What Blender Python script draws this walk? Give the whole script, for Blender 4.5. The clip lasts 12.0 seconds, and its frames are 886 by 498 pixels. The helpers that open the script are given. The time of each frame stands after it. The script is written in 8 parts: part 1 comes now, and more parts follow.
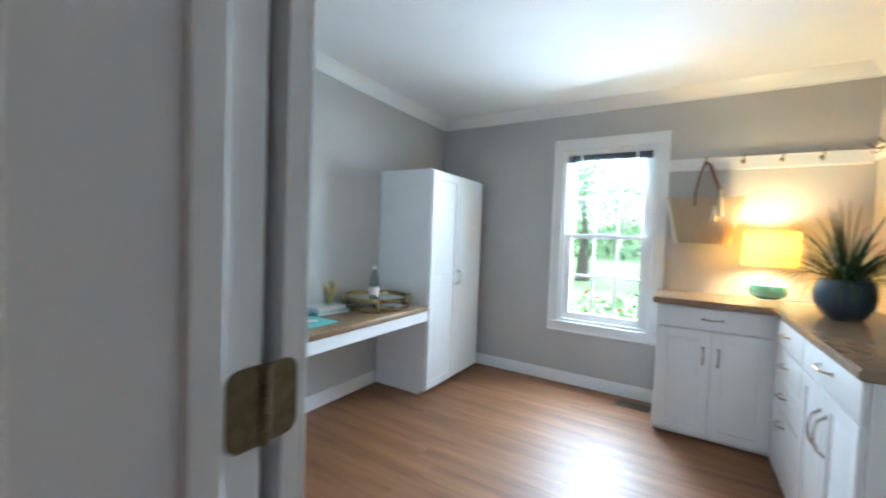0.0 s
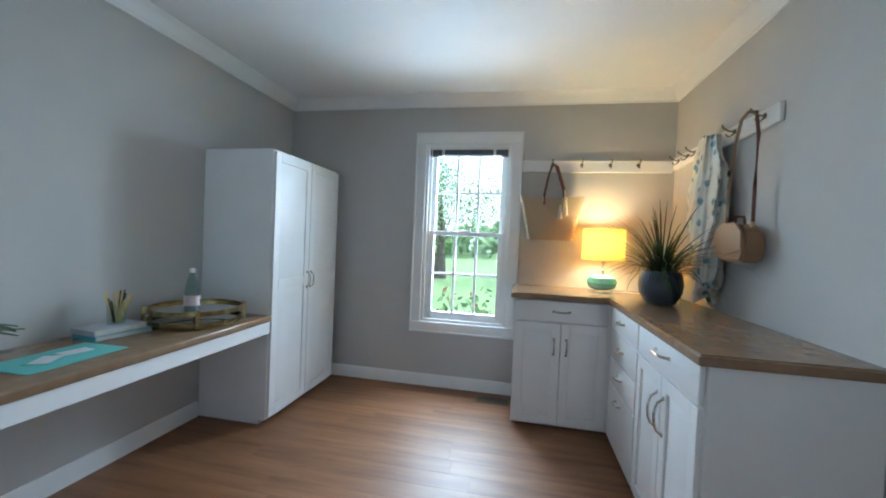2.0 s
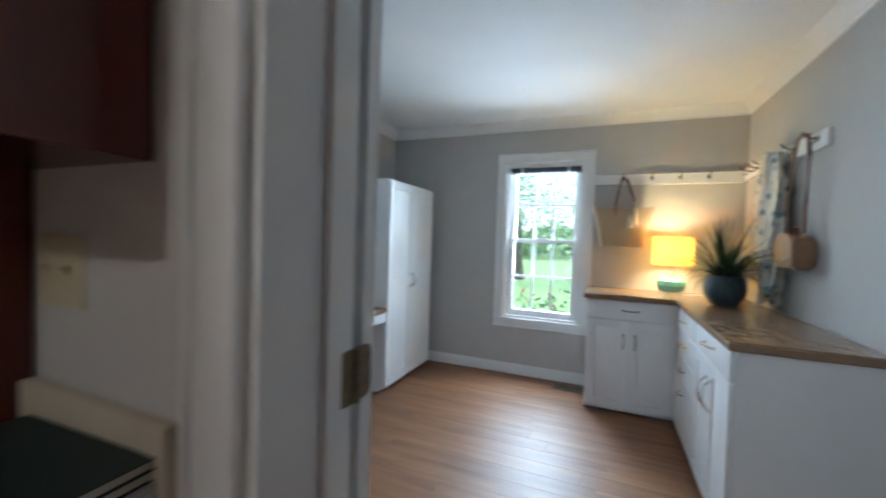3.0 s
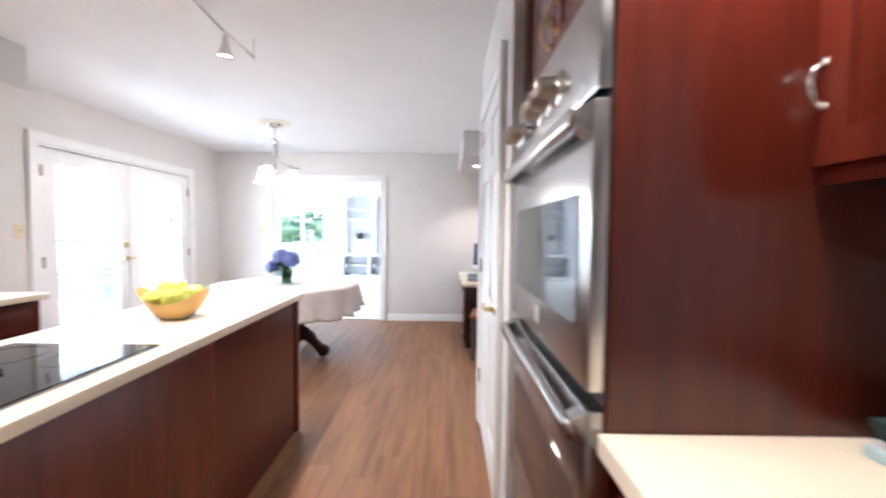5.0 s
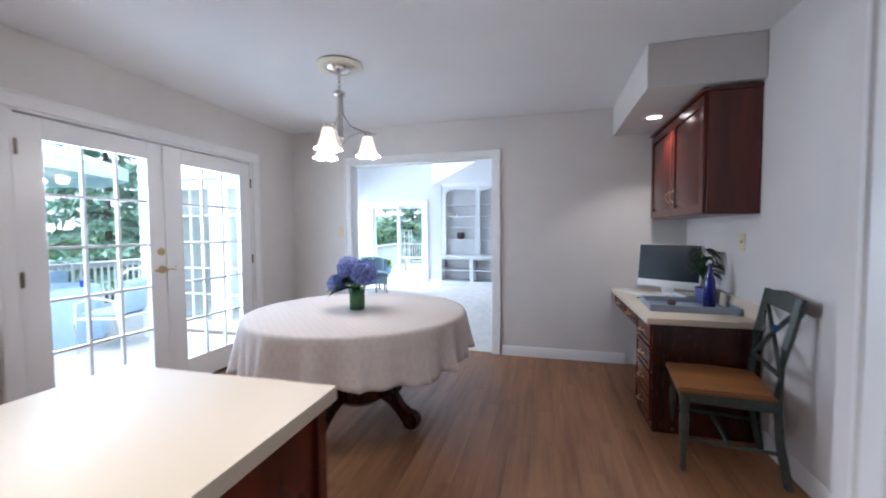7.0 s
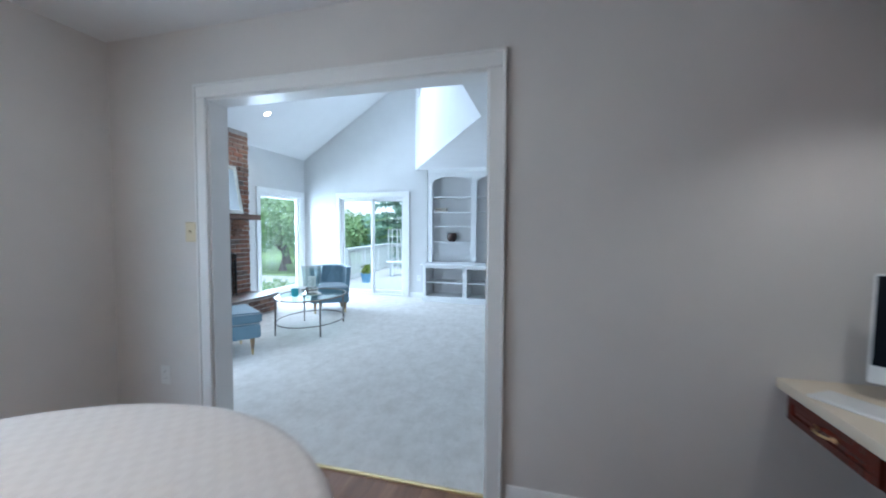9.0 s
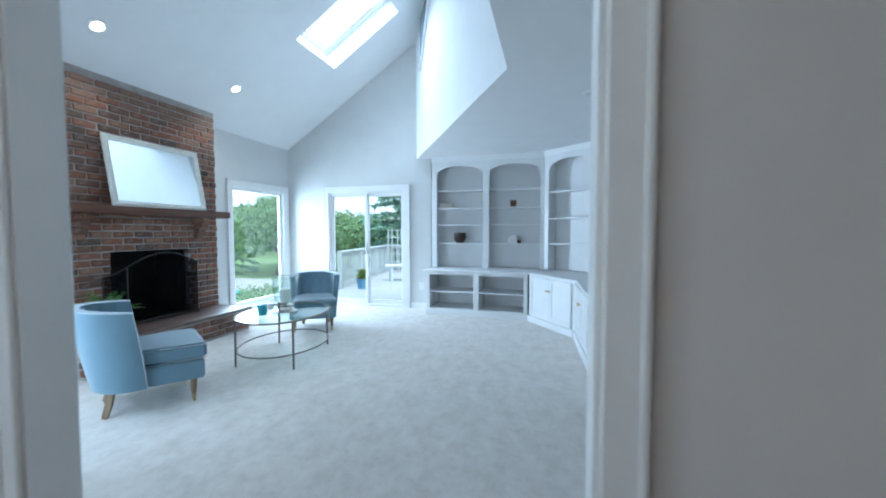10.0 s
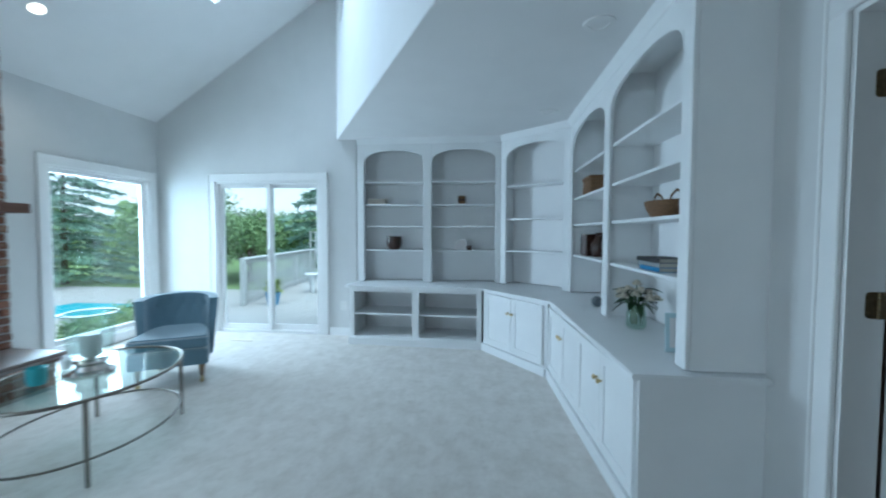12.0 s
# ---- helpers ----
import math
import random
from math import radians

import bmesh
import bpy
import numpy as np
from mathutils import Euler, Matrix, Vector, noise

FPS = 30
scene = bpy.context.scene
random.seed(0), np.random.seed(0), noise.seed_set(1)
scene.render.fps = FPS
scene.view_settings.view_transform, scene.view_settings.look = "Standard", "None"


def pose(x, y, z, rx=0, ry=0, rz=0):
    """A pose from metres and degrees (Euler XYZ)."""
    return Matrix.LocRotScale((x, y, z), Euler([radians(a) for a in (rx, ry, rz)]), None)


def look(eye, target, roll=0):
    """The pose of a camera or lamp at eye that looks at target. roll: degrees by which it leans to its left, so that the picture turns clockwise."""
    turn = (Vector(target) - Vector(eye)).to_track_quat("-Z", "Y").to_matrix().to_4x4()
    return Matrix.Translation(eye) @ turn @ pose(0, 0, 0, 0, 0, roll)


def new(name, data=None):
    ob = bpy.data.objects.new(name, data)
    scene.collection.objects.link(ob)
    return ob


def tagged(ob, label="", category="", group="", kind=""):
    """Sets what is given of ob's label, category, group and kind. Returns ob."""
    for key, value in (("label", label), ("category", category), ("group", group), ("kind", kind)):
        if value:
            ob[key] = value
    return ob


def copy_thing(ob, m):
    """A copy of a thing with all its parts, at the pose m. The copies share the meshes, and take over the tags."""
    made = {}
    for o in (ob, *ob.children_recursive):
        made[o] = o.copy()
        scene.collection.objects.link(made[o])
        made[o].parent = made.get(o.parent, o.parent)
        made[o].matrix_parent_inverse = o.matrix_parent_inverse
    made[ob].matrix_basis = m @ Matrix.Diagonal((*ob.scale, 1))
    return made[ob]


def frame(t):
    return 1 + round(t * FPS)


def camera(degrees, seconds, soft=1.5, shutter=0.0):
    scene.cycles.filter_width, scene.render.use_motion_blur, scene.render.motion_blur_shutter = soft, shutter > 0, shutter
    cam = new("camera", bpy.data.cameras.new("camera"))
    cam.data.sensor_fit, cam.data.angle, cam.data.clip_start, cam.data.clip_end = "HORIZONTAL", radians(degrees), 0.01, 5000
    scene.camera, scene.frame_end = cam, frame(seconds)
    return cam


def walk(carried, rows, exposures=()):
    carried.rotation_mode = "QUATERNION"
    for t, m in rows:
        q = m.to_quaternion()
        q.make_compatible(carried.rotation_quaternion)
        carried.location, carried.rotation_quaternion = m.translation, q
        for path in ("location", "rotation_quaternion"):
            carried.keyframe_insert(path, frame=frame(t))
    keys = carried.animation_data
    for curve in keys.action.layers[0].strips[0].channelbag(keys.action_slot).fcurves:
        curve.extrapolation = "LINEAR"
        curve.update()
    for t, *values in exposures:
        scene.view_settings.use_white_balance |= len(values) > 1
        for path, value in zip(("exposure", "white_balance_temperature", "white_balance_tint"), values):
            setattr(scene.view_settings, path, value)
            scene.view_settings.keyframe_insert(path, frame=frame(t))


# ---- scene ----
cam = camera(97.9, 12.0, 1.9, 0.45)
PATH = [
    (0, (0.686, -0.07, 1.272), (2.386, 0.98, 1.198), 2.2),
    (0.5, (0.84, -0.023, 1.26), (2.718, 0.661, 1.199), 2.5),
    (1, (0.978, 0.013, 1.242), (2.917, 0.501, 1.192), 2.7),
    (1.5, (1.055, 0.042, 1.228), (3.013, 0.449, 1.178), 2.6),
    (2, (0.969, 0.034, 1.246), (2.93, 0.423, 1.199), 2.5),
    (2.5, (0.693, -0.017, 1.279), (2.652, 0.382, 1.236), 2.3),
    (2.7, (0.568, -0.051, 1.301), (2.505, 0.444, 1.253), 2.1),
    (4.3, (0.011, -0.013, 1.313), (0.66, 1.878, 1.24), 1.3),
    (4.5, (-0.061, 0.022, 1.314), (0.391, 1.969, 1.236), 1.1),
    (5, (-0.199, 0.126, 1.307), (-0.215, 2.124, 1.22), 0.6),
    (5.5, (-0.337, 0.352, 1.312), (-0.706, 2.315, 1.227), 0.1),
    (6, (-0.486, 0.734, 1.309), (-0.997, 2.666, 1.223), -0.1),
    (6.5, (-0.57, 1.231, 1.29), (-1.087, 3.161, 1.205), -0.4),
    (7, (-0.625, 1.773, 1.283), (-1.141, 3.703, 1.192), -0.4),
    (7.5, (-0.666, 2.278, 1.288), (-1.183, 4.208, 1.195), -0.4),
    (7.7, (-0.659, 2.481, 1.289), (-1.178, 4.41, 1.195), -0.3),
    (9.3, (-0.984, 4.299, 1.302), (-1.511, 6.226, 1.206), 0.3),
    (9.5, (-1.056, 4.507, 1.292), (-1.59, 6.432, 1.19), -0.1),
    (10, (-1.246, 5.012, 1.279), (-1.783, 6.936, 1.187), -0.1),
    (10.5, (-1.428, 5.312, 1.308), (-1.956, 7.239, 1.222), -0.1),
    (11, (-1.597, 5.668, 1.326), (-2.124, 7.596, 1.243), -0.1),
    (11.5, (-1.623, 5.997, 1.318), (-2.074, 7.944, 1.235), -0.1),
    (12, (-1.541, 6.321, 1.298), (-1.749, 8.309, 1.216), 0.2),
]
# exposure and white balance drift of the recording, room by room
LOOK = [(0.0, 2.35, 5300, 4), (0.5, 2.15, 5250, 4), (1.5, 1.8, 5250, 4), (2.7, 1.6, 5250, 4), (4.3, 2.95, 5550, 14), (5.0, 2.9, 5550, 14), (5.5, 2.7, 5500, 14), (6.5, 2.05, 5400, 15), (7.7, 1.5, 5150, 11),
        (9.3, 1.2, 5100, 6), (10.5, 0.95, 5050, 1), (12.0, 0.65, 5050, -1)]

walk(cam, [(t, look(eye, target, roll)) for t, eye, target, roll in PATH], LOOK)

# ---- world, sun and the large lights ----
world = bpy.data.worlds.new("sky_world")
scene.world = world
world.use_nodes = True
wn = world.node_tree
sky = wn.nodes.new("ShaderNodeTexSky")
sky.sky_type = "NISHITA"
sky.sun_disc = False
sky.sun_elevation, sky.sun_rotation = radians(68), radians(135)
sky.air_density, sky.dust_density, sky.ozone_density = 1.2, 2.0, 0.6
# thin white cloud over the blue
cloud = wn.nodes.new("ShaderNodeMix")
cloud.data_type, cloud.inputs[0].default_value, cloud.inputs[7].default_value = "RGBA", 0.65, (6.6, 6.8, 7.0, 1)
wn.links.new(sky.outputs[0], cloud.inputs[6])
wn.links.new(cloud.outputs[2], wn.nodes["Background"].inputs[0])
wn.nodes["Background"].inputs[1].default_value = 0.15


def lamp(name, kind, m, watts, color, **size):
    data = bpy.data.lights.new(name, kind)
    data.energy, data.color = watts, color
    if kind == "AREA":
        data.shape, data.size, data.size_y = "RECTANGLE", size["w"], size["h"]
    elif kind == "SUN":
        data.angle = size["angle"]
    elif kind == "SPOT":
        data.spot_size, data.spot_blend, data.shadow_soft_size = size["cone"], 0.6, size["r"]
    else:
        data.shadow_soft_size = size["r"]
    ob = new(name, data)
    ob.matrix_world = m
    return ob


SUN_FROM = Vector((math.sin(radians(135)) * math.cos(radians(68)), math.cos(radians(135)) * math.cos(radians(68)), math.sin(radians(68))))
lamp("sun", "SUN", look(SUN_FROM * 10, (0, 0, 0)), 2.0, (1, 0.97, 0.92), angle=radians(40))
DAY = (0.86, 0.94, 1.0)
# sky light standing in the real openings
lamp("skylight_mudroom_window", "AREA", look((4.72, 0.485, 1.42), (3.0, 0.485, 0.5)), 40, DAY, w=0.66, h=1.4)
lamp("skylight_french_door", "AREA", look((-4.12, 4.17, 1.25), (-2.1, 4.17, 0.1)), 22, DAY, w=1.7, h=1.4)
lamp("skylight_side_window", "AREA", look((-6.42, 10.3, 1.3), (-2.5, 9.2, 0.6)), 72, DAY, w=1.1, h=1.7)
lamp("skylight_roof_window", "AREA", look((-4.2, 9.72, 4.6), (-3.5, 9.6, 0)), 30, DAY, w=0.8, h=1.0)
lamp("skylight_garden_door", "AREA", look((-4.64, 5.94, 1.10), (-1.2, 8.9, 0.8)), 17, DAY, w=1.6, h=1.6)


# ---- materials ----
def shader(name, color, rough=0.5, metal=0.0, spec=0.5):
    m = bpy.data.materials.new(name)
    m.use_nodes = True
    p = m.node_tree.nodes["Principled BSDF"]
    p.inputs["Base Color"].default_value = (*color, 1)
    p.inputs["Roughness"].default_value = rough
    p.inputs["Metallic"].default_value = metal
    p.inputs["Specular IOR Level"].default_value = spec
    return m, m.node_tree, p


def node(t, kind, **ins):
    n = t.nodes.new(kind)
    for k, v in ins.items():
        n.inputs[k].default_value = v
    return n


def coords(t, scale=(1, 1, 1), which="Object"):
    c, mp = t.nodes.new("ShaderNodeTexCoord"), t.nodes.new("ShaderNodeMapping")
    mp.inputs["Scale"].default_value = scale
    t.links.new(c.outputs[which], mp.inputs["Vector"])
    return mp.outputs["Vector"]


def blend(t, a, b, fac, how="MIX"):
    """Mix of two colours or sockets by a factor socket."""
    n = t.nodes.new("ShaderNodeMix")
    n.data_type, n.blend_type = "RGBA", how
    for sock, v in ((n.inputs[6], a), (n.inputs[7], b)):
        if isinstance(v, tuple):
            sock.default_value = (*v, 1)
        else:
            t.links.new(v, sock)
    if isinstance(fac, float):
        n.inputs[0].default_value = fac
    else:
        t.links.new(fac, n.inputs[0])
    return n.outputs[2]


def ramp(t, fac, *stops):
    n = t.nodes.new("ShaderNodeValToRGB")
    els = n.color_ramp.elements
    while len(els) < len(stops):
        els.new(0.5)
    for e, (pos, v) in zip(els, stops):
        e.position, e.color = pos, (v, v, v, 1)
    t.links.new(fac, n.inputs[0])
    return n.outputs[0]


def relief(t, p, height, strength, distance=0.01):
    n = node(t, "ShaderNodeBump", Strength=strength, Distance=distance)
    t.links.new(height, n.inputs["Height"])
    t.links.new(n.outputs[0], p.inputs["Normal"])


def noisy(t, vec, scale, detail=4.0, rough=0.55):
    n = node(t, "ShaderNodeTexNoise", Scale=scale, Detail=detail, Roughness=rough)
    t.links.new(vec, n.inputs["Vector"])
    return n.outputs[0]


def plain(name, color, rough=0.5, metal=0.0, vary=0.08, scale=3.0, grain=120.0, bump=0.05, spec=0.5, gloss=0.07):
    """Painted or solid surface: broad tone drift, fine grain relief, uneven gloss."""
    m, t, p = shader(name, color, rough, metal, spec)
    v = coords(t)
    broad = noisy(t, v, scale, 5.0)
    fine = noisy(t, v, grain, 3.0)
    dark = tuple(c * (1 - vary) for c in color)
    light = tuple(min(1, c * (1 + vary)) for c in color)
    t.links.new(blend(t, dark, light, ramp(t, broad, (0.3, 0), (0.7, 1))), p.inputs["Base Color"])
    r = t.nodes.new("ShaderNodeMapRange")
    r.inputs["To Min"].default_value, r.inputs["To Max"].default_value = max(0.02, rough - gloss), min(1, rough + gloss)
    t.links.new(broad, r.inputs["Value"])
    t.links.new(r.outputs[0], p.inputs["Roughness"])
    if bump:
        relief(t, p, fine, bump, 0.004)
    return m


def wood(name, dark, light, rough, along="y", scale=1.0, gloss_bump=0.04, per_piece=0.0):
    m, t, p = shader(name, light, rough)
    stretch = {"x": (1.2, 14, 14), "y": (14, 1.2, 14), "z": (14, 14, 1.2)}[along]
    v = coords(t, tuple(s * scale for s in stretch))
    info = t.nodes.new("ShaderNodeObjectInfo")
    add = t.nodes.new("ShaderNodeVectorMath")
    add.operation = "MULTIPLY_ADD"
    add.inputs[1].default_value = (1, 1, 1)
    t.links.new(v, add.inputs[0])
    sc = t.nodes.new("ShaderNodeMath")
    sc.operation, sc.inputs[1].default_value = "MULTIPLY", 37.0
    t.links.new(info.outputs["Random"], sc.inputs[0])
    t.links.new(sc.outputs[0], add.inputs[2])
    vec = add.outputs[0]
    broad = noisy(t, vec, 1.0, 6.0, 0.6)
    fine = noisy(t, vec, 9.0, 4.0, 0.7)
    col = blend(t, dark, light, ramp(t, broad, (0.3, 0), (0.72, 1)))
    col = blend(t, col, tuple(c * 0.55 for c in dark), ramp(t, fine, (0.55, 0), (0.85, 0.35)))
    if per_piece:
        hsv = t.nodes.new("ShaderNodeHueSaturation")
        mr = t.nodes.new("ShaderNodeMapRange")
        mr.inputs["To Min"].default_value, mr.inputs["To Max"].default_value = 1 - per_piece, 1 + per_piece
        t.links.new(info.outputs["Random"], mr.inputs["Value"])
        t.links.new(mr.outputs[0], hsv.inputs["Value"])
        t.links.new(col, hsv.inputs["Color"])
        col = hsv.outputs[0]
    t.links.new(col, p.inputs["Base Color"])
    t.links.new(ramp(t, fine, (0.0, rough * 0.85), (1.0, min(1, rough * 1.25))), p.inputs["Roughness"])
    relief(t, p, fine, gloss_bump, 0.002)
    return m


def glass(name, tint=(1, 1, 1), thin=True, rough=0.0):
    """Clear glass; thin panes mirror a little and let the view through."""
    m, t, p = shader(name, tint, rough)
    if thin:
        t.nodes.remove(p)
        tr, gl = t.nodes.new("ShaderNodeBsdfTransparent"), t.nodes.new("ShaderNodeBsdfGlossy")
        tr.inputs[0].default_value = (*tint, 1)
        gl.inputs["Roughness"].default_value = rough
        lw = node(t, "ShaderNodeLayerWeight", Blend=0.5)
        pw = t.nodes.new("ShaderNodeMath")
        pw.operation, pw.inputs[1].default_value = "POWER", 5.0
        t.links.new(lw.outputs["Facing"], pw.inputs[0])
        fr = t.nodes.new("ShaderNodeMath")
        fr.operation, fr.inputs[1].default_value, fr.inputs[2].default_value = "MULTIPLY_ADD", 0.45, 0.05
        t.links.new(pw.outputs[0], fr.inputs[0])
        mx = t.nodes.new("ShaderNodeMixShader")
        t.links.new(fr.outputs[0], mx.inputs[0])
        t.links.new(tr.outputs[0], mx.inputs[1])
        t.links.new(gl.outputs[0], mx.inputs[2])
        t.links.new(mx.outputs[0], t.nodes["Material Output"].inputs[0])
    else:
        p.inputs["Transmission Weight"].default_value = 1.0
        p.inputs["IOR"].default_value = 1.45
    return m


def glow(name, color, strength):
    m, t, p = shader(name, color, 0.4)
    p.inputs["Emission Color"].default_value = (*color, 1)
    p.inputs["Emission Strength"].default_value = strength
    return m


WALL_MUD = plain("mudroom_grey_paint", (0.50, 0.49, 0.47), 0.75, vary=0.03, grain=220, bump=0.06, spec=0.3)
WALL_KIT = plain("kitchen_pale_grey_paint", (0.66, 0.635, 0.61), 0.75, vary=0.03, grain=220, bump=0.06, spec=0.3)
WALL_LIV = plain("living_pale_grey_paint", (0.64, 0.64, 0.63), 0.75, vary=0.03, grain=220, bump=0.06, spec=0.3)
CEIL = plain("flat_white_ceiling_paint", (0.78, 0.78, 0.78), 0.85, vary=0.02, grain=260, bump=0.08, spec=0.2)
TRIM = plain("white_gloss_trim_paint", (0.78, 0.78, 0.77), 0.32, vary=0.02, scale=5, grain=60, bump=0.02)
CABW = plain("white_cabinet_lacquer", (0.82, 0.83, 0.83), 0.42, vary=0.025, scale=4, grain=70, bump=0.015)
FLOOR_W = wood("brown_oak_plank", (0.150, 0.066, 0.027), (0.305, 0.148, 0.066), 0.45, "y", 1.0, 0.03, 0.05)
CHERRY = wood("cherry_cabinet_wood", (0.055, 0.0085, 0.0045), (0.12, 0.018, 0.009), 0.22, "z", 0.8, 0.015)
CHERRY_DK = wood("dark_cherry_wood", (0.025, 0.006, 0.004), (0.060, 0.013, 0.008), 0.25, "z", 0.8, 0.015)
CREAM = plain("cream_laminate_worktop", (0.70, 0.615, 0.48), 0.46, vary=0.012, scale=2, grain=300, bump=0.006, gloss=0.005)
TAUPE = plain("taupe_stone_laminate", (0.26, 0.170, 0.100), 0.20, vary=0.13, scale=14, grain=200, bump=0.02)
STEEL = plain("brushed_stainless_steel", (0.47, 0.46, 0.45), 0.26, 1.0, vary=0.03, scale=6, grain=160, bump=0.01, gloss=0.015)
CHROME = plain("satin_nickel", (0.66, 0.64, 0.61), 0.22, 1.0, vary=0.04, bump=0)
BRASS = plain("aged_brass", (0.55, 0.43, 0.22), 0.33, 1.0, vary=0.15, scale=30, bump=0.03)
BRONZE = plain("dull_bronze_hinge", (0.20, 0.155, 0.09), 0.45, 0.9, vary=0.25, scale=60, bump=0.05)
BLACKGLASS = plain("black_ceramic_glass", (0.006, 0.006, 0.007), 0.04, vary=0.0, bump=0)
OVENGLASS = plain("smoked_oven_glass", (0.012, 0.013, 0.015), 0.03, vary=0.0, bump=0, spec=0.9)
BLACK = plain("matt_black_metal", (0.012, 0.012, 0.012), 0.5, vary=0.2, bump=0.03)
GLASS = glass("window_glass", (0.97, 1.0, 0.99))
CLEAR = glass("clear_vessel_glass", (0.93, 0.97, 0.96), True)
TEALGLASS = glass("green_tinted_vase_glass", (0.45, 0.68, 0.55), True)
IVORY = plain("ivory_plastic", (0.66, 0.58, 0.40), 0.35, vary=0.03, bump=0)
WHITEPL = plain("white_plastic", (0.75, 0.75, 0.73), 0.35, vary=0.02, bump=0)


# ---- builders ----
def box(bm, x0, x1, y0, y1, z0, z1, bevel=0.0, seg=1):
    m = Matrix.LocRotScale(((x0 + x1) / 2, (y0 + y1) / 2, (z0 + z1) / 2), None, (abs(x1 - x0), abs(y1 - y0), abs(z1 - z0)))
    vs = bmesh.ops.create_cube(bm, size=1, matrix=m)["verts"]
    if bevel:
        es = list({e for v in vs for e in v.link_edges})
        bmesh.ops.bevel(bm, geom=es, offset=bevel, segments=seg, profile=0.5, affect="EDGES")
    return bm


def prism(bm, pts, axis, a, b):
    """Polygon pts, drawn in the two other axes (in order), swept along axis from a to b."""
    def at(p, v):
        return {"x": (v, p[0], p[1]), "y": (p[0], v, p[1]), "z": (p[0], p[1], v)}[axis]
    lo, hi = [bm.verts.new(at(p, a)) for p in pts], [bm.verts.new(at(p, b)) for p in pts]
    fs = [bm.faces.new(lo), bm.faces.new(hi)]
    for i in range(len(pts)):
        j = (i + 1) % len(pts)
        fs.append(bm.faces.new((lo[i], lo[j], hi[j], hi[i])))
    bmesh.ops.recalc_face_normals(bm, faces=fs)
    return bm


def lathe(bm, profile, n=24, at=(0, 0, 0), squash=(1, 1)):
    """Turns a profile of (radius, height) about the upright axis."""
    rings = []
    for r, z in profile:
        if r < 1e-5:
            rings.append([bm.verts.new((at[0], at[1], at[2] + z))])
        else:
            rings.append([bm.verts.new((at[0] + r * squash[0] * math.cos(2 * math.pi * k / n), at[1] + r * squash[1] * math.sin(2 * math.pi * k / n), at[2] + z)) for k in range(n)])
    for a, b in zip(rings, rings[1:]):
        for k in range(n):
            q = [a[k % len(a)], a[(k + 1) % len(a)], b[(k + 1) % len(b)], b[k % len(b)]]
            q = list(dict.fromkeys(q))
            if len(q) > 2:
                bm.faces.new(q)
    return bm


def tube(bm, pts, r, n=8, closed=False, taper=None):
    """A round bar along points."""
    pts = [Vector(p) for p in pts]
    rings, up = [], Vector((0, 0, 1))
    for i, p in enumerate(pts):
        a = pts[i - 1] if i or closed else p
        b = pts[(i + 1) % len(pts)] if i + 1 < len(pts) or closed else p
        d = (b - a).normalized()
        side = d.cross(up)
        if side.length < 0.05:
            side = d.cross(Vector((1, 0, 0)))
        side.normalize()
        over = side.cross(d)
        rr = r if taper is None else r + (taper - r) * i / (len(pts) - 1)
        rings.append([bm.verts.new(p + rr * (math.cos(2 * math.pi * k / n) * side + math.sin(2 * math.pi * k / n) * over)) for k in range(n)])
    pairs = list(zip(rings, rings[1:])) + ([(rings[-1], rings[0])] if closed else [])
    for a, b in pairs:
        for k in range(n):
            bm.faces.new((a[k], a[(k + 1) % n], b[(k + 1) % n], b[k]))
    if not closed:
        bm.faces.new(rings[0][::-1])
        bm.faces.new(rings[-1])
    return bm


def ring(c, rx, ry, n=40, axis="z"):
    f = {"z": lambda a: (c[0] + rx * math.cos(a), c[1] + ry * math.sin(a), c[2]), "x": lambda a: (c[0], c[1] + rx * math.cos(a), c[2] + ry * math.sin(a)),
         "y": lambda a: (c[0] + rx * math.cos(a), c[1], c[2] + ry * math.sin(a))}[axis]
    return [f(2 * math.pi * k / n) for k in range(n)]


def mesh_of(bm, name, material, smooth=35):
    bmesh.ops.recalc_face_normals(bm, faces=bm.faces[:])
    me = bpy.data.meshes.new(name)
    bm.to_mesh(me)
    bm.free()
    me.materials.append(material)
    if smooth:
        me.polygons.foreach_set("use_smooth", [True] * len(me.polygons))
        me.set_sharp_from_angle(angle=radians(smooth))
    return me


def part(name, bm, material, parent=None, label="", m=None, smooth=35):
    """Links a bmesh as one mesh object, under a thing or a part."""
    ob = new(name, mesh_of(bm, name, material, smooth))
    if parent:
        ob.parent = parent
    if m:
        ob.matrix_basis = m
    return tagged(ob, label)


def thing(name, label, category, m=None, group="", kind=""):
    ob = new(name)
    ob.empty_display_size = 0.1
    if m:
        ob.matrix_basis = m
    return tagged(ob, label, category, group, kind)


def solid(name, bm, material, label, category, group="", kind="", m=None, smooth=35):
    """A thing of one mesh."""
    return tagged(part(name, bm, material, None, "", m, smooth), label, category, group, kind)


def B():
    return bmesh.new()


def setting(name, bm, material, label, category, smooth=35, m=None):
    return solid(name, bm, material, label, category, kind="structure", smooth=smooth, m=m)


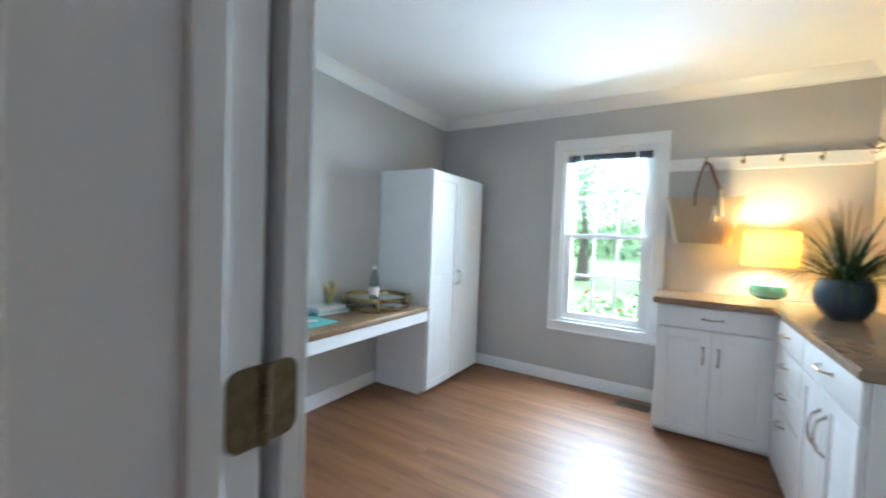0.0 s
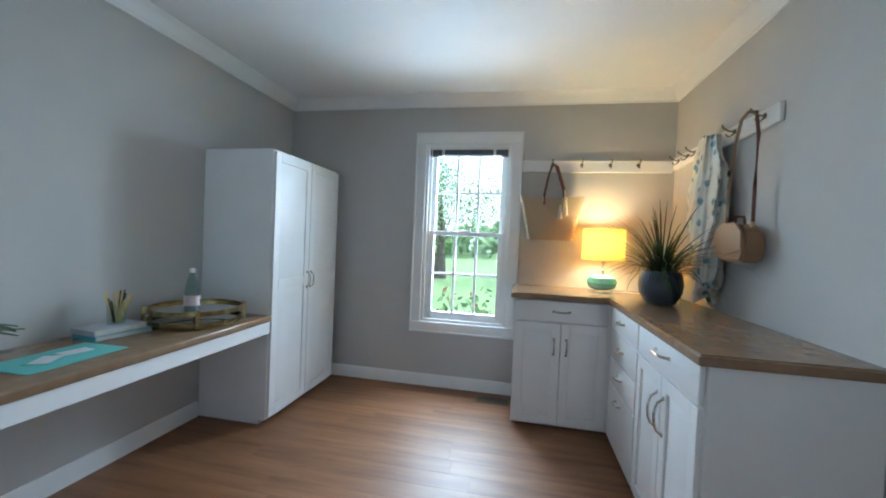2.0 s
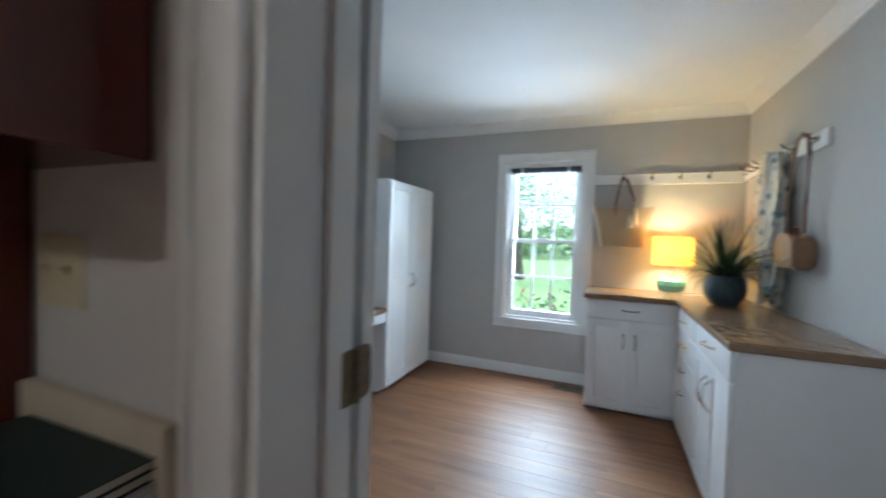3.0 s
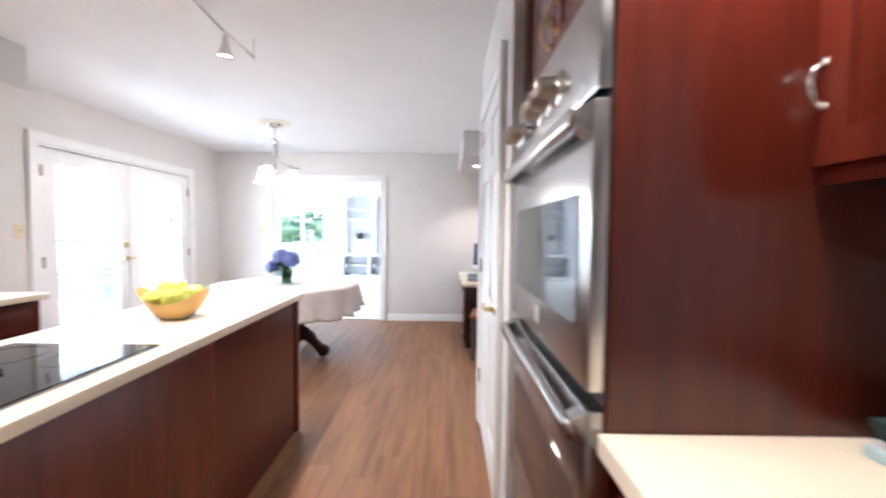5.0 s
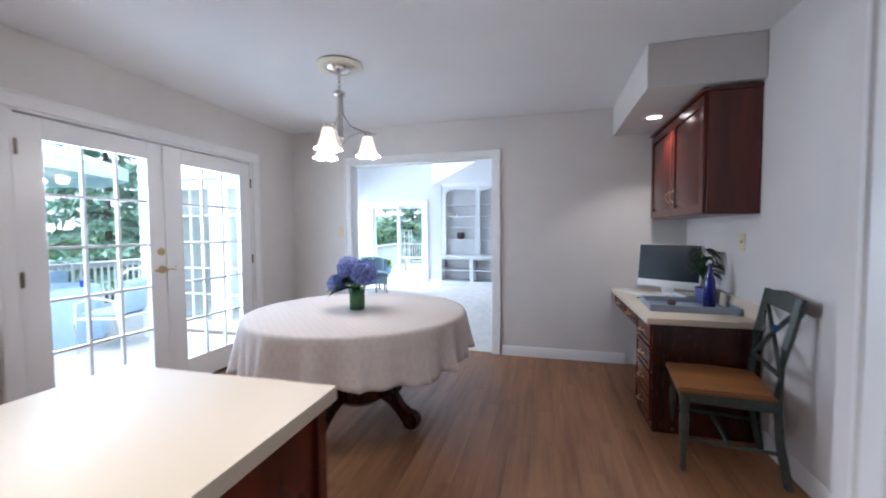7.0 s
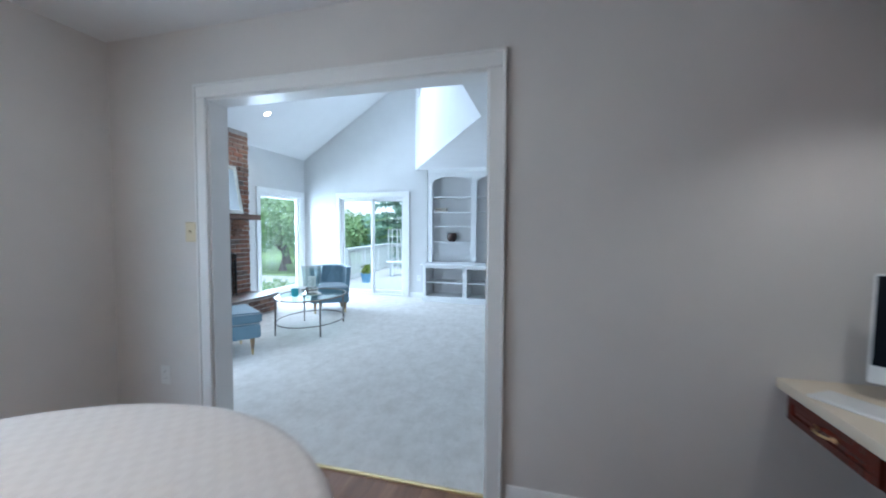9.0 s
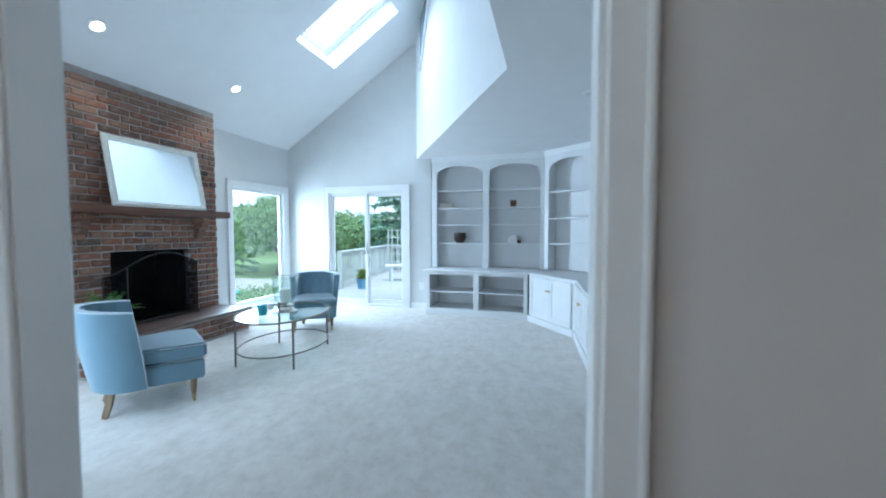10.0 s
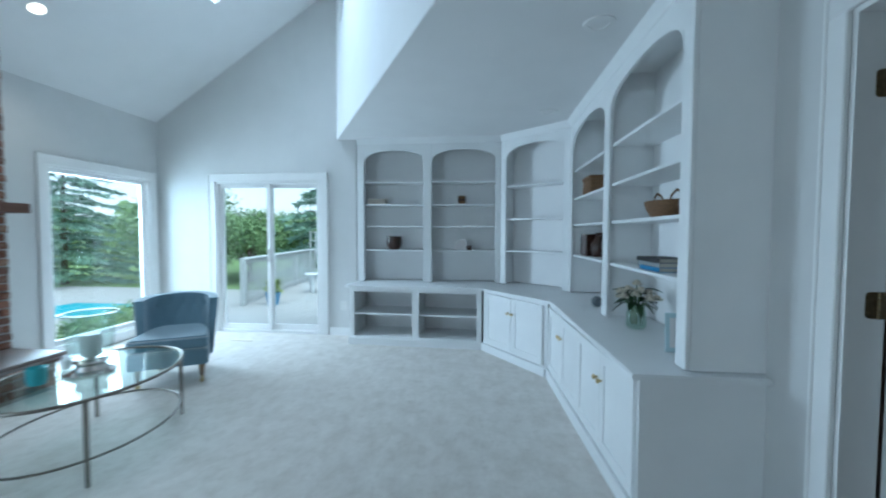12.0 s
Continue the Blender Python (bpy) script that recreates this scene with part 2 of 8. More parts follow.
def wall(axis, a, b, lo, hi, z0, z1, holes=()):
    """A wall between a and b in axis, from lo to hi along the other, with holes (lo, hi, z0, z1)."""
    bm = B()
    def put(u0, u1, w0, w1):
        if u1 - u0 > 1e-4 and w1 - w0 > 1e-4:
            box(bm, *((a, b, u0, u1) if axis == "x" else (u0, u1, a, b)), w0, w1)
    u = lo
    for h0, h1, w0, w1 in sorted(holes):
        put(u, h0, z0, z1)
        put(h0, h1, z0, w0)
        put(h0, h1, w1, z1)
        u = h1
    put(u, hi, z0, z1)
    return bm


# ---- the large structure ----
H = 2.44
KX0, KX1, KY0, KY1 = -3.52, 0.75, -1.70, 5.76
setting("floor_kitchen", box(B(), KX0, 0.93, KY0, 5.80, -0.20, -0.012), FLOOR_W, "brown oak plank floor of kitchen and dining room", "floor")
setting("floor_mudroom", box(B(), 0.93, 4.16, -1.08, 2.10, -0.20, -0.012), FLOOR_W, "brown oak plank floor of the mudroom", "floor")
setting("ceiling_kitchen", box(B(), KX0 - .12, 0.93, KY0 - .12, KY1 + .19, H, H + 0.12), CEIL, "flat white kitchen ceiling", "ceiling")
setting("ceiling_mudroom", box(B(), 0.93, 4.30, -1.20, 2.22, H, H + 0.12), CEIL, "flat white mudroom ceiling", "ceiling")
setting("wall_kitchen_west", wall("x", -3.64, KX0, KY0 - .12, KY1, -0.2, H, [(3.25, 5.09, -0.02, 2.00)]), WALL_KIT, "pale grey painted wall with French doors", "wall")
setting("wall_kitchen_south", wall("y", KY0 - .12, KY0, KX0, 0.93, -0.2, H), WALL_KIT, "pale grey painted kitchen end wall", "wall")
setting("wall_dining_north", wall("y", KY1, 5.885, -5.92, 0.74, -0.2, 2.45, [(-5.56, -3.72, -0.02, 2.00), (-2.76, -1.155, -0.02, 2.04)]), WALL_KIT, "pale grey wall with a cased opening", "wall")
setting("wall_mudroom_west", wall("x", KX1, 0.93, KY0, 2.10, -0.2, H, [(-0.43, 0.335, -0.02, 2.05)]), WALL_KIT, "pale grey wall between kitchen and mudroom", "wall")
setting("wall_pantry", wall("x", 0.05, 0.17, 1.638, 2.90, -0.2, H, [(1.88, 2.72, -0.02, 2.04)]), WALL_KIT, "pale grey wall with a white pantry door", "wall")
setting("wall_pantry_return", box(B(), 0.17, 0.62, 2.78, 2.90, -0.2, H), WALL_KIT, "pale grey wall at the end of the pantry", "wall")
setting("wall_pantry_side", box(B(), 0.17, 0.75, 1.638, 1.69, -0.2, H), WALL_KIT, "pale grey wall beside the oven tower", "wall")
setting("wall_dining_east", wall("x", 0.62, 0.74, 2.78, KY1, -0.2, H), WALL_KIT, "pale grey painted wall behind the desk", "wall")
setting("soffit_west", box(B(), KX0, -2.85, KY0, 2.585, 2.165, H, 0.004), WALL_KIT, "boxed soffit above the wall cabinets", "soffit")
setting("soffit_desk", box(B(), -0.02, 0.62, 4.475, KY1, 2.17, H, 0.004), WALL_KIT, "boxed soffit above the desk cabinet", "soffit")
setting("soffit_oven", box(B(), 0.05, KX1, -1.7, 1.67, 2.20, H, 0.004), WALL_KIT, "boxed soffit above the oven tower", "soffit")
setting("wall_mudroom_east", wall("x", 4.16, 4.30, -1.20, 2.22, -0.2, H, [(0.13, 0.84, 0.55, 2.05)]), WALL_MUD, "grey painted wall with a window", "wall")
setting("wall_mudroom_north", wall("y", 2.10, 2.22, 0.93, 4.16, -0.2, H), WALL_MUD, "grey painted wall behind the desk", "wall")
setting("wall_mudroom_south", wall("y", -1.20, -1.08, 0.93, 4.16, -0.2, H), WALL_MUD, "grey painted wall with a peg rail", "wall")
setting("wall_mudroom_lining", wall("x", 0.93, 0.936, -1.08, 2.10, 0, H, [(-0.43, 0.335, -0.02, 2.05)]), WALL_MUD, "grey painted wall beside the mudroom door", "wall")

LX0, LX1, LY0, LY1 = -5.80, -0.33, 5.885, 11.0
SL = 0.648
setting("floor_living", box(B(), LX0, LX1, 5.80, LY1 + .29, -0.20, -0.004), FLOOR_W, "subfloor under the living room carpet", "floor")
setting("wall_living_west", wall("x", -5.92, LX0, LY0, LY1 + .12, -0.2, 2.73, [(7.85, 8.84, 0.25, 1.12), (9.70, 10.86, 0.12, 1.96)]), WALL_LIV, "pale grey wall with a tall window", "wall")
setting("wall_living_north", wall("y", LY1, LY1 + .12, LX0, -3.12, -0.2, 2.45, [(-4.98, -3.58, -0.02, 1.95)]), WALL_LIV, "pale grey gable wall with a sliding door", "wall")
gable = [(LX0, 2.45), (LX0, 2.73), (-1.45, 2.73 + SL * (5.80 - 1.45)), (-1.45, 2.45)]
setting("wall_gable_north", prism(B(), gable, "y", LY1, LY1 + .12), WALL_LIV, "pale grey gable above the sliding door", "wall")
setting("wall_gable_south", prism(B(), gable, "y", KY1, 5.885), WALL_LIV, "pale grey gable above the cased opening", "wall")
setting("wall_living_east", wall("x", LX1, LX1 + .12, LY0, LY1 + .29, -0.2, 2.45, [(6.95, 7.76, -0.02, 2.04)]), WALL_LIV, "pale grey wall with a doorway", "wall")
setting("ceiling_flat_living", prism(B(), [(-1.56, 5.885), (-0.21, 5.885), (-0.21, 11.29), (-3.12, 11.29), (-3.12, 11.0), (-3.36, 11.0), (-1.56, 7.87)], "z", 2.45, 2.57), CEIL, "low flat white ceiling beside the light well", "ceiling")
setting("wall_bookcase_recess", box(B(), -3.24, -0.21, 11.29, 11.40, -0.2, 2.57), WALL_LIV, "pale grey wall behind the bookcase", "wall")
setting("wall_recess_cheek", box(B(), -3.24, -3.12, 11.12, 11.29, -0.2, 2.57), WALL_LIV, "pale grey wall cheek beside the bookcase", "wall")
well = B()
prism(well, [(-1.56, 5.885), (-1.46, 5.885), (-1.46, 7.90), (-3.24, 11.0), (-3.36, 11.0), (-1.56, 7.87)], "z", 2.57, 5.7)
setting("wall_light_well", well, CEIL, "white wall of the tall light well", "wall")
tilt = math.degrees(math.atan(SL))
slope_m = pose(LX0, 0, 2.73, 0, -tilt, 0)
U0, U1, V0, V1 = 1.74, 2.95, 9.28, 10.17
sl = B()
box(sl, -0.2, U0, LY0 - .2, LY1 + .12, 0, 0.30)
box(sl, U1, 5.3, LY0 - .2, LY1 + .12, 0, 0.30)
box(sl, U0, U1, LY0 - .2, V0, 0, 0.30)
box(sl, U0, U1, V1, LY1 + .12, 0, 0.30)
setting("ceiling_slope", sl, CEIL, "sloping white cathedral ceiling with a roof window", "ceiling", m=slope_m)




# ---- openings, trim and doors ----
def facing(x, y, z, way):
    """Pose whose front (local -y) looks the given way; local x runs to the viewer's right."""
    return pose(x, y, z, 0, 0, {"-y": 0, "-x": -90, "+y": 180, "+x": 90}[way])


def panelled(bm, w, h, t, cells, deep=0.010, slope=0.035):
    """A door leaf, front at y = 0: frame proud, raised fields in the cells (x0, x1, z0, z1)."""
    box(bm, 0, w, deep, t, 0, h)
    xs = sorted({c[:2] for c in cells})
    u = 0.0
    for x0, x1 in xs:
        box(bm, u, x0, 0, deep, 0, h, 0.002)
        v = 0.0
        for c in sorted(c for c in cells if c[0] == x0):
            box(bm, x0, x1, 0, deep, v, c[2])
            v = c[3]
            a, b = 0.006, 0.006 + slope
            lo = [bm.verts.new((x, deep, z)) for x, z in ((c[0] + a, c[2] + a), (c[1] - a, c[2] + a), (c[1] - a, c[3] - a), (c[0] + a, c[3] - a))]
            hi = [bm.verts.new((x, 0.002, z)) for x, z in ((c[0] + b, c[2] + b), (c[1] - b, c[2] + b), (c[1] - b, c[3] - b), (c[0] + b, c[3] - b))]
            bm.faces.new(hi)
            for k in range(4):
                bm.faces.new((lo[k], lo[(k + 1) % 4], hi[(k + 1) % 4], hi[k]))
        box(bm, x0, x1, 0, deep, v, h)
        u = x1
    box(bm, u, w, 0, deep, 0, h, 0.002)
    return bm


def bow(bm, w, out=0.028, r=0.0055, upright=False, at=(0, 0, 0)):
    """A bow pull of length w centred at a point on the front."""
    pts = []
    for k in range(9):
        s = -1 + k / 4
        d = out * (1 - s * s) ** 0.5 if abs(s) < 1 else 0
        a = s * w / 2
        pts.append((at[0] + (0 if upright else a), at[1] - d, at[2] + (a if upright else 0)))
    tube(bm, pts, r, 8)
    for p in (pts[0], pts[-1]):
        lathe_y(bm, [(0.009, 0.0), (0.009, 0.004), (0.005, 0.006)], p)
    return bm


def lathe_y(bm, profile, at, n=14):
    """Turned piece that grows out of the front, towards -y."""
    rings = [[bm.verts.new((at[0] + r * math.cos(2 * math.pi * k / n), at[1] - d, at[2] + r * math.sin(2 * math.pi * k / n))) for k in range(n)] for r, d in profile]
    for a, b in zip(rings, rings[1:]):
        for k in range(n):
            bm.faces.new((a[k], a[(k + 1) % n], b[(k + 1) % n], b[k]))
    bm.faces.new(rings[-1])
    return bm


def casing(name, way, at, w, h, face=0.09, sill=False, label="white painted casing", thick=0.02, m=None):
    """Flat moulded casing round an opening w wide and h high; at: lower left corner of the opening on the wall's face."""
    bm = B()
    for x0, x1, z0, z1 in [(-face, 0, 0, h), (w, w + face, 0, h), (-face, w + face, h, h + face)] + ([(-face, w + face, -face, 0)] if sill else []):
        box(bm, x0, x1, -thick, 0, z0, z1, 0.004)
        if x1 - x0 > z1 - z0:
            zz = z1 if z0 >= h else z0 + 0.015
            box(bm, x0, x1, -thick - 0.007, -thick + 0.004, zz - 0.015, zz, 0.003)
        else:
            xx = x0 if x0 < 0 else x1 - 0.015
            box(bm, xx, xx + 0.015, -thick - 0.007, -thick + 0.004, z0, z1 + face, 0.003)
    return setting(name, bm, TRIM, label, "trim", m=facing(*at, way))


def skirting(name, way, at, length, label="white painted baseboard", h=0.10):
    bm = B()
    prism(bm, [(0, 0), (-0.016, 0), (-0.016, h - 0.025), (-0.010, h - 0.010), (-0.008, h), (0, h)], "x", 0, length)
    return setting(name, bm, TRIM, label, "baseboard", m=facing(*at, way))


def crown(name, way, at, length, label="white crown moulding"):
    bm = B()
    prism(bm, [(0, 0), (-0.012, -0.085 + 0.085), (-0.014, 0.012), (-0.022, 0.018), (-0.030, 0.040), (-0.055, 0.062), (-0.062, 0.070), (-0.080, 0.078), (-0.085, 0.085), (0, 0.085)], "x", 0, length)
    return setting(name, bm, TRIM, label, "trim", m=facing(*at, way))


# mudroom trim
crown("trim_crown_east", "-x", (4.16, 2.10, H - 0.086), 3.18)
crown("trim_crown_north", "-y", (0.94, 2.10, H - 0.086), 3.22)
crown("trim_crown_south", "+y", (4.16, -1.08, H - 0.086), 3.22)
skirting("baseboard_mudroom_north", "-y", (0.94, 2.10, 0), 2.22)
skirting("baseboard_mudroom_east", "-x", (4.16, 1.90, 0), 1.85)
skirting("baseboard_mudroom_south", "+y", (2.35, -1.08, 0), 1.40)
# kitchen trim
skirting("baseboard_dining_north", "-y", (-1.06, KY1, 0), 1.17)
skirting("baseboard_dining_corner", "-y", (KX0, KY1, 0), 0.67)
skirting("baseboard_dining_east", "-x", (0.62, 4.40, 0), 1.50)
skirting("baseboard_dining_west", "+x", (KX0, 5.19, 0), 0.56)
skirting("baseboard_west", "+x", (KX0, 2.47, 0), 0.68)
skirting("baseboard_pantry_end", "-x", (0.05, 2.90, 0), 0.08)
skirting("baseboard_pantry_return", "+y", (0.62, 2.90, 0), 0.57)
# living room trim
skirting("baseboard_living_west", "+x", (LX0, 5.90, 0), 1.48)
skirting("baseboard_living_west_end", "+x", (LX0, 9.24, 0), 0.36)
skirting("baseboard_living_north", "-y", (-5.80, LY1, 0), 0.70)
skirting("baseboard_living_north_end", "-y", (-3.47, LY1, 0), 0.42)
skirting("baseboard_living_east", "-x", (LX1, 8.06, 0), 0.20)
casing("trim_doorway_dining", "-y", (-2.76, KY1, 0), 1.605, 2.04, 0.078, label="white casing of the wide opening")
casing("trim_doorway_living", "+y", (-1.155, 5.885, 0), 1.605, 2.04, 0.078, label="white casing of the wide opening")
jm = B()
box(jm, -2.76, -2.748, KY1 - .001, 5.886, 0, 2.04)
box(jm, -1.167, -1.155, KY1 - .001, 5.886, 0, 2.04)
box(jm, -2.748, -1.167, KY1 - .001, 5.886, 2.028, 2.04)
setting("trim_doorway_lining", jm, TRIM, "white painted lining of the wide opening", "trim")
casing("trim_mudroom_door_kitchen", "-x", (KX1, 0.335, 0), 0.765, 2.05, 0.085, label="white casing of the mudroom doorway")
casing("trim_mudroom_door_inside", "+x", (0.936, -0.43, 0), 0.765, 2.05, 0.085, label="white casing of the mudroom doorway")
jm = B()
box(jm, KX1, 0.936, 0.318, 0.335, 0, 2.05)
box(jm, KX1, 0.936, -0.43, -0.413, 0, 2.05)
box(jm, KX1, 0.936, -0.413, 0.318, 2.033, 2.05)
box(jm, 0.86, 0.895, 0.306, 0.318, 0, 2.033, 0.002)
box(jm, 0.86, 0.895, -0.413, -0.401, 0, 2.033, 0.002)
setting("trim_mudroom_door_lining", jm, TRIM, "white door lining with a stop bead", "trim")


def six_panel(w, h):
    a, s = 0.105, 0.115
    c = (w - 2 * a - s) / 2
    cols = [(a, a + c), (a + c + s, w - a)]
    rows = [(0.20, 0.80), (0.94, 1.60), (1.70, h - 0.11)]
    return [(x0, x1, z0, z1) for x0, x1 in cols for z0, z1 in rows]


def hinge(parent, at, name="hinge", mat=BRONZE, big=1.0, way=0):
    bm = B()
    for sx in (1, -1):
        w, r = 0.034 * big, 0.012 * big
        pts = [(sx * 0.003, -0.045), (sx * 0.003, 0.045)]
        pts += [(sx * (w - r + r * math.sin(radians(q))), 0.045 - r + r * math.cos(radians(q))) for q in (0, 30, 60, 90)]
        pts += [(sx * (w - r + r * math.cos(radians(q))), -0.045 + r - r * math.sin(radians(q))) for q in (0, 30, 60, 90)]
        prism(bm, pts if sx > 0 else pts[::-1], "y", -0.0025, 0.0)
    for k in range(5):
        lathe(bm, [(0, 0), (0.0065, 0), (0.0065, 0.0165), (0, 0.0165)], 10, (0, -0.004, -0.045 + k * 0.018))
    return part(name, bm, mat, parent, "", pose(*at, 0, 0, way))


# mudroom door, folded right back against the mudroom wall
mud_door = thing("mudroom_door", "white six-panel door folded back against the mudroom wall", "door", pose(0.95, 0.325, 0.012))
part("leaf", panelled(B(), 0.735, 2.02, 0.036, six_panel(0.735, 2.02)), TRIM, mud_door, "", facing(0.060, 0, 0, "+x"))
for z in (0.25, 1.065, 1.80):
    hinge(mud_door, (-0.006, -0.008, z), "hinge", BRONZE, 1.25)


# ---- windows and glazed doors ----
def glazed(parent, w, h, cols, rows, frame, bar, t=0.04, y=0.0, at=(0, 0), mat=TRIM, name="sash"):
    """A glazed leaf: frame, glazing bars and one pane of glass each; local x, z from at."""
    x, z = at
    l, r, b, tp = frame
    bm = B()
    box(bm, x, x + l, y, y + t, z, z + h, 0.003)
    box(bm, x + w - r, x + w, y, y + t, z, z + h, 0.003)
    box(bm, x + l, x + w - r, y, y + t, z, z + b, 0.003)
    box(bm, x + l, x + w - r, y, y + t, z + h - tp, z + h, 0.003)
    leaf = part(name, bm, mat, parent)
    gw, gh = w - l - r, h - b - tp
    bars = B()
    for k in range(1, cols):
        c = x + l + gw * k / cols
        box(bars, c - bar / 2, c + bar / 2, y + t * 0.2, y + t * 0.8, z + b, z + h - tp, 0.002)
    for k in range(1, rows):
        c = z + b + gh * k / rows
        box(bars, x + l, x + w - r, y + t * 0.22, y + t * 0.78, c - bar / 2, c + bar / 2, 0.002)
    if cols > 1 or rows > 1:
        part("glazing_bars", bars, mat, leaf)
    pane = mesh_of(box(B(), 0, gw / cols - bar * 0.4, -0.002, 0.002, 0, gh / rows - bar * 0.4), "pane", GLASS, 0)
    for i in range(cols):
        for j in range(rows):
            p = new("pane", pane)
            p.parent = leaf
            p.location = (x + l + gw * i / cols + bar * 0.2, y + t / 2, z + b + gh * j / rows + bar * 0.2)
            p.visible_shadow = False
    return leaf


# mudroom window, double hung; opening y 0.13 to 0.84, z 0.55 to 2.05
casing("trim_mudroom_window", "-x", (4.16, 0.84, 0.55), 0.71, 1.50, 0.09, True, "flat white casing of the mudroom window")
win1 = thing("window_1", "white double-hung window with six-pane sashes", "window", facing(4.16, 0.84, 0.55, "-x"), kind="structure")
bm = B()
box(bm, 0, 0.022, -0.001, 0.14, 0, 1.5)
box(bm, 0.688, 0.71, -0.001, 0.14, 0, 1.5)
box(bm, 0.022, 0.688, -0.001, 0.14, 0, 0.022)
box(bm, 0.022, 0.688, -0.001, 0.14, 1.478, 1.5)
box(bm, 0.022, 0.042, 0.03, 0.10, 0.022, 1.478)
box(bm, 0.668, 0.688, 0.03, 0.10, 0.022, 1.478)
part("window_frame", bm, TRIM, win1)
glazed(win1, 0.626, 0.75, 3, 2, (0.04, 0.04, 0.06, 0.035), 0.020, 0.032, 0.035, (0.042, 0.022), name="lower_sash")
glazed(win1, 0.626, 0.74, 3, 2, (0.04, 0.04, 0.035, 0.05), 0.020, 0.032, 0.072, (0.042, 0.738), name="upper_sash")
bm = B()
box(bm, 0.30, 0.40, 0.022, 0.036, 0.765, 0.785, 0.004)
part("sash_lock", bm, TRIM, win1)
blind = thing("window_blind", "dark slatted window blind, fully raised", "blind", facing(4.16, 0.84, 1.95, "-x"))
bm = B()
box(bm, 0.025, 0.685, 0.004, 0.034, 0.055, 0.078, 0.003)
part("head_rail", bm, WHITEPL, blind)
SLATE = plain("dark_blue_blind_slats", (0.055, 0.07, 0.09), 0.45, bump=0)
sl = mesh_of(box(B(), 0.03, 0.68, 0.006, 0.032, 0, 0.003), "slat", SLATE, 0)
for k in range(11):
    s = new("slat", sl)
    s.parent, s.location = blind, (0, 0.001 * (k % 2), 0.008 + k * 0.0042)
bm = B()
box(bm, 0.03, 0.68, 0.006, 0.032, -0.004, 0.005, 0.002)
part("bottom_rail", bm, SLATE, blind)
for x in (0.13, 0.56):
    part("clip", box(B(), x, x + 0.022, -0.001, 0.006, 0, 0.06, 0.001), WHITEPL, blind)
part("tilt_wand", tube(B(), [(0.045, 0.0, 0.05), (0.047, -0.002, -0.25), (0.05, 0.0, -0.5)], 0.004, 6), WHITEPL, blind)

# French doors in the dining room; opening y 3.25 to 5.09
casing("trim_french_door", "+x", (KX0, 3.25, 0), 1.84, 2.00, 0.085, label="white casing of the French doors")
fd = thing("door_french", "white French doors with brass locks, fifteen panes a leaf", "door", facing(KX0, 3.25, 0, "+x"), kind="structure")
bm = B()
for x0, x1, z0, z1 in ((0, 0.02, 0, 2.0), (1.82, 1.84, 0, 2.0), (0.02, 1.82, 1.985, 2.0)):
    box(bm, x0, x1, -0.001, 0.12, z0, z1)
part("door_frame", bm, TRIM, fd)
part("door_stop", box(B(), 0.02, 1.82, 0.056, 0.075, 1.95, 1.985, 0.002), TRIM, fd)
part("threshold", box(B(), 0.02, 1.82, 0.005, 0.13, -0.01, 0.022, 0.004), BRONZE, fd, "dull bronze threshold")
L1 = glazed(fd, 0.896, 1.945, 3, 5, (0.135, 0.14, 0.20, 0.125), 0.018, 0.044, 0.008, (0.022, 0.026), name="left_leaf")
L2 = glazed(fd, 0.896, 1.945, 3, 5, (0.14, 0.135, 0.20, 0.125), 0.018, 0.044, 0.008, (0.922, 0.026), name="right_leaf")
part("astragal", box(B(), 0.895, 0.945, -0.006, 0.010, 0.026, 1.97, 0.003), TRIM, fd)
bm = B()
lathe_y(bm, [(0.030, 0), (0.030, 0.006), (0.024, 0.012), (0.012, 0.014)], (0.862, 0.008, 1.14), 20)
box(bm, 0.857, 0.867, -0.022, -0.004, 1.122, 1.158, 0.002)
part("deadbolt", bm, BRASS, L1, "polished brass deadbolt")
bm = B()
lathe_y(bm, [(0.031, 0), (0.031, 0.006), (0.020, 0.012), (0.012, 0.016), (0.011, 0.045), (0.014, 0.055)], (0.862, 0.008, 1.0), 20)
tube(bm, [(0.862, -0.044, 1.0), (0.84, -0.05, 1.002), (0.79, -0.052, 0.998), (0.76, -0.046, 1.004)], 0.008, 8)
part("lever", bm, BRASS, L1, "polished brass lever handle")
bm = B()
tube(bm, [(0.905, 0.0, 1.0), (0.93, -0.02, 1.0), (0.955, -0.02, 0.99), (0.955, -0.018, 1.03)], 0.006, 8)
part("strike_lever", bm, BRASS, L2)
for x in (0.024, 1.816):
    for z in (0.25, 1.02, 1.78):
        bm = B()
        lathe(bm, [(0, -0.045), (0.008, -0.045), (0.008, 0.045), (0, 0.045)], 10)
        part("hinge", bm, BRONZE, fd, "", pose(x, -0.004, z))

# living room window and sliding door
casing("trim_living_window", "+x", (LX0, 9.70, 0.12), 1.16, 1.84, 0.10, True, "white casing of the tall fixed window")
win2 = thing("window_2", "tall fixed window with a white frame", "window", facing(LX0, 9.70, 0.12, "+x"), kind="structure")
bm = B()
for x0, x1, z0, z1 in ((0, 0.02, 0, 1.84), (1.14, 1.16, 0, 1.84), (0.02, 1.14, 0, 0.02), (0.02, 1.14, 1.82, 1.84)):
    box(bm, x0, x1, -0.001, 0.12, z0, z1)
part("window_frame", bm, TRIM, win2)
glazed(win2, 1.12, 1.80, 1, 1, (0.045, 0.045, 0.05, 0.045), 0.01, 0.04, 0.045, (0.02, 0.02), name="fixed_sash")
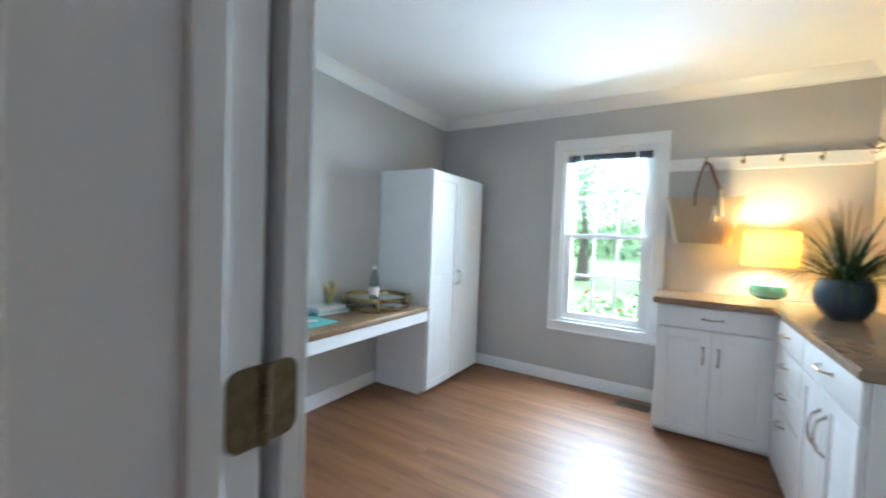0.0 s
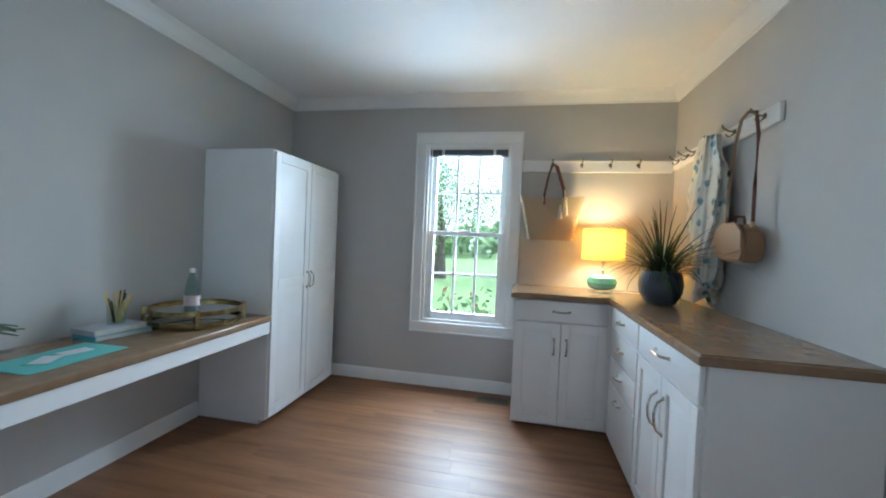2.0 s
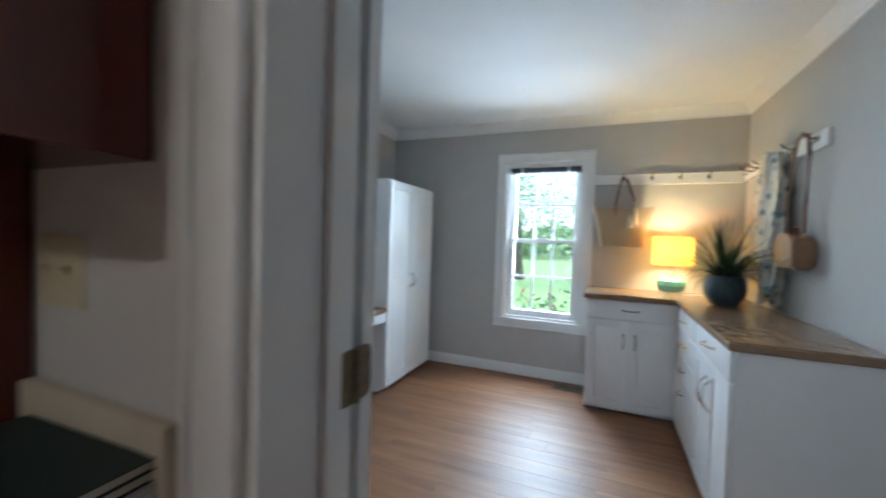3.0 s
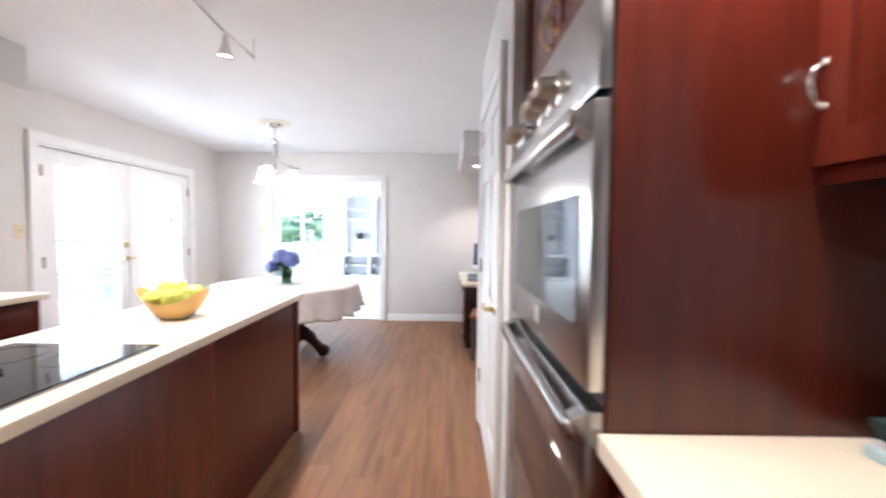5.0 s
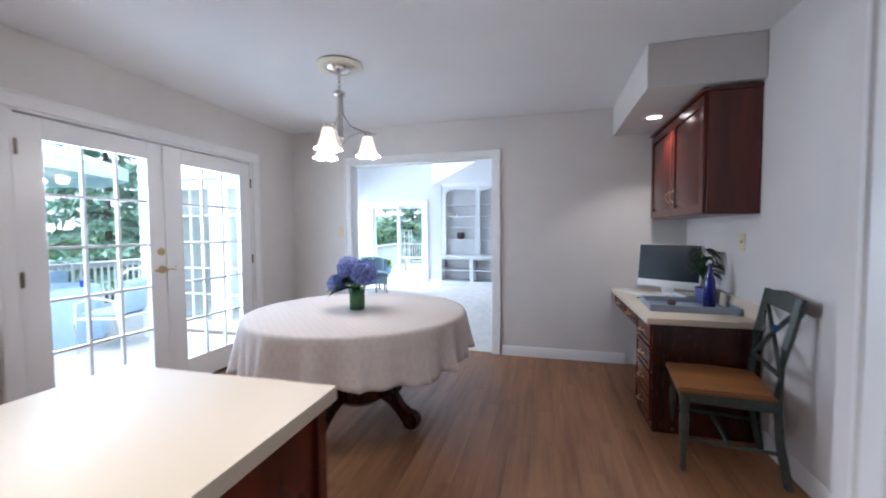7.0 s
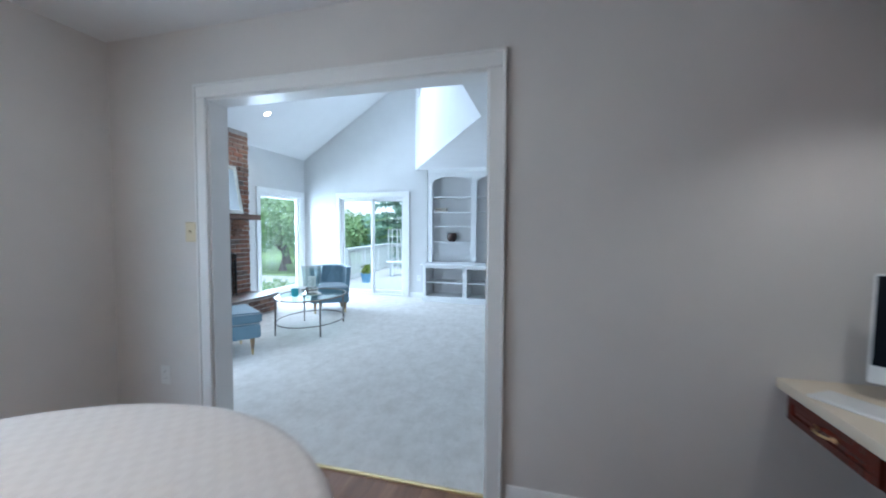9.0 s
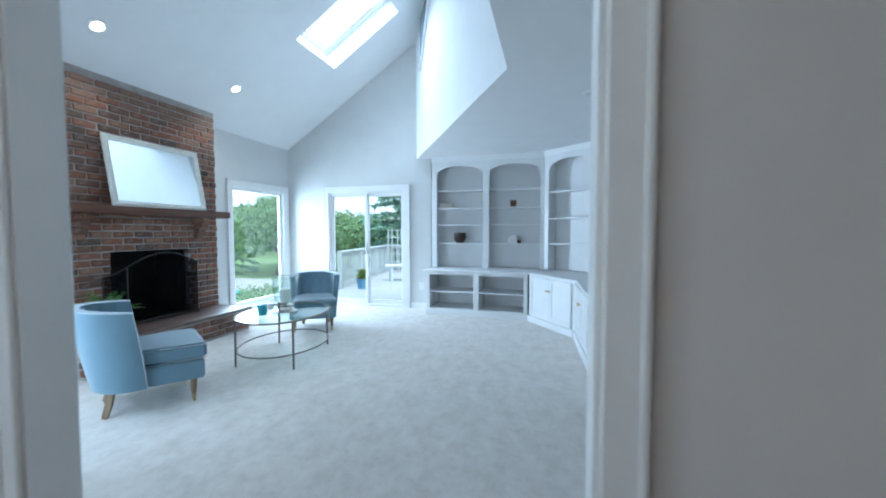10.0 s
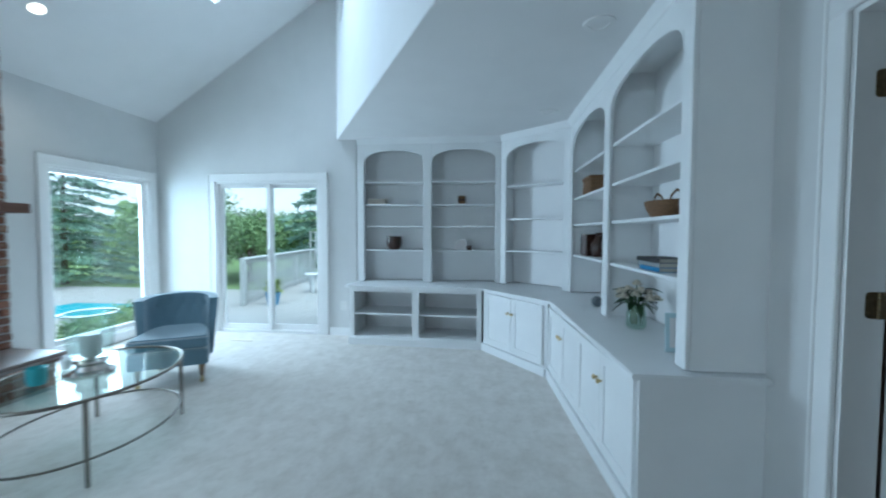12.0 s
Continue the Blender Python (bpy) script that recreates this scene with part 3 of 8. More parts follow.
casing("trim_sliding_door", "-y", (-4.98, LY1, 0), 1.40, 1.95, 0.10, label="white casing of the sliding door")
slider = thing("door_sliding", "white sliding glass door to the deck", "door", facing(-4.98, LY1, 0, "-y"), kind="structure")
bm = B()
for x0, x1, z0, z1 in ((0, 0.03, 0, 1.95), (1.37, 1.40, 0, 1.95), (0.03, 1.37, 0, 0.035), (0.03, 1.37, 1.92, 1.95)):
    box(bm, x0, x1, -0.001, 0.12, z0, z1)
part("door_frame", bm, TRIM, slider)
S1 = glazed(slider, 0.69, 1.885, 1, 1, (0.05, 0.05, 0.07, 0.05), 0.01, 0.035, 0.025, (0.03, 0.035), name="sliding_leaf")
glazed(slider, 0.69, 1.885, 1, 1, (0.05, 0.05, 0.07, 0.05), 0.01, 0.035, 0.065, (0.68, 0.035), name="fixed_leaf")
part("pull_handle", box(B(), 0.685, 0.700, 0.0, 0.03, 0.90, 1.08, 0.004), WHITEPL, S1)
# roof window in the slope
rw = thing("window_roof", "white framed roof window in a deep white reveal", "window", slope_m @ pose(U0, V0, 0), kind="structure")
bm = B()
w_, d_ = U1 - U0, V1 - V0
for x0, x1, y0, y1 in ((0, w_, 0, 0.05), (0, w_, d_ - 0.05, d_), (0, 0.05, 0.05, d_ - 0.05), (w_ - 0.05, w_, 0.05, d_ - 0.05)):
    box(bm, x0, x1, y0, y1, 0.24, 0.34, 0.004)
part("window_frame", bm, TRIM, rw)
bm = B()
for x0, x1, y0, y1 in ((0.05, w_ - .05, 0.05, 0.09), (0.05, w_ - .05, d_ - 0.09, d_ - .05), (0.05, 0.09, 0.09, d_ - 0.09), (w_ - 0.09, w_ - .05, 0.09, d_ - 0.09)):
    box(bm, x0, x1, y0, y1, 0.265, 0.325, 0.003)
part("sash", bm, TRIM, rw)
pn = part("pane", box(B(), 0.09, w_ - 0.09, 0.09, d_ - 0.09, 0.29, 0.296), GLASS, rw)
pn.visible_shadow = False

# pantry door, shut; opens towards the kitchen
casing("trim_pantry_door", "-x", (0.05, 2.72, 0), 0.84, 2.04, 0.085, label="white casing of the pantry door")
pantry = thing("pantry_door", "white six-panel pantry door with a brass lever", "door", facing(0.042, 2.715, 0.012, "-x"))
leaf = part("leaf", panelled(B(), 0.83, 2.02, 0.036, six_panel(0.83, 2.02)), TRIM, pantry)
for z in (0.33, 1.08, 1.91):
    bm = B()
    lathe(bm, [(0, -0.047), (0.009, -0.047), (0.009, -0.02), (0.0075, -0.018), (0.009, -0.016), (0.009, 0.016), (0.0075, 0.018), (0.009, 0.02), (0.009, 0.047), (0, 0.047)], 12, (0, -0.006, 0))
    box(bm, -0.022, 0.024, -0.0015, 0.001, -0.045, 0.045)
    part("hinge", bm, CHROME, pantry, "satin nickel butt hinge", pose(-0.002, 0, z))
bm = B()
lathe_y(bm, [(0.032, 0), (0.032, 0.006), (0.022, 0.012), (0.012, 0.018), (0.011, 0.045), (0.015, 0.055)], (0.76, 0, 0.93), 20)
tube(bm, [(0.76, -0.048, 0.93), (0.735, -0.056, 0.932), (0.69, -0.058, 0.926), (0.655, -0.050, 0.934)], 0.009, 8)
part("lever", bm, BRASS, leaf, "polished brass lever handle")

# hallway behind the living room doorway
casing("trim_hall_door", "-x", (LX1, 7.76, 0), 0.81, 2.04, 0.085, label="white casing of the hall doorway")
jm = B()
box(jm, LX1, LX1 + .12, 7.743, 7.76, 0, 2.04)
box(jm, LX1, LX1 + .12, 6.95, 6.967, 0, 2.04)
box(jm, LX1, LX1 + .12, 6.967, 7.743, 2.023, 2.04)
setting("trim_hall_lining", jm, TRIM, "white lining of the hall doorway", "trim")
WALL_HALL = plain("hall_beige_paint", (0.50, 0.42, 0.35), 0.75, vary=0.03, grain=220, bump=0.05, spec=0.3)
hb = B()
box(hb, -0.21, 1.4, 8.30, 8.42, -0.2, 2.45)
box(hb, 1.4, 1.5, 6.2, 8.42, -0.2, 2.45)
box(hb, -0.21, 1.4, 6.1, 6.2, -0.2, 2.45)
setting("wall_hall", hb, WALL_HALL, "beige painted walls of the hallway", "wall")
setting("ceiling_hall", box(B(), -0.21, 1.5, 6.1, 8.42, 2.45, 2.55), CEIL, "white hallway ceiling", "ceiling")
setting("floor_hall", box(B(), -0.33, 1.5, 6.1, 8.42, -0.2, 0.0), FLOOR_W, "brown wooden hallway floor", "floor")
hall_door = thing("hall_door", "white panelled door standing open into the hallway", "door", pose(-0.205, 7.70, 0.012, 0, 0, -4))
part("leaf", panelled(B(), 0.77, 2.01, 0.036, six_panel(0.77, 2.01)), TRIM, hall_door, "", pose(0.0, 0.0, 0.0))
for z in (0.3, 1.05, 1.78):
    hinge(hall_door, (-0.030, 0.038, z), "hinge", BRONZE, 1.1)


# ---- fitted furniture ----
def handle(parent, at, w, upright=False, out=0.03, r=0.0055, mat=CHROME, label=""):
    return part("handle", bow(B(), w, out, r, upright, at), mat, parent, label)


def cabinet(name, label, m, w, d, h, fronts, material, kick=0.08, group="", pull=(0.10, 0.03, 0.0055, CHROME), back=0.02, slope=0.035, side_gap=0.0, category="cabinet"):
    """A cabinet unit, front at y = 0. fronts: (kind, x0, x1, z0, z1, handle x, handle z, upright)."""
    c = thing(name, label, category, m, group)
    bm = B()
    box(bm, 0, w, back, d, kick, h, 0.002)
    if kick:
        box(bm, 0.0 + side_gap, w - side_gap, back + 0.05, d, 0, kick)
    part("body", bm, material, c)
    for kind, x0, x1, z0, z1, hx, hz, up in fronts:
        bm = B()
        fw, fh = x1 - x0, z1 - z0
        e = 0.055 if kind == "door" else 0.0
        if kind == "door":
            panelled(bm, fw, fh, 0.019, [(e, fw - e, e, fh - e)], 0.012, slope)
        elif kind == "wardrobe":
            panelled(bm, fw, fh, 0.019, [(0.06, fw - 0.06, 0.06, fh * 0.50 - 0.03), (0.06, fw - 0.06, fh * 0.50 + 0.03, fh - 0.06)], 0.006, 0.02)
        elif kind == "field":
            panelled(bm, fw, fh, 0.019, [(0.03, fw - 0.03, 0.03, fh - 0.03)], 0.007, 0.02)
        else:
            box(bm, 0, fw, 0, 0.019, 0, fh, 0.004, 2)
        f = part("drawer" if kind in ("drawer", "field") else "door", bm, material, c, "", pose(x0, 0, z0))
        if hx is not None:
            handle(f, (hx - x0, 0, hz - z0), pull[0], up, pull[1], pull[2], pull[3])
    return c


# mudroom cabinets
corner_unit = cabinet("base_cabinet", "white two-door base cabinet with one drawer", facing(3.636, 0.045, 0, "-x"), 0.61, 0.52, 0.875,
        [("drawer", 0.01, 0.60, 0.735, 0.868, 0.305, 0.80, False), ("door", 0.01, 0.303, 0.045, 0.722, 0.265, 0.565, True), ("door", 0.309, 0.60, 0.045, 0.722, 0.345, 0.565, True)],
        CABW, 0.03, "mudroom cabinets", slope=0.03)
part("corner_filler", box(B(), 0.601, 0.629, 0.003, 0.03, 0.03, 0.873), CABW, corner_unit)
cabinet("drawer_cabinet", "white cabinet with four drawers", facing(3.615, -0.565, 0, "+y"), 0.575, 0.51, 0.875,
        [("drawer", 0.03, 0.57, 0.735, 0.868, 0.28, 0.81, False), ("drawer", 0.03, 0.57, 0.572, 0.728, 0.28, 0.65, False), ("drawer", 0.03, 0.57, 0.405, 0.565, 0.28, 0.49, False), ("drawer", 0.03, 0.57, 0.045, 0.398, 0.28, 0.34, False)],
        CABW, 0.03, "mudroom cabinets")
cabinet("base_cabinet", "white base cabinet with panelled doors and wide drawer", facing(3.035, -0.565, 0, "+y"), 0.68, 0.51, 0.875,
        [("drawer", 0.01, 0.665, 0.735, 0.868, 0.335, 0.815, False), ("door", 0.01, 0.335, 0.045, 0.728, 0.30, 0.57, True), ("door", 0.341, 0.665, 0.045, 0.728, 0.376, 0.57, True)],
        CABW, 0.03, "mudroom cabinets", slope=0.03, pull=(0.15, 0.035, 0.006, CHROME))
bm = B()
prism(bm, [(4.155, 0.075), (3.605, 0.075), (3.605, -0.545), (2.335, -0.545), (2.335, -1.078), (4.155, -1.078)], "z", 0.876, 0.916)
bmesh.ops.bevel(bm, geom=[e for e in bm.edges if abs(e.verts[0].co.z - e.verts[1].co.z) < 0.001], offset=0.008, segments=3, affect="EDGES")
solid("corner_worktop", bm, TAUPE, "L-shaped taupe laminate worktop on the white cabinets", "worktop")
wd_fronts = [("wardrobe", 0.005, 0.428, 0.045, 1.765, 0.405, 0.91, True), ("wardrobe", 0.432, 0.855, 0.045, 1.765, 0.455, 0.91, True)]
wd = cabinet("wardrobe", "tall white two-door wardrobe against the window wall", facing(3.17, 1.572, 0, "-y"), 0.86, 0.525, 1.78, wd_fronts, CABW, 0.03, "mudroom wardrobes", pull=(0.11, 0.03, 0.005, CHROME))
wd2 = copy_thing(wd, facing(0.978, 1.572, 0, "-y"))
tagged(wd2, "tall white two-door wardrobe at the far desk end")
desk = thing("built_in_desk", "long taupe-topped built-in desk between two wardrobes", "desk", pose(1.84, 1.565, 0))
bm = box(B(), 0, 1.328, 0.0, 0.533, 0.678, 0.716, 0.008, 3)
part("desktop", bm, TAUPE, desk)
part("apron", box(B(), 0.0, 1.328, 0.012, 0.03, 0.600, 0.677, 0.002), CABW, desk, "white painted apron")
part("wall_cleat", box(B(), 0.0, 1.328, 0.50, 0.533, 0.61, 0.677), CABW, desk)

# peg rails
def hook(parent, at, turn=0):
    bm = B()
    lathe_y(bm, [(0.014, 0), (0.014, 0.004), (0.008, 0.006)], (0, 0, 0), 12)
    tube(bm, [(0, -0.004, 0.0), (0, -0.03, 0.004), (0, -0.055, 0.02), (0, -0.062, 0.036)], 0.004, 6, taper=0.005)
    tube(bm, [(0, -0.004, -0.008), (0, -0.018, -0.024), (0, -0.034, -0.026), (0, -0.042, -0.012)], 0.0035, 6)
    return part("hook", bm, BRONZE, parent, "dull bronze coat hook", pose(*at))


rail = thing("peg_rail", "white peg rail with antique brass hooks", "peg rail", facing(4.16, 0.04, 1.82, "-x"), "peg rails")
bm = box(B(), 0, 1.10, -0.019, -0.001, 0, 0.09, 0.003)
box(bm, 0, 1.10, -0.024, -0.018, 0.078, 0.09, 0.002)
part("board", bm, TRIM, rail)
for x in (0.23, 0.45, 0.66, 0.86):
    hook(rail, (x, -0.019, 0.055))
rail = thing("peg_rail", "white peg rail with bag and scarf hung on it", "peg rail", facing(4.14, -1.08, 1.835, "+y"), "peg rails")
part("board", box(B(), 0, 1.21, -0.019, -0.001, 0, 0.09, 0.003), TRIM, rail)
for x in (0.10, 0.25, 0.37, 0.63, 0.84, 1.10):
    hook(rail, (x, -0.019, 0.055))

# floor vent
vent = thing("floor_vent", "bronze slotted floor vent by the window wall", "vent", pose(3.93, 0.06, 0.0))
part("frame", box(B(), 0, 0.12, 0, 0.26, 0.001, 0.006, 0.002), BRONZE, vent)
vs = mesh_of(box(B(), 0.012, 0.108, 0, 0.008, 0.006, 0.009), "slat", BLACK, 0)
for k in range(14):
    s = new("slat", vs)
    s.parent, s.location = vent, (0, 0.016 + k * 0.0165, 0)


# ---- kitchen ----
def ogee_top(bm, w, d, h):
    box(bm, -0.008, w + 0.012, -0.012, d, h, h + 0.022, 0.006, 2)


PULL = (0.085, 0.026, 0.0045, BRASS)
# cabinets along the west wall, front looks east
for y, w in ((1.612, 0.848), (-0.14, 1.14), (-1.08, 0.93)):
    a, b = w * 0.53, w - 0.015
    cols = [(0.015, a), (a + 0.018, b)]
    cabinet("base_cabinet", "glossy cherry base cabinet with panelled drawers", facing(-2.675, y, 0, "+x"), w, 0.83, 0.872,
            [("field", x0, x1, z0, z1, None, 0, False) for z0, z1 in ((0.70, 0.86), (0.46, 0.685), (0.11, 0.445)) for x0, x1 in cols], CHERRY, 0.10, "west base cabinets", PULL)
dw = thing("dishwasher", "stainless steel dishwasher under the cream worktop", "dishwasher", facing(-2.675, 1.006, 0, "+x"))
part("cabinet_body", box(B(), 0, 0.60, 0.025, 0.60, 0.10, 0.868), BLACK, dw)
part("kick_plate", box(B(), 0, 0.60, 0.06, 0.55, 0, 0.099), BLACK, dw)
dd = part("door", box(B(), 0.003, 0.597, -0.004, 0.024, 0.115, 0.735, 0.006, 2), STEEL, dw, "brushed steel door")
part("control_strip", box(B(), 0.003, 0.597, -0.006, 0.024, 0.742, 0.866, 0.006, 2), STEEL, dw)
part("bar_handle", tube(B(), [(0.06, -0.005, 0.70), (0.065, -0.04, 0.70), (0.30, -0.046, 0.70), (0.535, -0.04, 0.70), (0.54, -0.005, 0.70)], 0.010, 10), STEEL, dd)
wk = thing("west_worktop", "cream laminate worktop with a low upstand", "worktop", pose(-3.515, -1.1, 0))
part("slab", box(B(), 0, 0.87, 0, 3.575, 0.873, 0.910, 0.004, 2), CREAM, wk)
part("upstand", box(B(), 0.002, 0.024, 0, 3.575, 0.911, 1.015, 0.003), CREAM, wk)
for k, y in enumerate((2.555, 1.60, 0.66)):
    cabinet("wall_cabinet", "glossy cherry wall cabinet with raised panel doors", facing(-3.185, y - 0.93, 1.372, "+x"), 0.93, 0.325, 0.765,
            [("door", 0.01, 0.46, 0.012, 0.74, 0.035, 0.20, True), ("door", 0.47, 0.92, 0.012, 0.74, 0.505, 0.20, True)], CHERRY, 0, "west wall cabinets", PULL)
    bm = B()
    ogee_top(bm, 0.93, 0.325, 0.765)
    top = part("cornice", bm, CHERRY, None, "", None)
    top.parent = [o for o in bpy.data.objects if o.name.startswith("wall_cabinet")][-1]

# island
isl = thing("kitchen_island", "cherry island with a cream worktop", "kitchen island", pose(-1.75, -0.55, 0, 0, 0, 0.9))
bm = B()
box(bm, 0.03, 0.632, 0.03, 3.13, 0.0, 0.868, 0.002)
part("body", bm, CHERRY, isl)
part("end_panel", box(B(), 0.02, 0.640, 3.13, 3.142, 0.0, 0.868, 0.002), CHERRY, isl)
part("corner_post", box(B(), 0.625, 0.648, 3.115, 3.148, 0.0, 0.868, 0.004), CHERRY, isl)
part("worktop", box(B(), 0, 0.678, 0, 3.150, 0.869, 0.905, 0.003, 2), CREAM, isl, "cream laminate worktop")
hob = thing("ceramic_hob", "black glass cooktop with a steel rim", "cooktop", pose(-1.668, 0.52, 0.905, 0, 0, 0.9))
part("rim", box(B(), 0, 0.505, 0, 0.905, 0.0005, 0.006, 0.002), STEEL, hob)
part("glass_top", box(B(), 0.008, 0.497, 0.008, 0.897, 0.004, 0.009, 0.001), BLACKGLASS, hob)
bm = B()
for k in range(7):
    box(bm, 0.15 + k * 0.018, 0.158 + k * 0.018, 0.33, 0.62, 0.010, 0.022, 0.002)
box(bm, 0.14, 0.28, 0.325, 0.333, 0.0095, 0.021, 0.002)
box(bm, 0.14, 0.28, 0.617, 0.625, 0.0095, 0.021, 0.002)
part("downdraft_grille", bm, BLACK, hob)
HOBMARK = plain("grey_printed_ring", (0.03, 0.03, 0.03), 0.2, bump=0)
for x, y, r in ((0.13, 0.16, 0.085), (0.37, 0.17, 0.105), (0.13, 0.76, 0.10), (0.37, 0.75, 0.085)):
    part("cooking_zone", tube(B(), ring((x, y, 0.0092), r, r, 36), 0.0009, 4, True), HOBMARK, hob)

# counter beside the mudroom door and the oven tower, fronts look west
cabinet("base_cabinet", "cherry base cabinet beside the oven tower", facing(0.115, 0.812, 0, "-x"), 0.352, 0.63, 0.905,
        [("field", 0.012, 0.34, 0.72, 0.872, 0.176, 0.79, False), ("door", 0.012, 0.34, 0.11, 0.705, 0.05, 0.6, True)], CHERRY, 0.10, "", PULL)
wk = thing("side_worktop", "short cream worktop with a low upstand", "worktop", pose(0.078, 0.450, 0))
part("slab", box(B(), 0, 0.668, 0, 0.362, 0.906, 0.947, 0.004, 2), CREAM, wk)
part("upstand", box(B(), 0.648, 0.670, 0, 0.362, 0.948, 1.055, 0.003), CREAM, wk)
sc = cabinet("wall_cabinet", "glossy cherry wall cabinet beside the oven tower", facing(0.43, 0.812, 1.395, "-x"), 0.305, 0.315, 0.80,
             [("door", 0.01, 0.295, 0.03, 0.79, 0.024, 0.165, True)], CHERRY, 0, "", (0.075, 0.022, 0.004, CHROME))
# oven tower
tower = thing("oven_tower", "tall cherry cabinet housing the wall oven", "cabinet", facing(0.095, 1.636, 0, "-x"))
for x in (0, 0.800):
    part("side_panel", box(B(), x, x + 0.022, 0.0, 0.65, 0, 2.20, 0.002), CHERRY, tower)
part("top_box", box(B(), 0.022, 0.800, 0.02, 0.65, 1.775, 2.20), CHERRY, tower)
part("plinth", box(B(), 0.022, 0.800, 0.04, 0.65, 0.0, 0.10), CHERRY, tower)
part("back_panel", box(B(), 0.022, 0.800, 0.60, 0.65, 0.10, 1.775), CHERRY, tower)
bm = B()
panelled(bm, 0.378, 0.40, 0.019, [(0.055, 0.323, 0.055, 0.345)], 0.007)
d = part("door", bm, CHERRY, tower, "", pose(0.028, 0, 1.79))
handle(d, (0.33, 0, 0.10), 0.085, True, 0.026, 0.0045, BRASS)
bm = B()
panelled(bm, 0.378, 0.40, 0.019, [(0.055, 0.323, 0.055, 0.345)], 0.007)
d = part("door", bm, CHERRY, tower, "", pose(0.416, 0, 1.79))
handle(d, (0.03, 0, 0.10), 0.085, True, 0.026, 0.0045, BRASS)
oven = thing("double_wall_oven", "stainless steel double wall oven with round knobs", "oven", facing(0.090, 1.608, 0.12, "-x"))
part("chassis", box(B(), 0.002, 0.783, 0.012, 0.55, 0.0, 1.65), BLACK, oven)
part("control_panel", box(B(), 0, 0.785, -0.022, 0.011, 1.445, 1.648, 0.005, 2), STEEL, oven)
KNOB = plain("cast_steel_knob", (0.50, 0.47, 0.43), 0.30, 1.0, vary=0.08, bump=0.03)
for x in (0.045, 0.115, 0.36, 0.45, 0.54):
    bm = B()
    lathe_y(bm, [(0.040, 0), (0.040, 0.004), (0.030, 0.008), (0.027, 0.012), (0.025, 0.045), (0.022, 0.050), (0.0, 0.050)], (0, 0, 0), 24)
    box(bm, -0.004, 0.004, -0.056, -0.046, -0.022, 0.022, 0.001)
    part("knob", bm, KNOB, oven, "", pose(x, -0.022, 1.535))
part("display", box(B(), 0.17, 0.30, -0.025, -0.021, 1.50, 1.57, 0.002), BLACKGLASS, oven)


def oven_door(z0, z1):
    h = z1 - z0
    wx0, wx1, wz0, wz1 = 0.092, 0.728, h * 0.205, h * 0.69
    dr = part("oven_door", box(B(), 0, 0.785, -0.030, 0.011, 0, h, 0.004, 2), STEEL, oven, "brushed steel oven door", pose(0, 0, z0))
    part("window", box(B(), wx0, wx1, -0.0325, -0.0295, wz0, wz1, 0.001), OVENGLASS, dr, "smoked glass oven window")
    bm = B()
    box(bm, -0.004, 0.789, -0.075, -0.050, h - 0.055, h - 0.015, 0.010, 3)
    for x in (0.0, 0.745):
        prism(bm, [(-0.0295, h - 0.070), (-0.0295, h - 0.004), (-0.056, h - 0.018), (-0.056, h - 0.052)], "x", x, x + 0.040)
    part("handle", bm, STEEL, dr, "wide flat steel bar handle")
    return dr


d1 = oven_door(0.895, 1.430)
part("badge", box(B(), 0.375, 0.435, -0.033, -0.0295, 0.040, 0.090, 0.001), CHROME, d1)
oven_door(0.310, 0.860)
part("lower_grille", box(B(), 0, 0.785, -0.016, 0.011, 0.0, 0.295, 0.004), STEEL, oven)

# things on the short counter
bk = plain("dark_green_book_cloth", (0.012, 0.030, 0.028), 0.55, vary=0.15, grain=300, bump=0.06)
PAPER = plain("book_page_edges", (0.62, 0.58, 0.50), 0.8, vary=0.08, scale=200, bump=0.05)


def book(name, label, m, w, d, t, cover, group=""):
    b = thing(name, label, "book", m, group)
    c = box(B(), 0, w, 0, d, 0, 0.0025, 0.001)
    box(c, 0, w, 0, d, t - 0.0025, t, 0.001)
    box(c, 0, 0.003, 0, d, 0.0025, t - 0.0025)
    part("cover", c, cover, b)
    part("page_block", box(B(), 0.003, w - 0.004, 0.004, d - 0.004, 0.0026, t - 0.0026), PAPER, b)
    return b


WHITEP = plain("white_paper_cover", (0.70, 0.68, 0.68), 0.5, vary=0.05, bump=0)
PALEBL = plain("pale_blue_cover", (0.45, 0.58, 0.62), 0.45, vary=0.05, bump=0)
base = pose(0.500, 0.452, 0.948, 0, 0, 2)
book("binder", "pale blue paper folder under the green books", base, 0.235, 0.30, 0.018, PALEBL)
book("book", "white-covered book in the stack", base @ pose(0.010, 0.004, 0.0185), 0.225, 0.29, 0.014, WHITEP, "books by the oven")
book("book", "dark green cloth-bound book in the stack", base @ pose(0.012, 0.010, 0.033), 0.22, 0.285, 0.016, bk, "books by the oven")
bt = book("book", "dark green book with gilt spine lettering", base @ pose(0.004, 0.006, 0.0495), 0.225, 0.29, 0.016, bk, "books by the oven")
GILT = plain("gilt_lettering", (0.62, 0.48, 0.16), 0.35, 0.8, bump=0)
for k, y in enumerate((0.06, 0.10, 0.14, 0.19)):
    part("gilt_bar", box(B(), -0.0006, 0.0004, y, y + 0.025, 0.006, 0.012), GILT, bt)


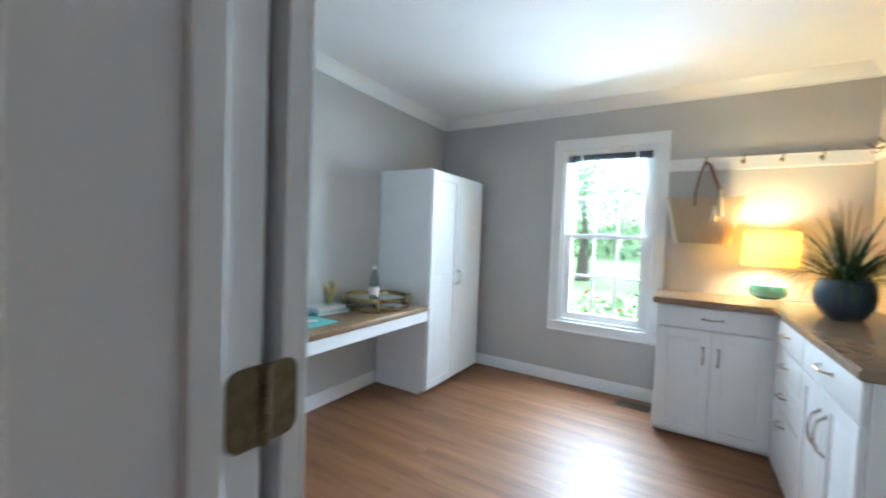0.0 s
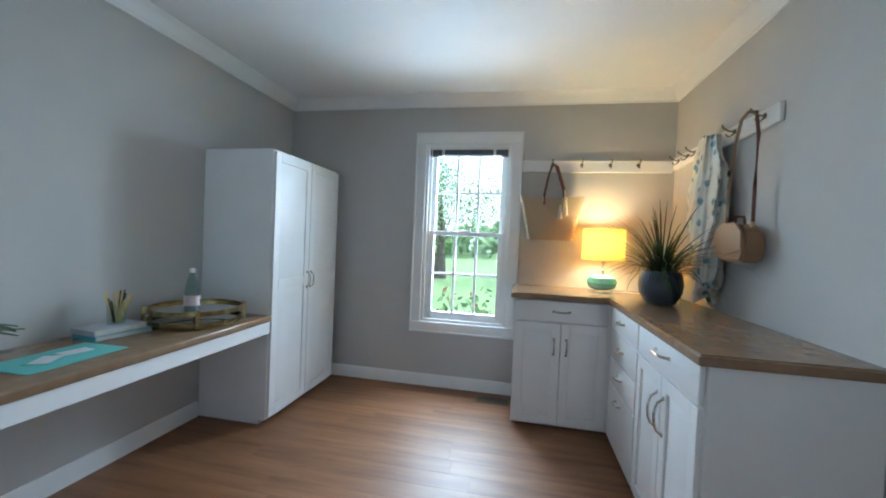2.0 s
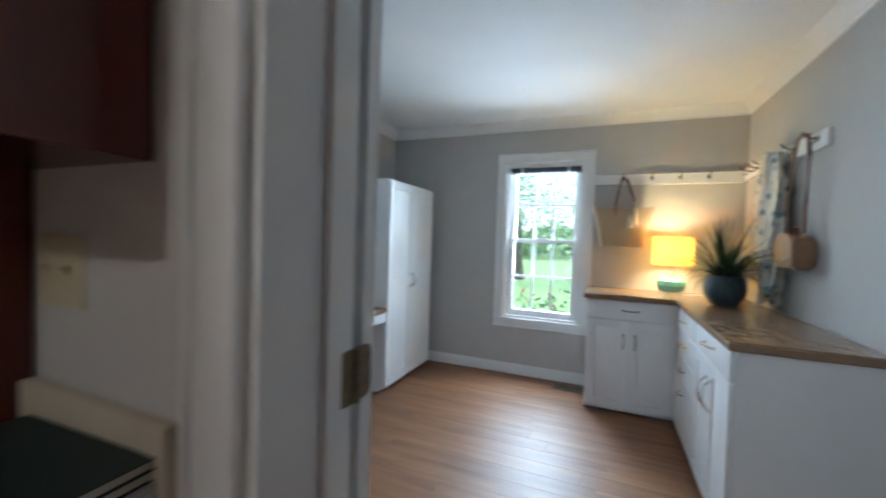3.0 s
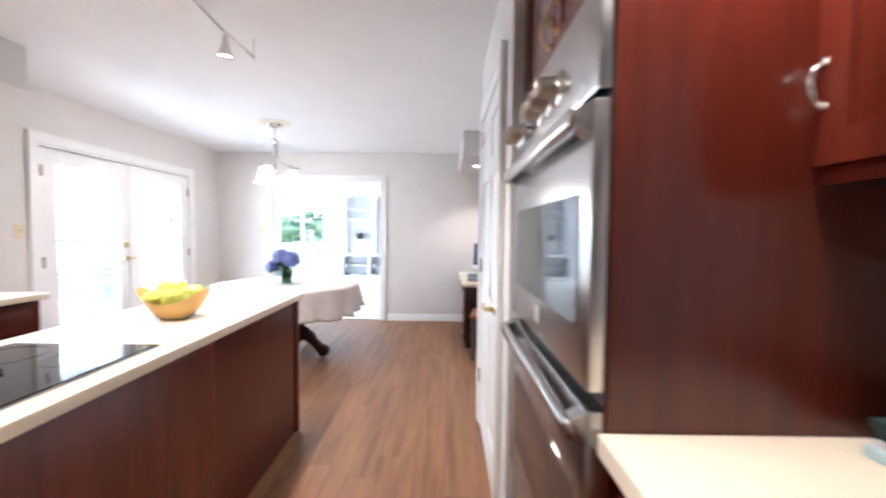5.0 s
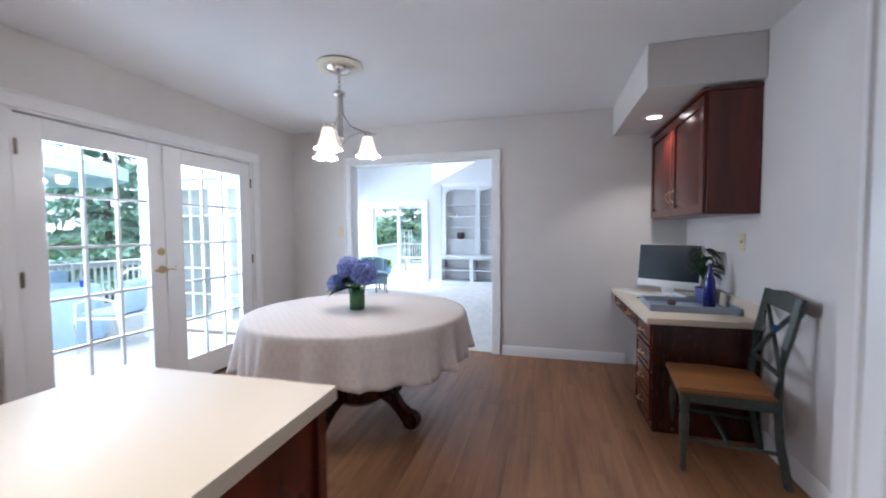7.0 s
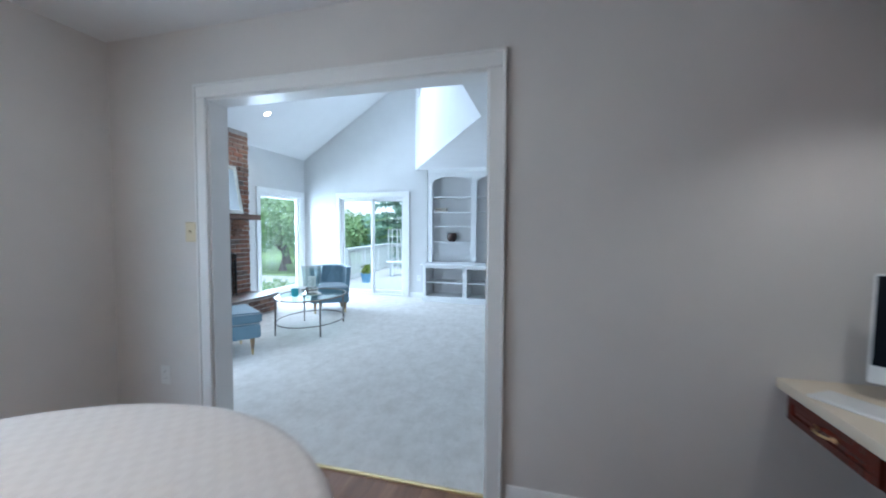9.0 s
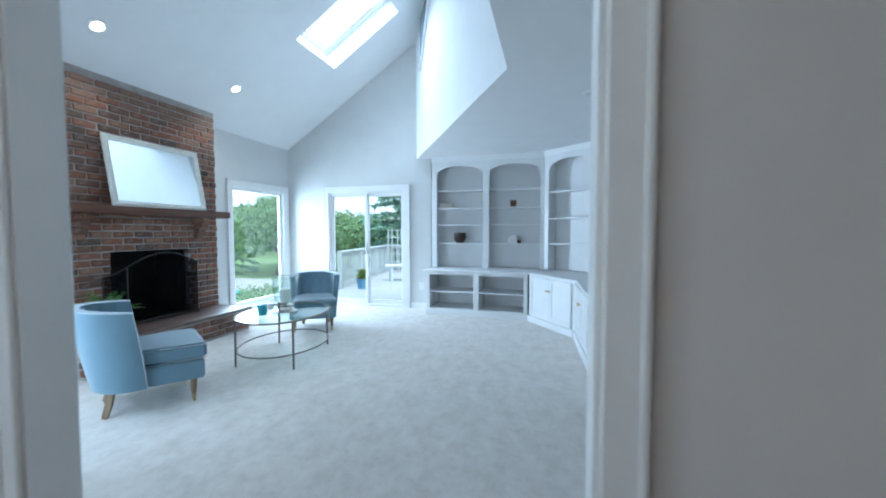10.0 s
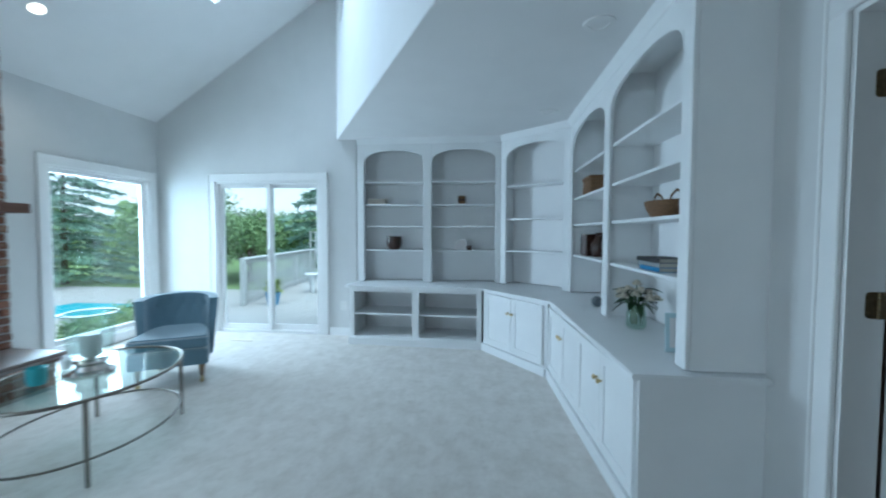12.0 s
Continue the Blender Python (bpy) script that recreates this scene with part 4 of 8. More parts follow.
def plate(name, label, m, w=0.075, h=0.115, mat=IVORY, kind="switch"):
    """A wall plate with its switch or sockets."""
    p = thing(name, label, "outlet" if kind == "outlet" else "switch", m, "wall plates")
    part("cover_plate", box(B(), -w / 2, w / 2, -0.006, 0, -h / 2, h / 2, 0.003), mat, p)
    if kind == "outlet":
        for z in (-0.02, 0.02):
            bm = B()
            lathe_y(bm, [(0.0155, 0), (0.0155, 0.002)], (0, -0.006, z), 20)
            s = part("socket", bm, mat, p)
            bm = B()
            box(bm, -0.007, -0.005, -0.0085, -0.0078, z - 0.004, z + 0.005)
            box(bm, 0.005, 0.007, -0.0085, -0.0078, z - 0.004, z + 0.005)
            part("slots", bm, BLACK, s)
    else:
        for k in range(max(1, round(w / 0.06) if w > 0.1 else 1)):
            x = 0 if w < 0.1 else -w / 4 + k * w / 2
            part("toggle", prism(B(), [(-0.006, -0.010), (-0.006, 0.010), (-0.018, 0.008), (-0.016, 0.002)], "x", x - 0.004, x + 0.004), mat, p)
    return p


plate("double_switch", "ivory double switch plate above the counter", facing(0.75, 0.735, 1.235, "-x"), 0.125, 0.115)
plate("wall_outlet", "ivory socket above the west worktop", facing(KX0, 2.28, 1.18, "+x"), 0.09, 0.12, kind="outlet")
plate("light_switch", "ivory light switch beside the French doors", facing(KX0, 3.10, 1.285, "+x"))
plate("light_switch", "ivory light switch beside the wide opening", facing(-2.90, KY1, 1.285, "-y"))
plate("wall_outlet", "white socket low on the dining room wall", facing(-3.12, KY1, 0.415, "-y"), mat=WHITEPL, kind="outlet")
plate("light_switch", "white light switch on the mudroom wall", facing(2.15, -1.08, 1.275, "+y"), mat=WHITEPL)
plate("light_switch", "ivory switch above the writing desk", facing(0.62, 4.72, 1.20, "-x"))
plate("dimmer_switch", "white dimmer plate on the mudroom wall", facing(2.03, -1.08, 1.28, "+y"), 0.075, 0.115, WHITEPL)
plate("light_switch", "white switch low beside the sliding door", facing(-3.29, LY1, 0.38, "-y"), mat=WHITEPL, kind="outlet")

# fruit bowl
BOWLY = plain("yellow_lacquer_bowl", (0.56, 0.37, 0.12), 0.28, vary=0.06, bump=0.02)
BOWLM = pose(-1.42, 1.845, 0.9055, 0, 0, 12) @ Matrix.Diagonal((0.76, 0.76, 0.95, 1))
bowl = thing("fruit_bowl", "golden oval bowl full of green apples", "bowl", BOWLM)
bm = B()
N = 48
prof = [(0.055, 0.0), (0.085, 0.012), (0.135, 0.055), (0.165, 0.095), (0.178, 0.118), (0.172, 0.118), (0.158, 0.093), (0.128, 0.058), (0.080, 0.020), (0.0, 0.015)]
rings = []
for r, z in prof:
    rr = []
    for k in range(N):
        a = 2 * math.pi * k / N
        lift = 0.034 * math.cos(2 * a) * (z / 0.118) ** 2
        rr.append(bm.verts.new((r * 1.08 * math.cos(a), r * 0.80 * math.sin(a), z + lift)))
    rings.append(rr)
for a, b in zip(rings, rings[1:]):
    for k in range(N):
        bm.faces.new((a[k], a[(k + 1) % N], b[(k + 1) % N], b[k]))
bm.faces.new(rings[0][::-1])
bm.faces.new(rings[-1])
part("bowl_body", bm, BOWLY, bowl)
APPLE = plain("green_apple_skin", (0.50, 0.56, 0.12), 0.28, vary=0.16, scale=18, grain=90, bump=0.02)
ap = B()
lathe(ap, [(0, 0.012), (0.006, 0.006), (0.018, 0.0), (0.032, 0.014), (0.036, 0.034), (0.033, 0.052), (0.020, 0.064), (0.008, 0.062), (0.0, 0.054)], 18)
apple = solid("apple", ap, APPLE, "shiny green apple in the golden bowl", "apple", "apples in the bowl")
stem = part("stem", tube(B(), [(0, 0, 0.053), (0.002, 0.001, 0.066), (0.005, 0.002, 0.074)], 0.0015, 5), CHERRY_DK, apple)
spots = [(-0.085, 0.015, 0.048, 20), (-0.02, -0.045, 0.045, 70), (0.055, -0.02, 0.045, 130), (0.02, 0.048, 0.045, 200), (0.095, 0.03, 0.055, 250), (-0.045, 0.0, 0.080, 300), (0.045, 0.005, 0.078, 40), (-0.07, 0.055, 0.050, 90), (0.085, -0.045, 0.05, 10)]
BIG = Matrix.Scale(1.28, 4)
apple.matrix_basis = BOWLM @ pose(-0.105, -0.02, 0.062, 25, 10, 0) @ BIG
for x, y, z, a in spots:
    copy_thing(apple, BOWLM @ pose(x * 0.9, y * 0.8, z + 0.006, a % 40 - 20, a % 30 - 15, a) @ BIG)
# dish of grapes on the west worktop
dish = thing("oblong_dish", "white oblong dish of green grapes", "dish", pose(-3.10, 1.91, 0.911))
bm = B()
rings = []
for w_, l_, z in ((0.10, 0.20, 0.0), (0.125, 0.235, 0.045), (0.118, 0.228, 0.045), (0.095, 0.195, 0.008)):
    rings.append([bm.verts.new((sx * w_, sy * l_, z)) for sx, sy in ((-1, -1), (1, -1), (1, 1), (-1, 1))])
for a, b in zip(rings, rings[1:]):
    for k in range(4):
        bm.faces.new((a[k], a[(k + 1) % 4], b[(k + 1) % 4], b[k]))
bm.faces.new(rings[0][::-1])
bm.faces.new(rings[-1])
part("dish_body", bm, plain("white_glazed_china", (0.75, 0.75, 0.72), 0.15, bump=0), dish)
gr = B()
rnd = random.Random(4)
for k in range(90):
    x, y = rnd.uniform(-0.07, 0.07), rnd.uniform(-0.16, 0.12)
    bmesh.ops.create_icosphere(gr, subdivisions=1, radius=0.011, matrix=Matrix.Translation((x, y, 0.018 + rnd.uniform(0, 0.045) * (1 - abs(x) / 0.08))))
g = solid("grapes", gr, plain("green_grape_skin", (0.30, 0.42, 0.08), 0.25, vary=0.2, scale=60, bump=0), "heap of green grapes in the dish", "grapes", kind="stuff", m=pose(-3.10, 1.91, 0.911))

# ceiling fittings
LAMPW = (1.0, 0.86, 0.70)
CANGLOW = glow("warm_recessed_lamp_glow", (1.0, 0.86, 0.66), 3.0)


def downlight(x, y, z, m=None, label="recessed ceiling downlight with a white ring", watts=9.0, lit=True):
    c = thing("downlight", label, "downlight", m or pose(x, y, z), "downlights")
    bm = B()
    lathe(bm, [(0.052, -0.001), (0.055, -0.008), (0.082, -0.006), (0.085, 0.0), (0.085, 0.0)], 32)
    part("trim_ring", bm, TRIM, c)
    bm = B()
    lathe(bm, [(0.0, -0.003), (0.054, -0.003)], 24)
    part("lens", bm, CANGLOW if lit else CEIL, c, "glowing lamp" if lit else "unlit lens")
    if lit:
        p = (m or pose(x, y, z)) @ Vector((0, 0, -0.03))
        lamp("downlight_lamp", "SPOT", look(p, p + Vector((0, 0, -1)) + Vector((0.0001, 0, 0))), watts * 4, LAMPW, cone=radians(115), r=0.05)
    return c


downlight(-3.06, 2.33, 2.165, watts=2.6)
# unseen, added as the next lamp along the same soffit
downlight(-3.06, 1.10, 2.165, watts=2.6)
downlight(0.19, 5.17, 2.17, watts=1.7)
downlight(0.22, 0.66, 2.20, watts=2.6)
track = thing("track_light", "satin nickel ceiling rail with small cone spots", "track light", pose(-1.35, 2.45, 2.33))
# rail runs on out of view to carry the added spots
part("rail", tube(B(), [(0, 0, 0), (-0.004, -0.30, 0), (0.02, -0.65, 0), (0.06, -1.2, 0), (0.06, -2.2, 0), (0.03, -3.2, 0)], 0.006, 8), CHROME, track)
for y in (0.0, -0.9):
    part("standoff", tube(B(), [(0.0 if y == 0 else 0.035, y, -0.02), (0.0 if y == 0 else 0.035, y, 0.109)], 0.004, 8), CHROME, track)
# first spot is real; three more added out of view to brighten the kitchen
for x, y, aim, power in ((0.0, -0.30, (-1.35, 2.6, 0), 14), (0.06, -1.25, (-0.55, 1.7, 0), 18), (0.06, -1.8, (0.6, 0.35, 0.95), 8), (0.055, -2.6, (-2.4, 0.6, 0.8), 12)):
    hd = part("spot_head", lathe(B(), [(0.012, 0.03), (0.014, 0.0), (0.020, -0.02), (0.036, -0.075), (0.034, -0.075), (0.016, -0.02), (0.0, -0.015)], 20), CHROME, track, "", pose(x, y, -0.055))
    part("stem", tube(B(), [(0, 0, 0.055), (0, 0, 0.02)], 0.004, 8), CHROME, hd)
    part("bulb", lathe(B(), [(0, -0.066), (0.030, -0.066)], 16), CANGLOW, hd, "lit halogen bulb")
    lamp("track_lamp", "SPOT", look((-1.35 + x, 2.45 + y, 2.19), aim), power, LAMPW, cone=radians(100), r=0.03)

# chandelier
ch = thing("chandelier", "brushed nickel three-arm chandelier with frosted glass shades", "chandelier", pose(-2.02, 4.23, H) @ Matrix.Scale(1.12, 4))
part("ceiling_medallion", lathe(B(), [(0, -0.001), (0.14, -0.001), (0.145, -0.008), (0.12, -0.016), (0.10, -0.013), (0.085, -0.022), (0.0, -0.022)], 40), plain("cream_plaster_rose", (0.72, 0.68, 0.55), 0.5), ch, "cream plaster ceiling rose")
part("canopy", lathe(B(), [(0.075, -0.022), (0.07, -0.03), (0.04, -0.045), (0.012, -0.052), (0.010, -0.07), (0.0, -0.07)], 32), CHROME, ch)
bm = B()
for k in range(3):
    tube(bm, ring((0, 0, -0.088 - k * 0.026), 0.011 if k % 2 else 0.001, 0.017, 14, "y") if k % 2 else ring((0, 0, -0.088 - k * 0.026), 0.011, 0.017, 14, "x"), 0.0028, 6, True)
part("chain", bm, CHROME, ch)
part("stem", lathe(B(), [(0.0, -0.150), (0.010, -0.152), (0.036, -0.165), (0.034, -0.180), (0.024, -0.19), (0.018, -0.20), (0.017, -0.43), (0.026, -0.445), (0.012, -0.46), (0.008, -0.50), (0.0, -0.505)], 24), CHROME, ch)
FROST = plain("frosted_white_glass", (0.85, 0.78, 0.68), 0.35, vary=0.02, bump=0)
p = FROST.node_tree.nodes["Principled BSDF"]
p.inputs["Transmission Weight"].default_value = 0.35
p.inputs["Emission Color"].default_value = (1.0, 0.80, 0.58, 1)
p.inputs["Emission Strength"].default_value = 0.14
BULB = glow("warm_bulb_glow", (1.0, 0.82, 0.60), 3.0)
for a in (35, 155, 275):
    ca, sa = math.cos(radians(a)), math.sin(radians(a))
    bm = B()
    tube(bm, [(0.016 * ca, 0.016 * sa, -0.20), (0.022 * ca, 0.022 * sa, -0.30), (0.06 * ca, 0.06 * sa, -0.365), (0.13 * ca, 0.13 * sa, -0.39), (0.20 * ca, 0.20 * sa, -0.40)], 0.005, 8)
    tube(bm, [(0.012 * ca, 0.012 * sa, -0.49), (0.05 * ca, 0.05 * sa, -0.435), (0.11 * ca, 0.11 * sa, -0.405), (0.155 * ca, 0.155 * sa, -0.40), (0.225 * ca, 0.225 * sa, -0.405)], 0.005, 8)
    arm = part("arm", bm, CHROME, ch)
    part("socket_cup", lathe(B(), [(0.0, -0.400), (0.018, -0.402), (0.030, -0.425), (0.026, -0.43), (0.0, -0.43)], 20, (0.17 * ca, 0.17 * sa, 0)), CHROME, arm)
    bm = B()
    out = [(0.030, -0.428), (0.036, -0.445), (0.043, -0.475), (0.052, -0.51), (0.068, -0.54), (0.082, -0.552)]
    lathe(bm, out + [(r - 0.004, z) for r, z in reversed(out)], 32, (0.17 * ca, 0.17 * sa, 0))
    for v in bm.verts:
        if v.co.z < -0.53:
            ang = math.atan2(v.co.y - 0.17 * sa, v.co.x - 0.17 * ca)
            v.co.z += 0.006 * math.cos(6 * ang)
    part("shade", bm, FROST, arm, "bell-shaped frosted glass shade")
    b_ = part("bulb", lathe(B(), [(0, -0.43), (0.012, -0.44), (0.022, -0.48), (0.018, -0.50), (0.0, -0.51)], 16, (0.17 * ca, 0.17 * sa, 0)), BULB, arm)
    lamp("chandelier_lamp", "POINT", pose(-2.02 + 0.197 * ca, 4.23 + 0.197 * sa, H - 0.66), 2.6, LAMPW, r=0.04)

# pedestal table, tablecloth and flowers
TX, TY = -1.878, 4.19
tbl = thing("pedestal_table", "dark mahogany pedestal table with claw feet", "table", pose(TX, TY, 0, 0, 0, -13))
part("tabletop", lathe(B(), [(0, 0.715), (0.70, 0.715), (0.715, 0.725), (0.715, 0.738), (0.705, 0.745), (0, 0.745)], 64), CHERRY_DK, tbl)
part("pedestal", lathe(B(), [(0, 0.12), (0.14, 0.12), (0.19, 0.16), (0.19, 0.25), (0.12, 0.30), (0.075, 0.34), (0.09, 0.40), (0.13, 0.47), (0.12, 0.55), (0.07, 0.60), (0.075, 0.66), (0.20, 0.71), (0.0, 0.714)], 32), CHERRY_DK, tbl)
for a in (0, 90, 180, 270):
    bm = B()
    top = [(0.06, 0.30), (0.14, 0.315), (0.22, 0.285), (0.29, 0.225), (0.35, 0.155), (0.40, 0.118), (0.445, 0.115), (0.475, 0.092), (0.482, 0.055), (0.465, 0.020), (0.43, 0.004)]
    low = [(0.39, 0.010), (0.365, 0.045), (0.33, 0.085), (0.27, 0.135), (0.20, 0.165), (0.12, 0.165), (0.06, 0.14)]
    prism(bm, top + low, "y", -0.040, 0.040)
    bmesh.ops.bevel(bm, geom=[e for e in bm.edges if abs(e.verts[0].co.y - e.verts[1].co.y) < 0.001], offset=0.012, segments=2, affect="EDGES")
    part("leg", bm, CHERRY_DK, tbl, "", pose(0, 0, 0, 0, 0, a))
# woven damask: small raised lattice, soft creases
m_, t_, p_ = shader("cream_damask_linen", (0.68, 0.62, 0.57), 0.8, spec=0.25)
v_ = coords(t_)
ck = node(t_, "ShaderNodeTexChecker", Scale=34.0)
vo = node(t_, "ShaderNodeTexVoronoi", Scale=30.0, Randomness=0.25)
t_.links.new(coords(t_, (1, 1, 0.7)), ck.inputs["Vector"])
t_.links.new(v_, vo.inputs["Vector"])
cre = noisy(t_, coords(t_, (5, 5, 2)), 1.6, 5.0, 0.6)
pat = blend(t_, ck.outputs[0], vo.outputs[0], 0.5)
t_.links.new(blend(t_, (0.62, 0.56, 0.52), (0.72, 0.665, 0.62), pat), p_.inputs["Base Color"])
b1 = node(t_, "ShaderNodeBump", Strength=0.35, Distance=0.02)
t_.links.new(cre, b1.inputs["Height"])
b2 = node(t_, "ShaderNodeBump", Strength=0.25, Distance=0.003)
t_.links.new(pat, b2.inputs["Height"])
t_.links.new(b1.outputs[0], b2.inputs["Normal"])
t_.links.new(b2.outputs[0], p_.inputs["Normal"])
CLOTH = m_
bm = B()
NA = 360
prof = [(0.0, 0.7475), (0.30, 0.7475), (0.60, 0.7475), (0.735, 0.7475), (0.758, 0.744), (0.766, 0.732), (0.772, 0.70), (0.780, 0.64), (0.790, 0.57), (0.800, 0.50), (0.806, 0.472)]
rings = [[bm.verts.new((0, 0, 0.7475))]]
for i, (r, z) in enumerate(prof[1:]):
    rr = []
    for k in range(NA):
        a = 2 * math.pi * k / NA
        drop = max(0.0, (0.735 - z) / 0.28)
        ph = 17 * a + 1.6 * math.sin(2 * a) + 1.1 * math.sin(5 * a + 1)
        wave = 1.3 * (1 - abs(math.sin(ph / 2))) ** 1.5 - 0.45 + 0.35 * math.sin(31 * a + 2 * math.sin(3 * a))
        rad = r - 0.012 * drop + drop * (0.046 * wave + 0.014 * math.sin(5 * a))
        zz = z + drop * 0.022 * math.sin(4 * a + 0.6) - 0.010 * drop * wave
        if drop == 0 and 0 < i < 4:
            zz += 0.0006 * math.sin(17 * a)
        rr.append(bm.verts.new((rad * math.cos(a), rad * math.sin(a), zz)))
    rings.append(rr)
for a, b in zip(rings, rings[1:]):
    for k in range(NA):
        q = list(dict.fromkeys([a[k % len(a)], a[(k + 1) % len(a)], b[(k + 1) % NA], b[k]]))
        bm.faces.new(q)
cl = solid("tablecloth", bm, CLOTH, "cream linen tablecloth hanging in soft folds", "tablecloth", m=pose(TX, TY, 0) @ Matrix.Diagonal((0.965, 0.965, 1, 1)), smooth=60)
sol = cl.modifiers.new("thickness", "SOLIDIFY")
sol.thickness, sol.offset = 0.0015, 1

LEAF = plain("green_leaf", (0.045, 0.11, 0.022), 0.45, vary=0.30, scale=25, grain=80, bump=0.05)
LEAF2 = plain("dark_green_leaf", (0.020, 0.055, 0.016), 0.42, vary=0.30, scale=25, grain=80, bump=0.05)
STEM = plain("green_flower_stem", (0.06, 0.12, 0.03), 0.5, vary=0.2)


def leaf_blade(bm, m, l, w, bend=0.3, n=5):
    """One pointed leaf along local x, drooping."""
    rows = []
    for i in range(n + 1):
        s = i / n
        hw = w * math.sin(math.pi * min(1, 0.08 + s * 0.92)) ** 0.8 * 0.5
        z = -bend * l * s * s
        rows.append([bm.verts.new(m @ Vector((s * l, -hw, z + 0.12 * w))), bm.verts.new(m @ Vector((s * l, 0, z))), bm.verts.new(m @ Vector((s * l, hw, z + 0.12 * w)))])
    for a, b in zip(rows, rows[1:]):
        bm.faces.new((a[0], a[1], b[1], b[0]))
        bm.faces.new((a[1], a[2], b[2], b[1]))
    return bm


m_, t_, p_ = shader("hydrangea_petals", (0.20, 0.20, 0.48), 0.6)
gi = t_.nodes.new("ShaderNodeNewGeometry")
t_.links.new(blend(t_, (0.08, 0.115, 0.40), (0.31, 0.36, 0.68), gi.outputs["Random Per Island"]), p_.inputs["Base Color"])
HYD = m_
VX, VY, VZ = -1.88, 4.17, 0.749
vase = thing("glass_vase", "cylindrical green-tinted glass vase of water", "vase", pose(VX, VY, VZ))
part("vessel", lathe(B(), [(0, 0.001), (0.048, 0.001), (0.052, 0.006), (0.053, 0.15), (0.0505, 0.15), (0.049, 0.012), (0, 0.012)], 32), TEALGLASS, vase)
part("water", lathe(B(), [(0, 0.013), (0.048, 0.013), (0.0485, 0.115), (0, 0.115)], 24), glass("green_vase_water", (0.40, 0.60, 0.42), True), vase)
flw = thing("hydrangea_bunch", "bunch of blue and violet hydrangeas with leaves", "flowers", pose(VX, VY, VZ) @ Matrix.Scale(1.1, 4))
rnd = random.Random(7)
for x, y, z, r in ((-0.045, -0.015, 0.262, 0.074), (0.062, -0.030, 0.225, 0.080), (-0.118, -0.045, 0.165, 0.056), (0.02, 0.075, 0.235, 0.070), (-0.095, 0.06, 0.20, 0.058)):
    bm = B()
    for k in range(150):
        zc = 1 - 2 * (k + 0.5) / 150
        if zc < -0.75:
            continue
        a = k * 2.39996
        rr = math.sqrt(1 - zc * zc)
        nrm = Vector((rr * math.cos(a), rr * math.sin(a), zc))
        c = Vector((x, y, z)) + nrm * r * rnd.uniform(0.86, 1.06)
        q = nrm.to_track_quat("Z", "Y").to_matrix().to_4x4()
        mm = Matrix.Translation(c) @ q @ pose(0, 0, 0, 0, 0, rnd.uniform(0, 90))
        s = rnd.uniform(0.011, 0.015)
        for j in range(4):
            b_ = mm @ pose(0, 0, 0, 0, 0, 90 * j)
            vs = [bm.verts.new(b_ @ Vector(p)) for p in ((0, 0, 0), (s * 0.8, -s * 0.55, s * 0.12), (s * 1.25, 0, -s * 0.1), (s * 0.8, s * 0.55, s * 0.12))]
            bm.faces.new(vs)
    part("flower_head", bm, HYD, flw, "", None, 0)
    part("stem", tube(B(), [(x * 0.25, y * 0.25, 0.02), (x * 0.4, y * 0.4, 0.13), (x * 0.9, y * 0.9, z - 0.01)], 0.0035, 6), STEM, flw)
for k in range(16):
    a = rnd.uniform(0, 360)
    bm = leaf_blade(B(), pose(0.035 * math.cos(radians(a)), 0.035 * math.sin(radians(a)), rnd.uniform(0.12, 0.22), 0, rnd.uniform(-40, 5), a), rnd.uniform(0.09, 0.14), rnd.uniform(0.05, 0.07), rnd.uniform(0.3, 0.9))
    part("leaf", bm, LEAF, flw, "", None, 60)


# ---- dining room desk corner ----
ds = thing("writing_desk", "dark cherry built-in desk with a cream top", "desk", facing(-0.012, 5.757, 0, "-x"))
part("desktop", box(B(), 0, 1.34, 0, 0.628, 0.692, 0.732, 0.004, 2), CREAM, ds, "cream laminate desktop")
part("upstand", box(B(), 0, 1.34, 0.606, 0.628, 0.733, 0.835, 0.003), CREAM, ds)
part("pedestal", box(B(), 0.92, 1.325, 0.04, 0.62, 0.0, 0.691, 0.003), CHERRY_DK, ds)
part("knee_apron", box(B(), 0.005, 0.92, 0.045, 0.065, 0.575, 0.691), CHERRY_DK, ds)
for x0, x1, z0, z1 in ((0.03, 0.46, 0.585, 0.68), (0.48, 0.905, 0.585, 0.68), (0.935, 1.31, 0.545, 0.68), (0.935, 1.31, 0.385, 0.53), (0.935, 1.31, 0.225, 0.37), (0.935, 1.31, 0.06, 0.21)):
    bm = B()
    panelled(bm, x1 - x0, z1 - z0, 0.019, [(0.025, x1 - x0 - 0.025, 0.025, z1 - z0 - 0.025)], 0.006, 0.018)
    d = part("drawer", bm, CHERRY, ds, "", pose(x0, 0.025, z0))
    handle(d, ((x1 - x0) / 2, 0, (z1 - z0) / 2), 0.085, False, 0.026, 0.0045, BRASS)
kc = cabinet("wall_cabinet", "glossy cherry two-door wall cabinet above the desk", facing(0.312, 5.757, 1.378, "-x"), 1.245, 0.305, 0.75,
             [("door", 0.012, 0.615, 0.012, 0.735, 0.575, 0.16, True), ("door", 0.625, 1.23, 0.012, 0.735, 0.665, 0.16, True)], CHERRY, 0, "", PULL)
bm = B()
ogee_top(bm, 1.245, 0.305, 0.75)
part("cornice", bm, CHERRY, kc)

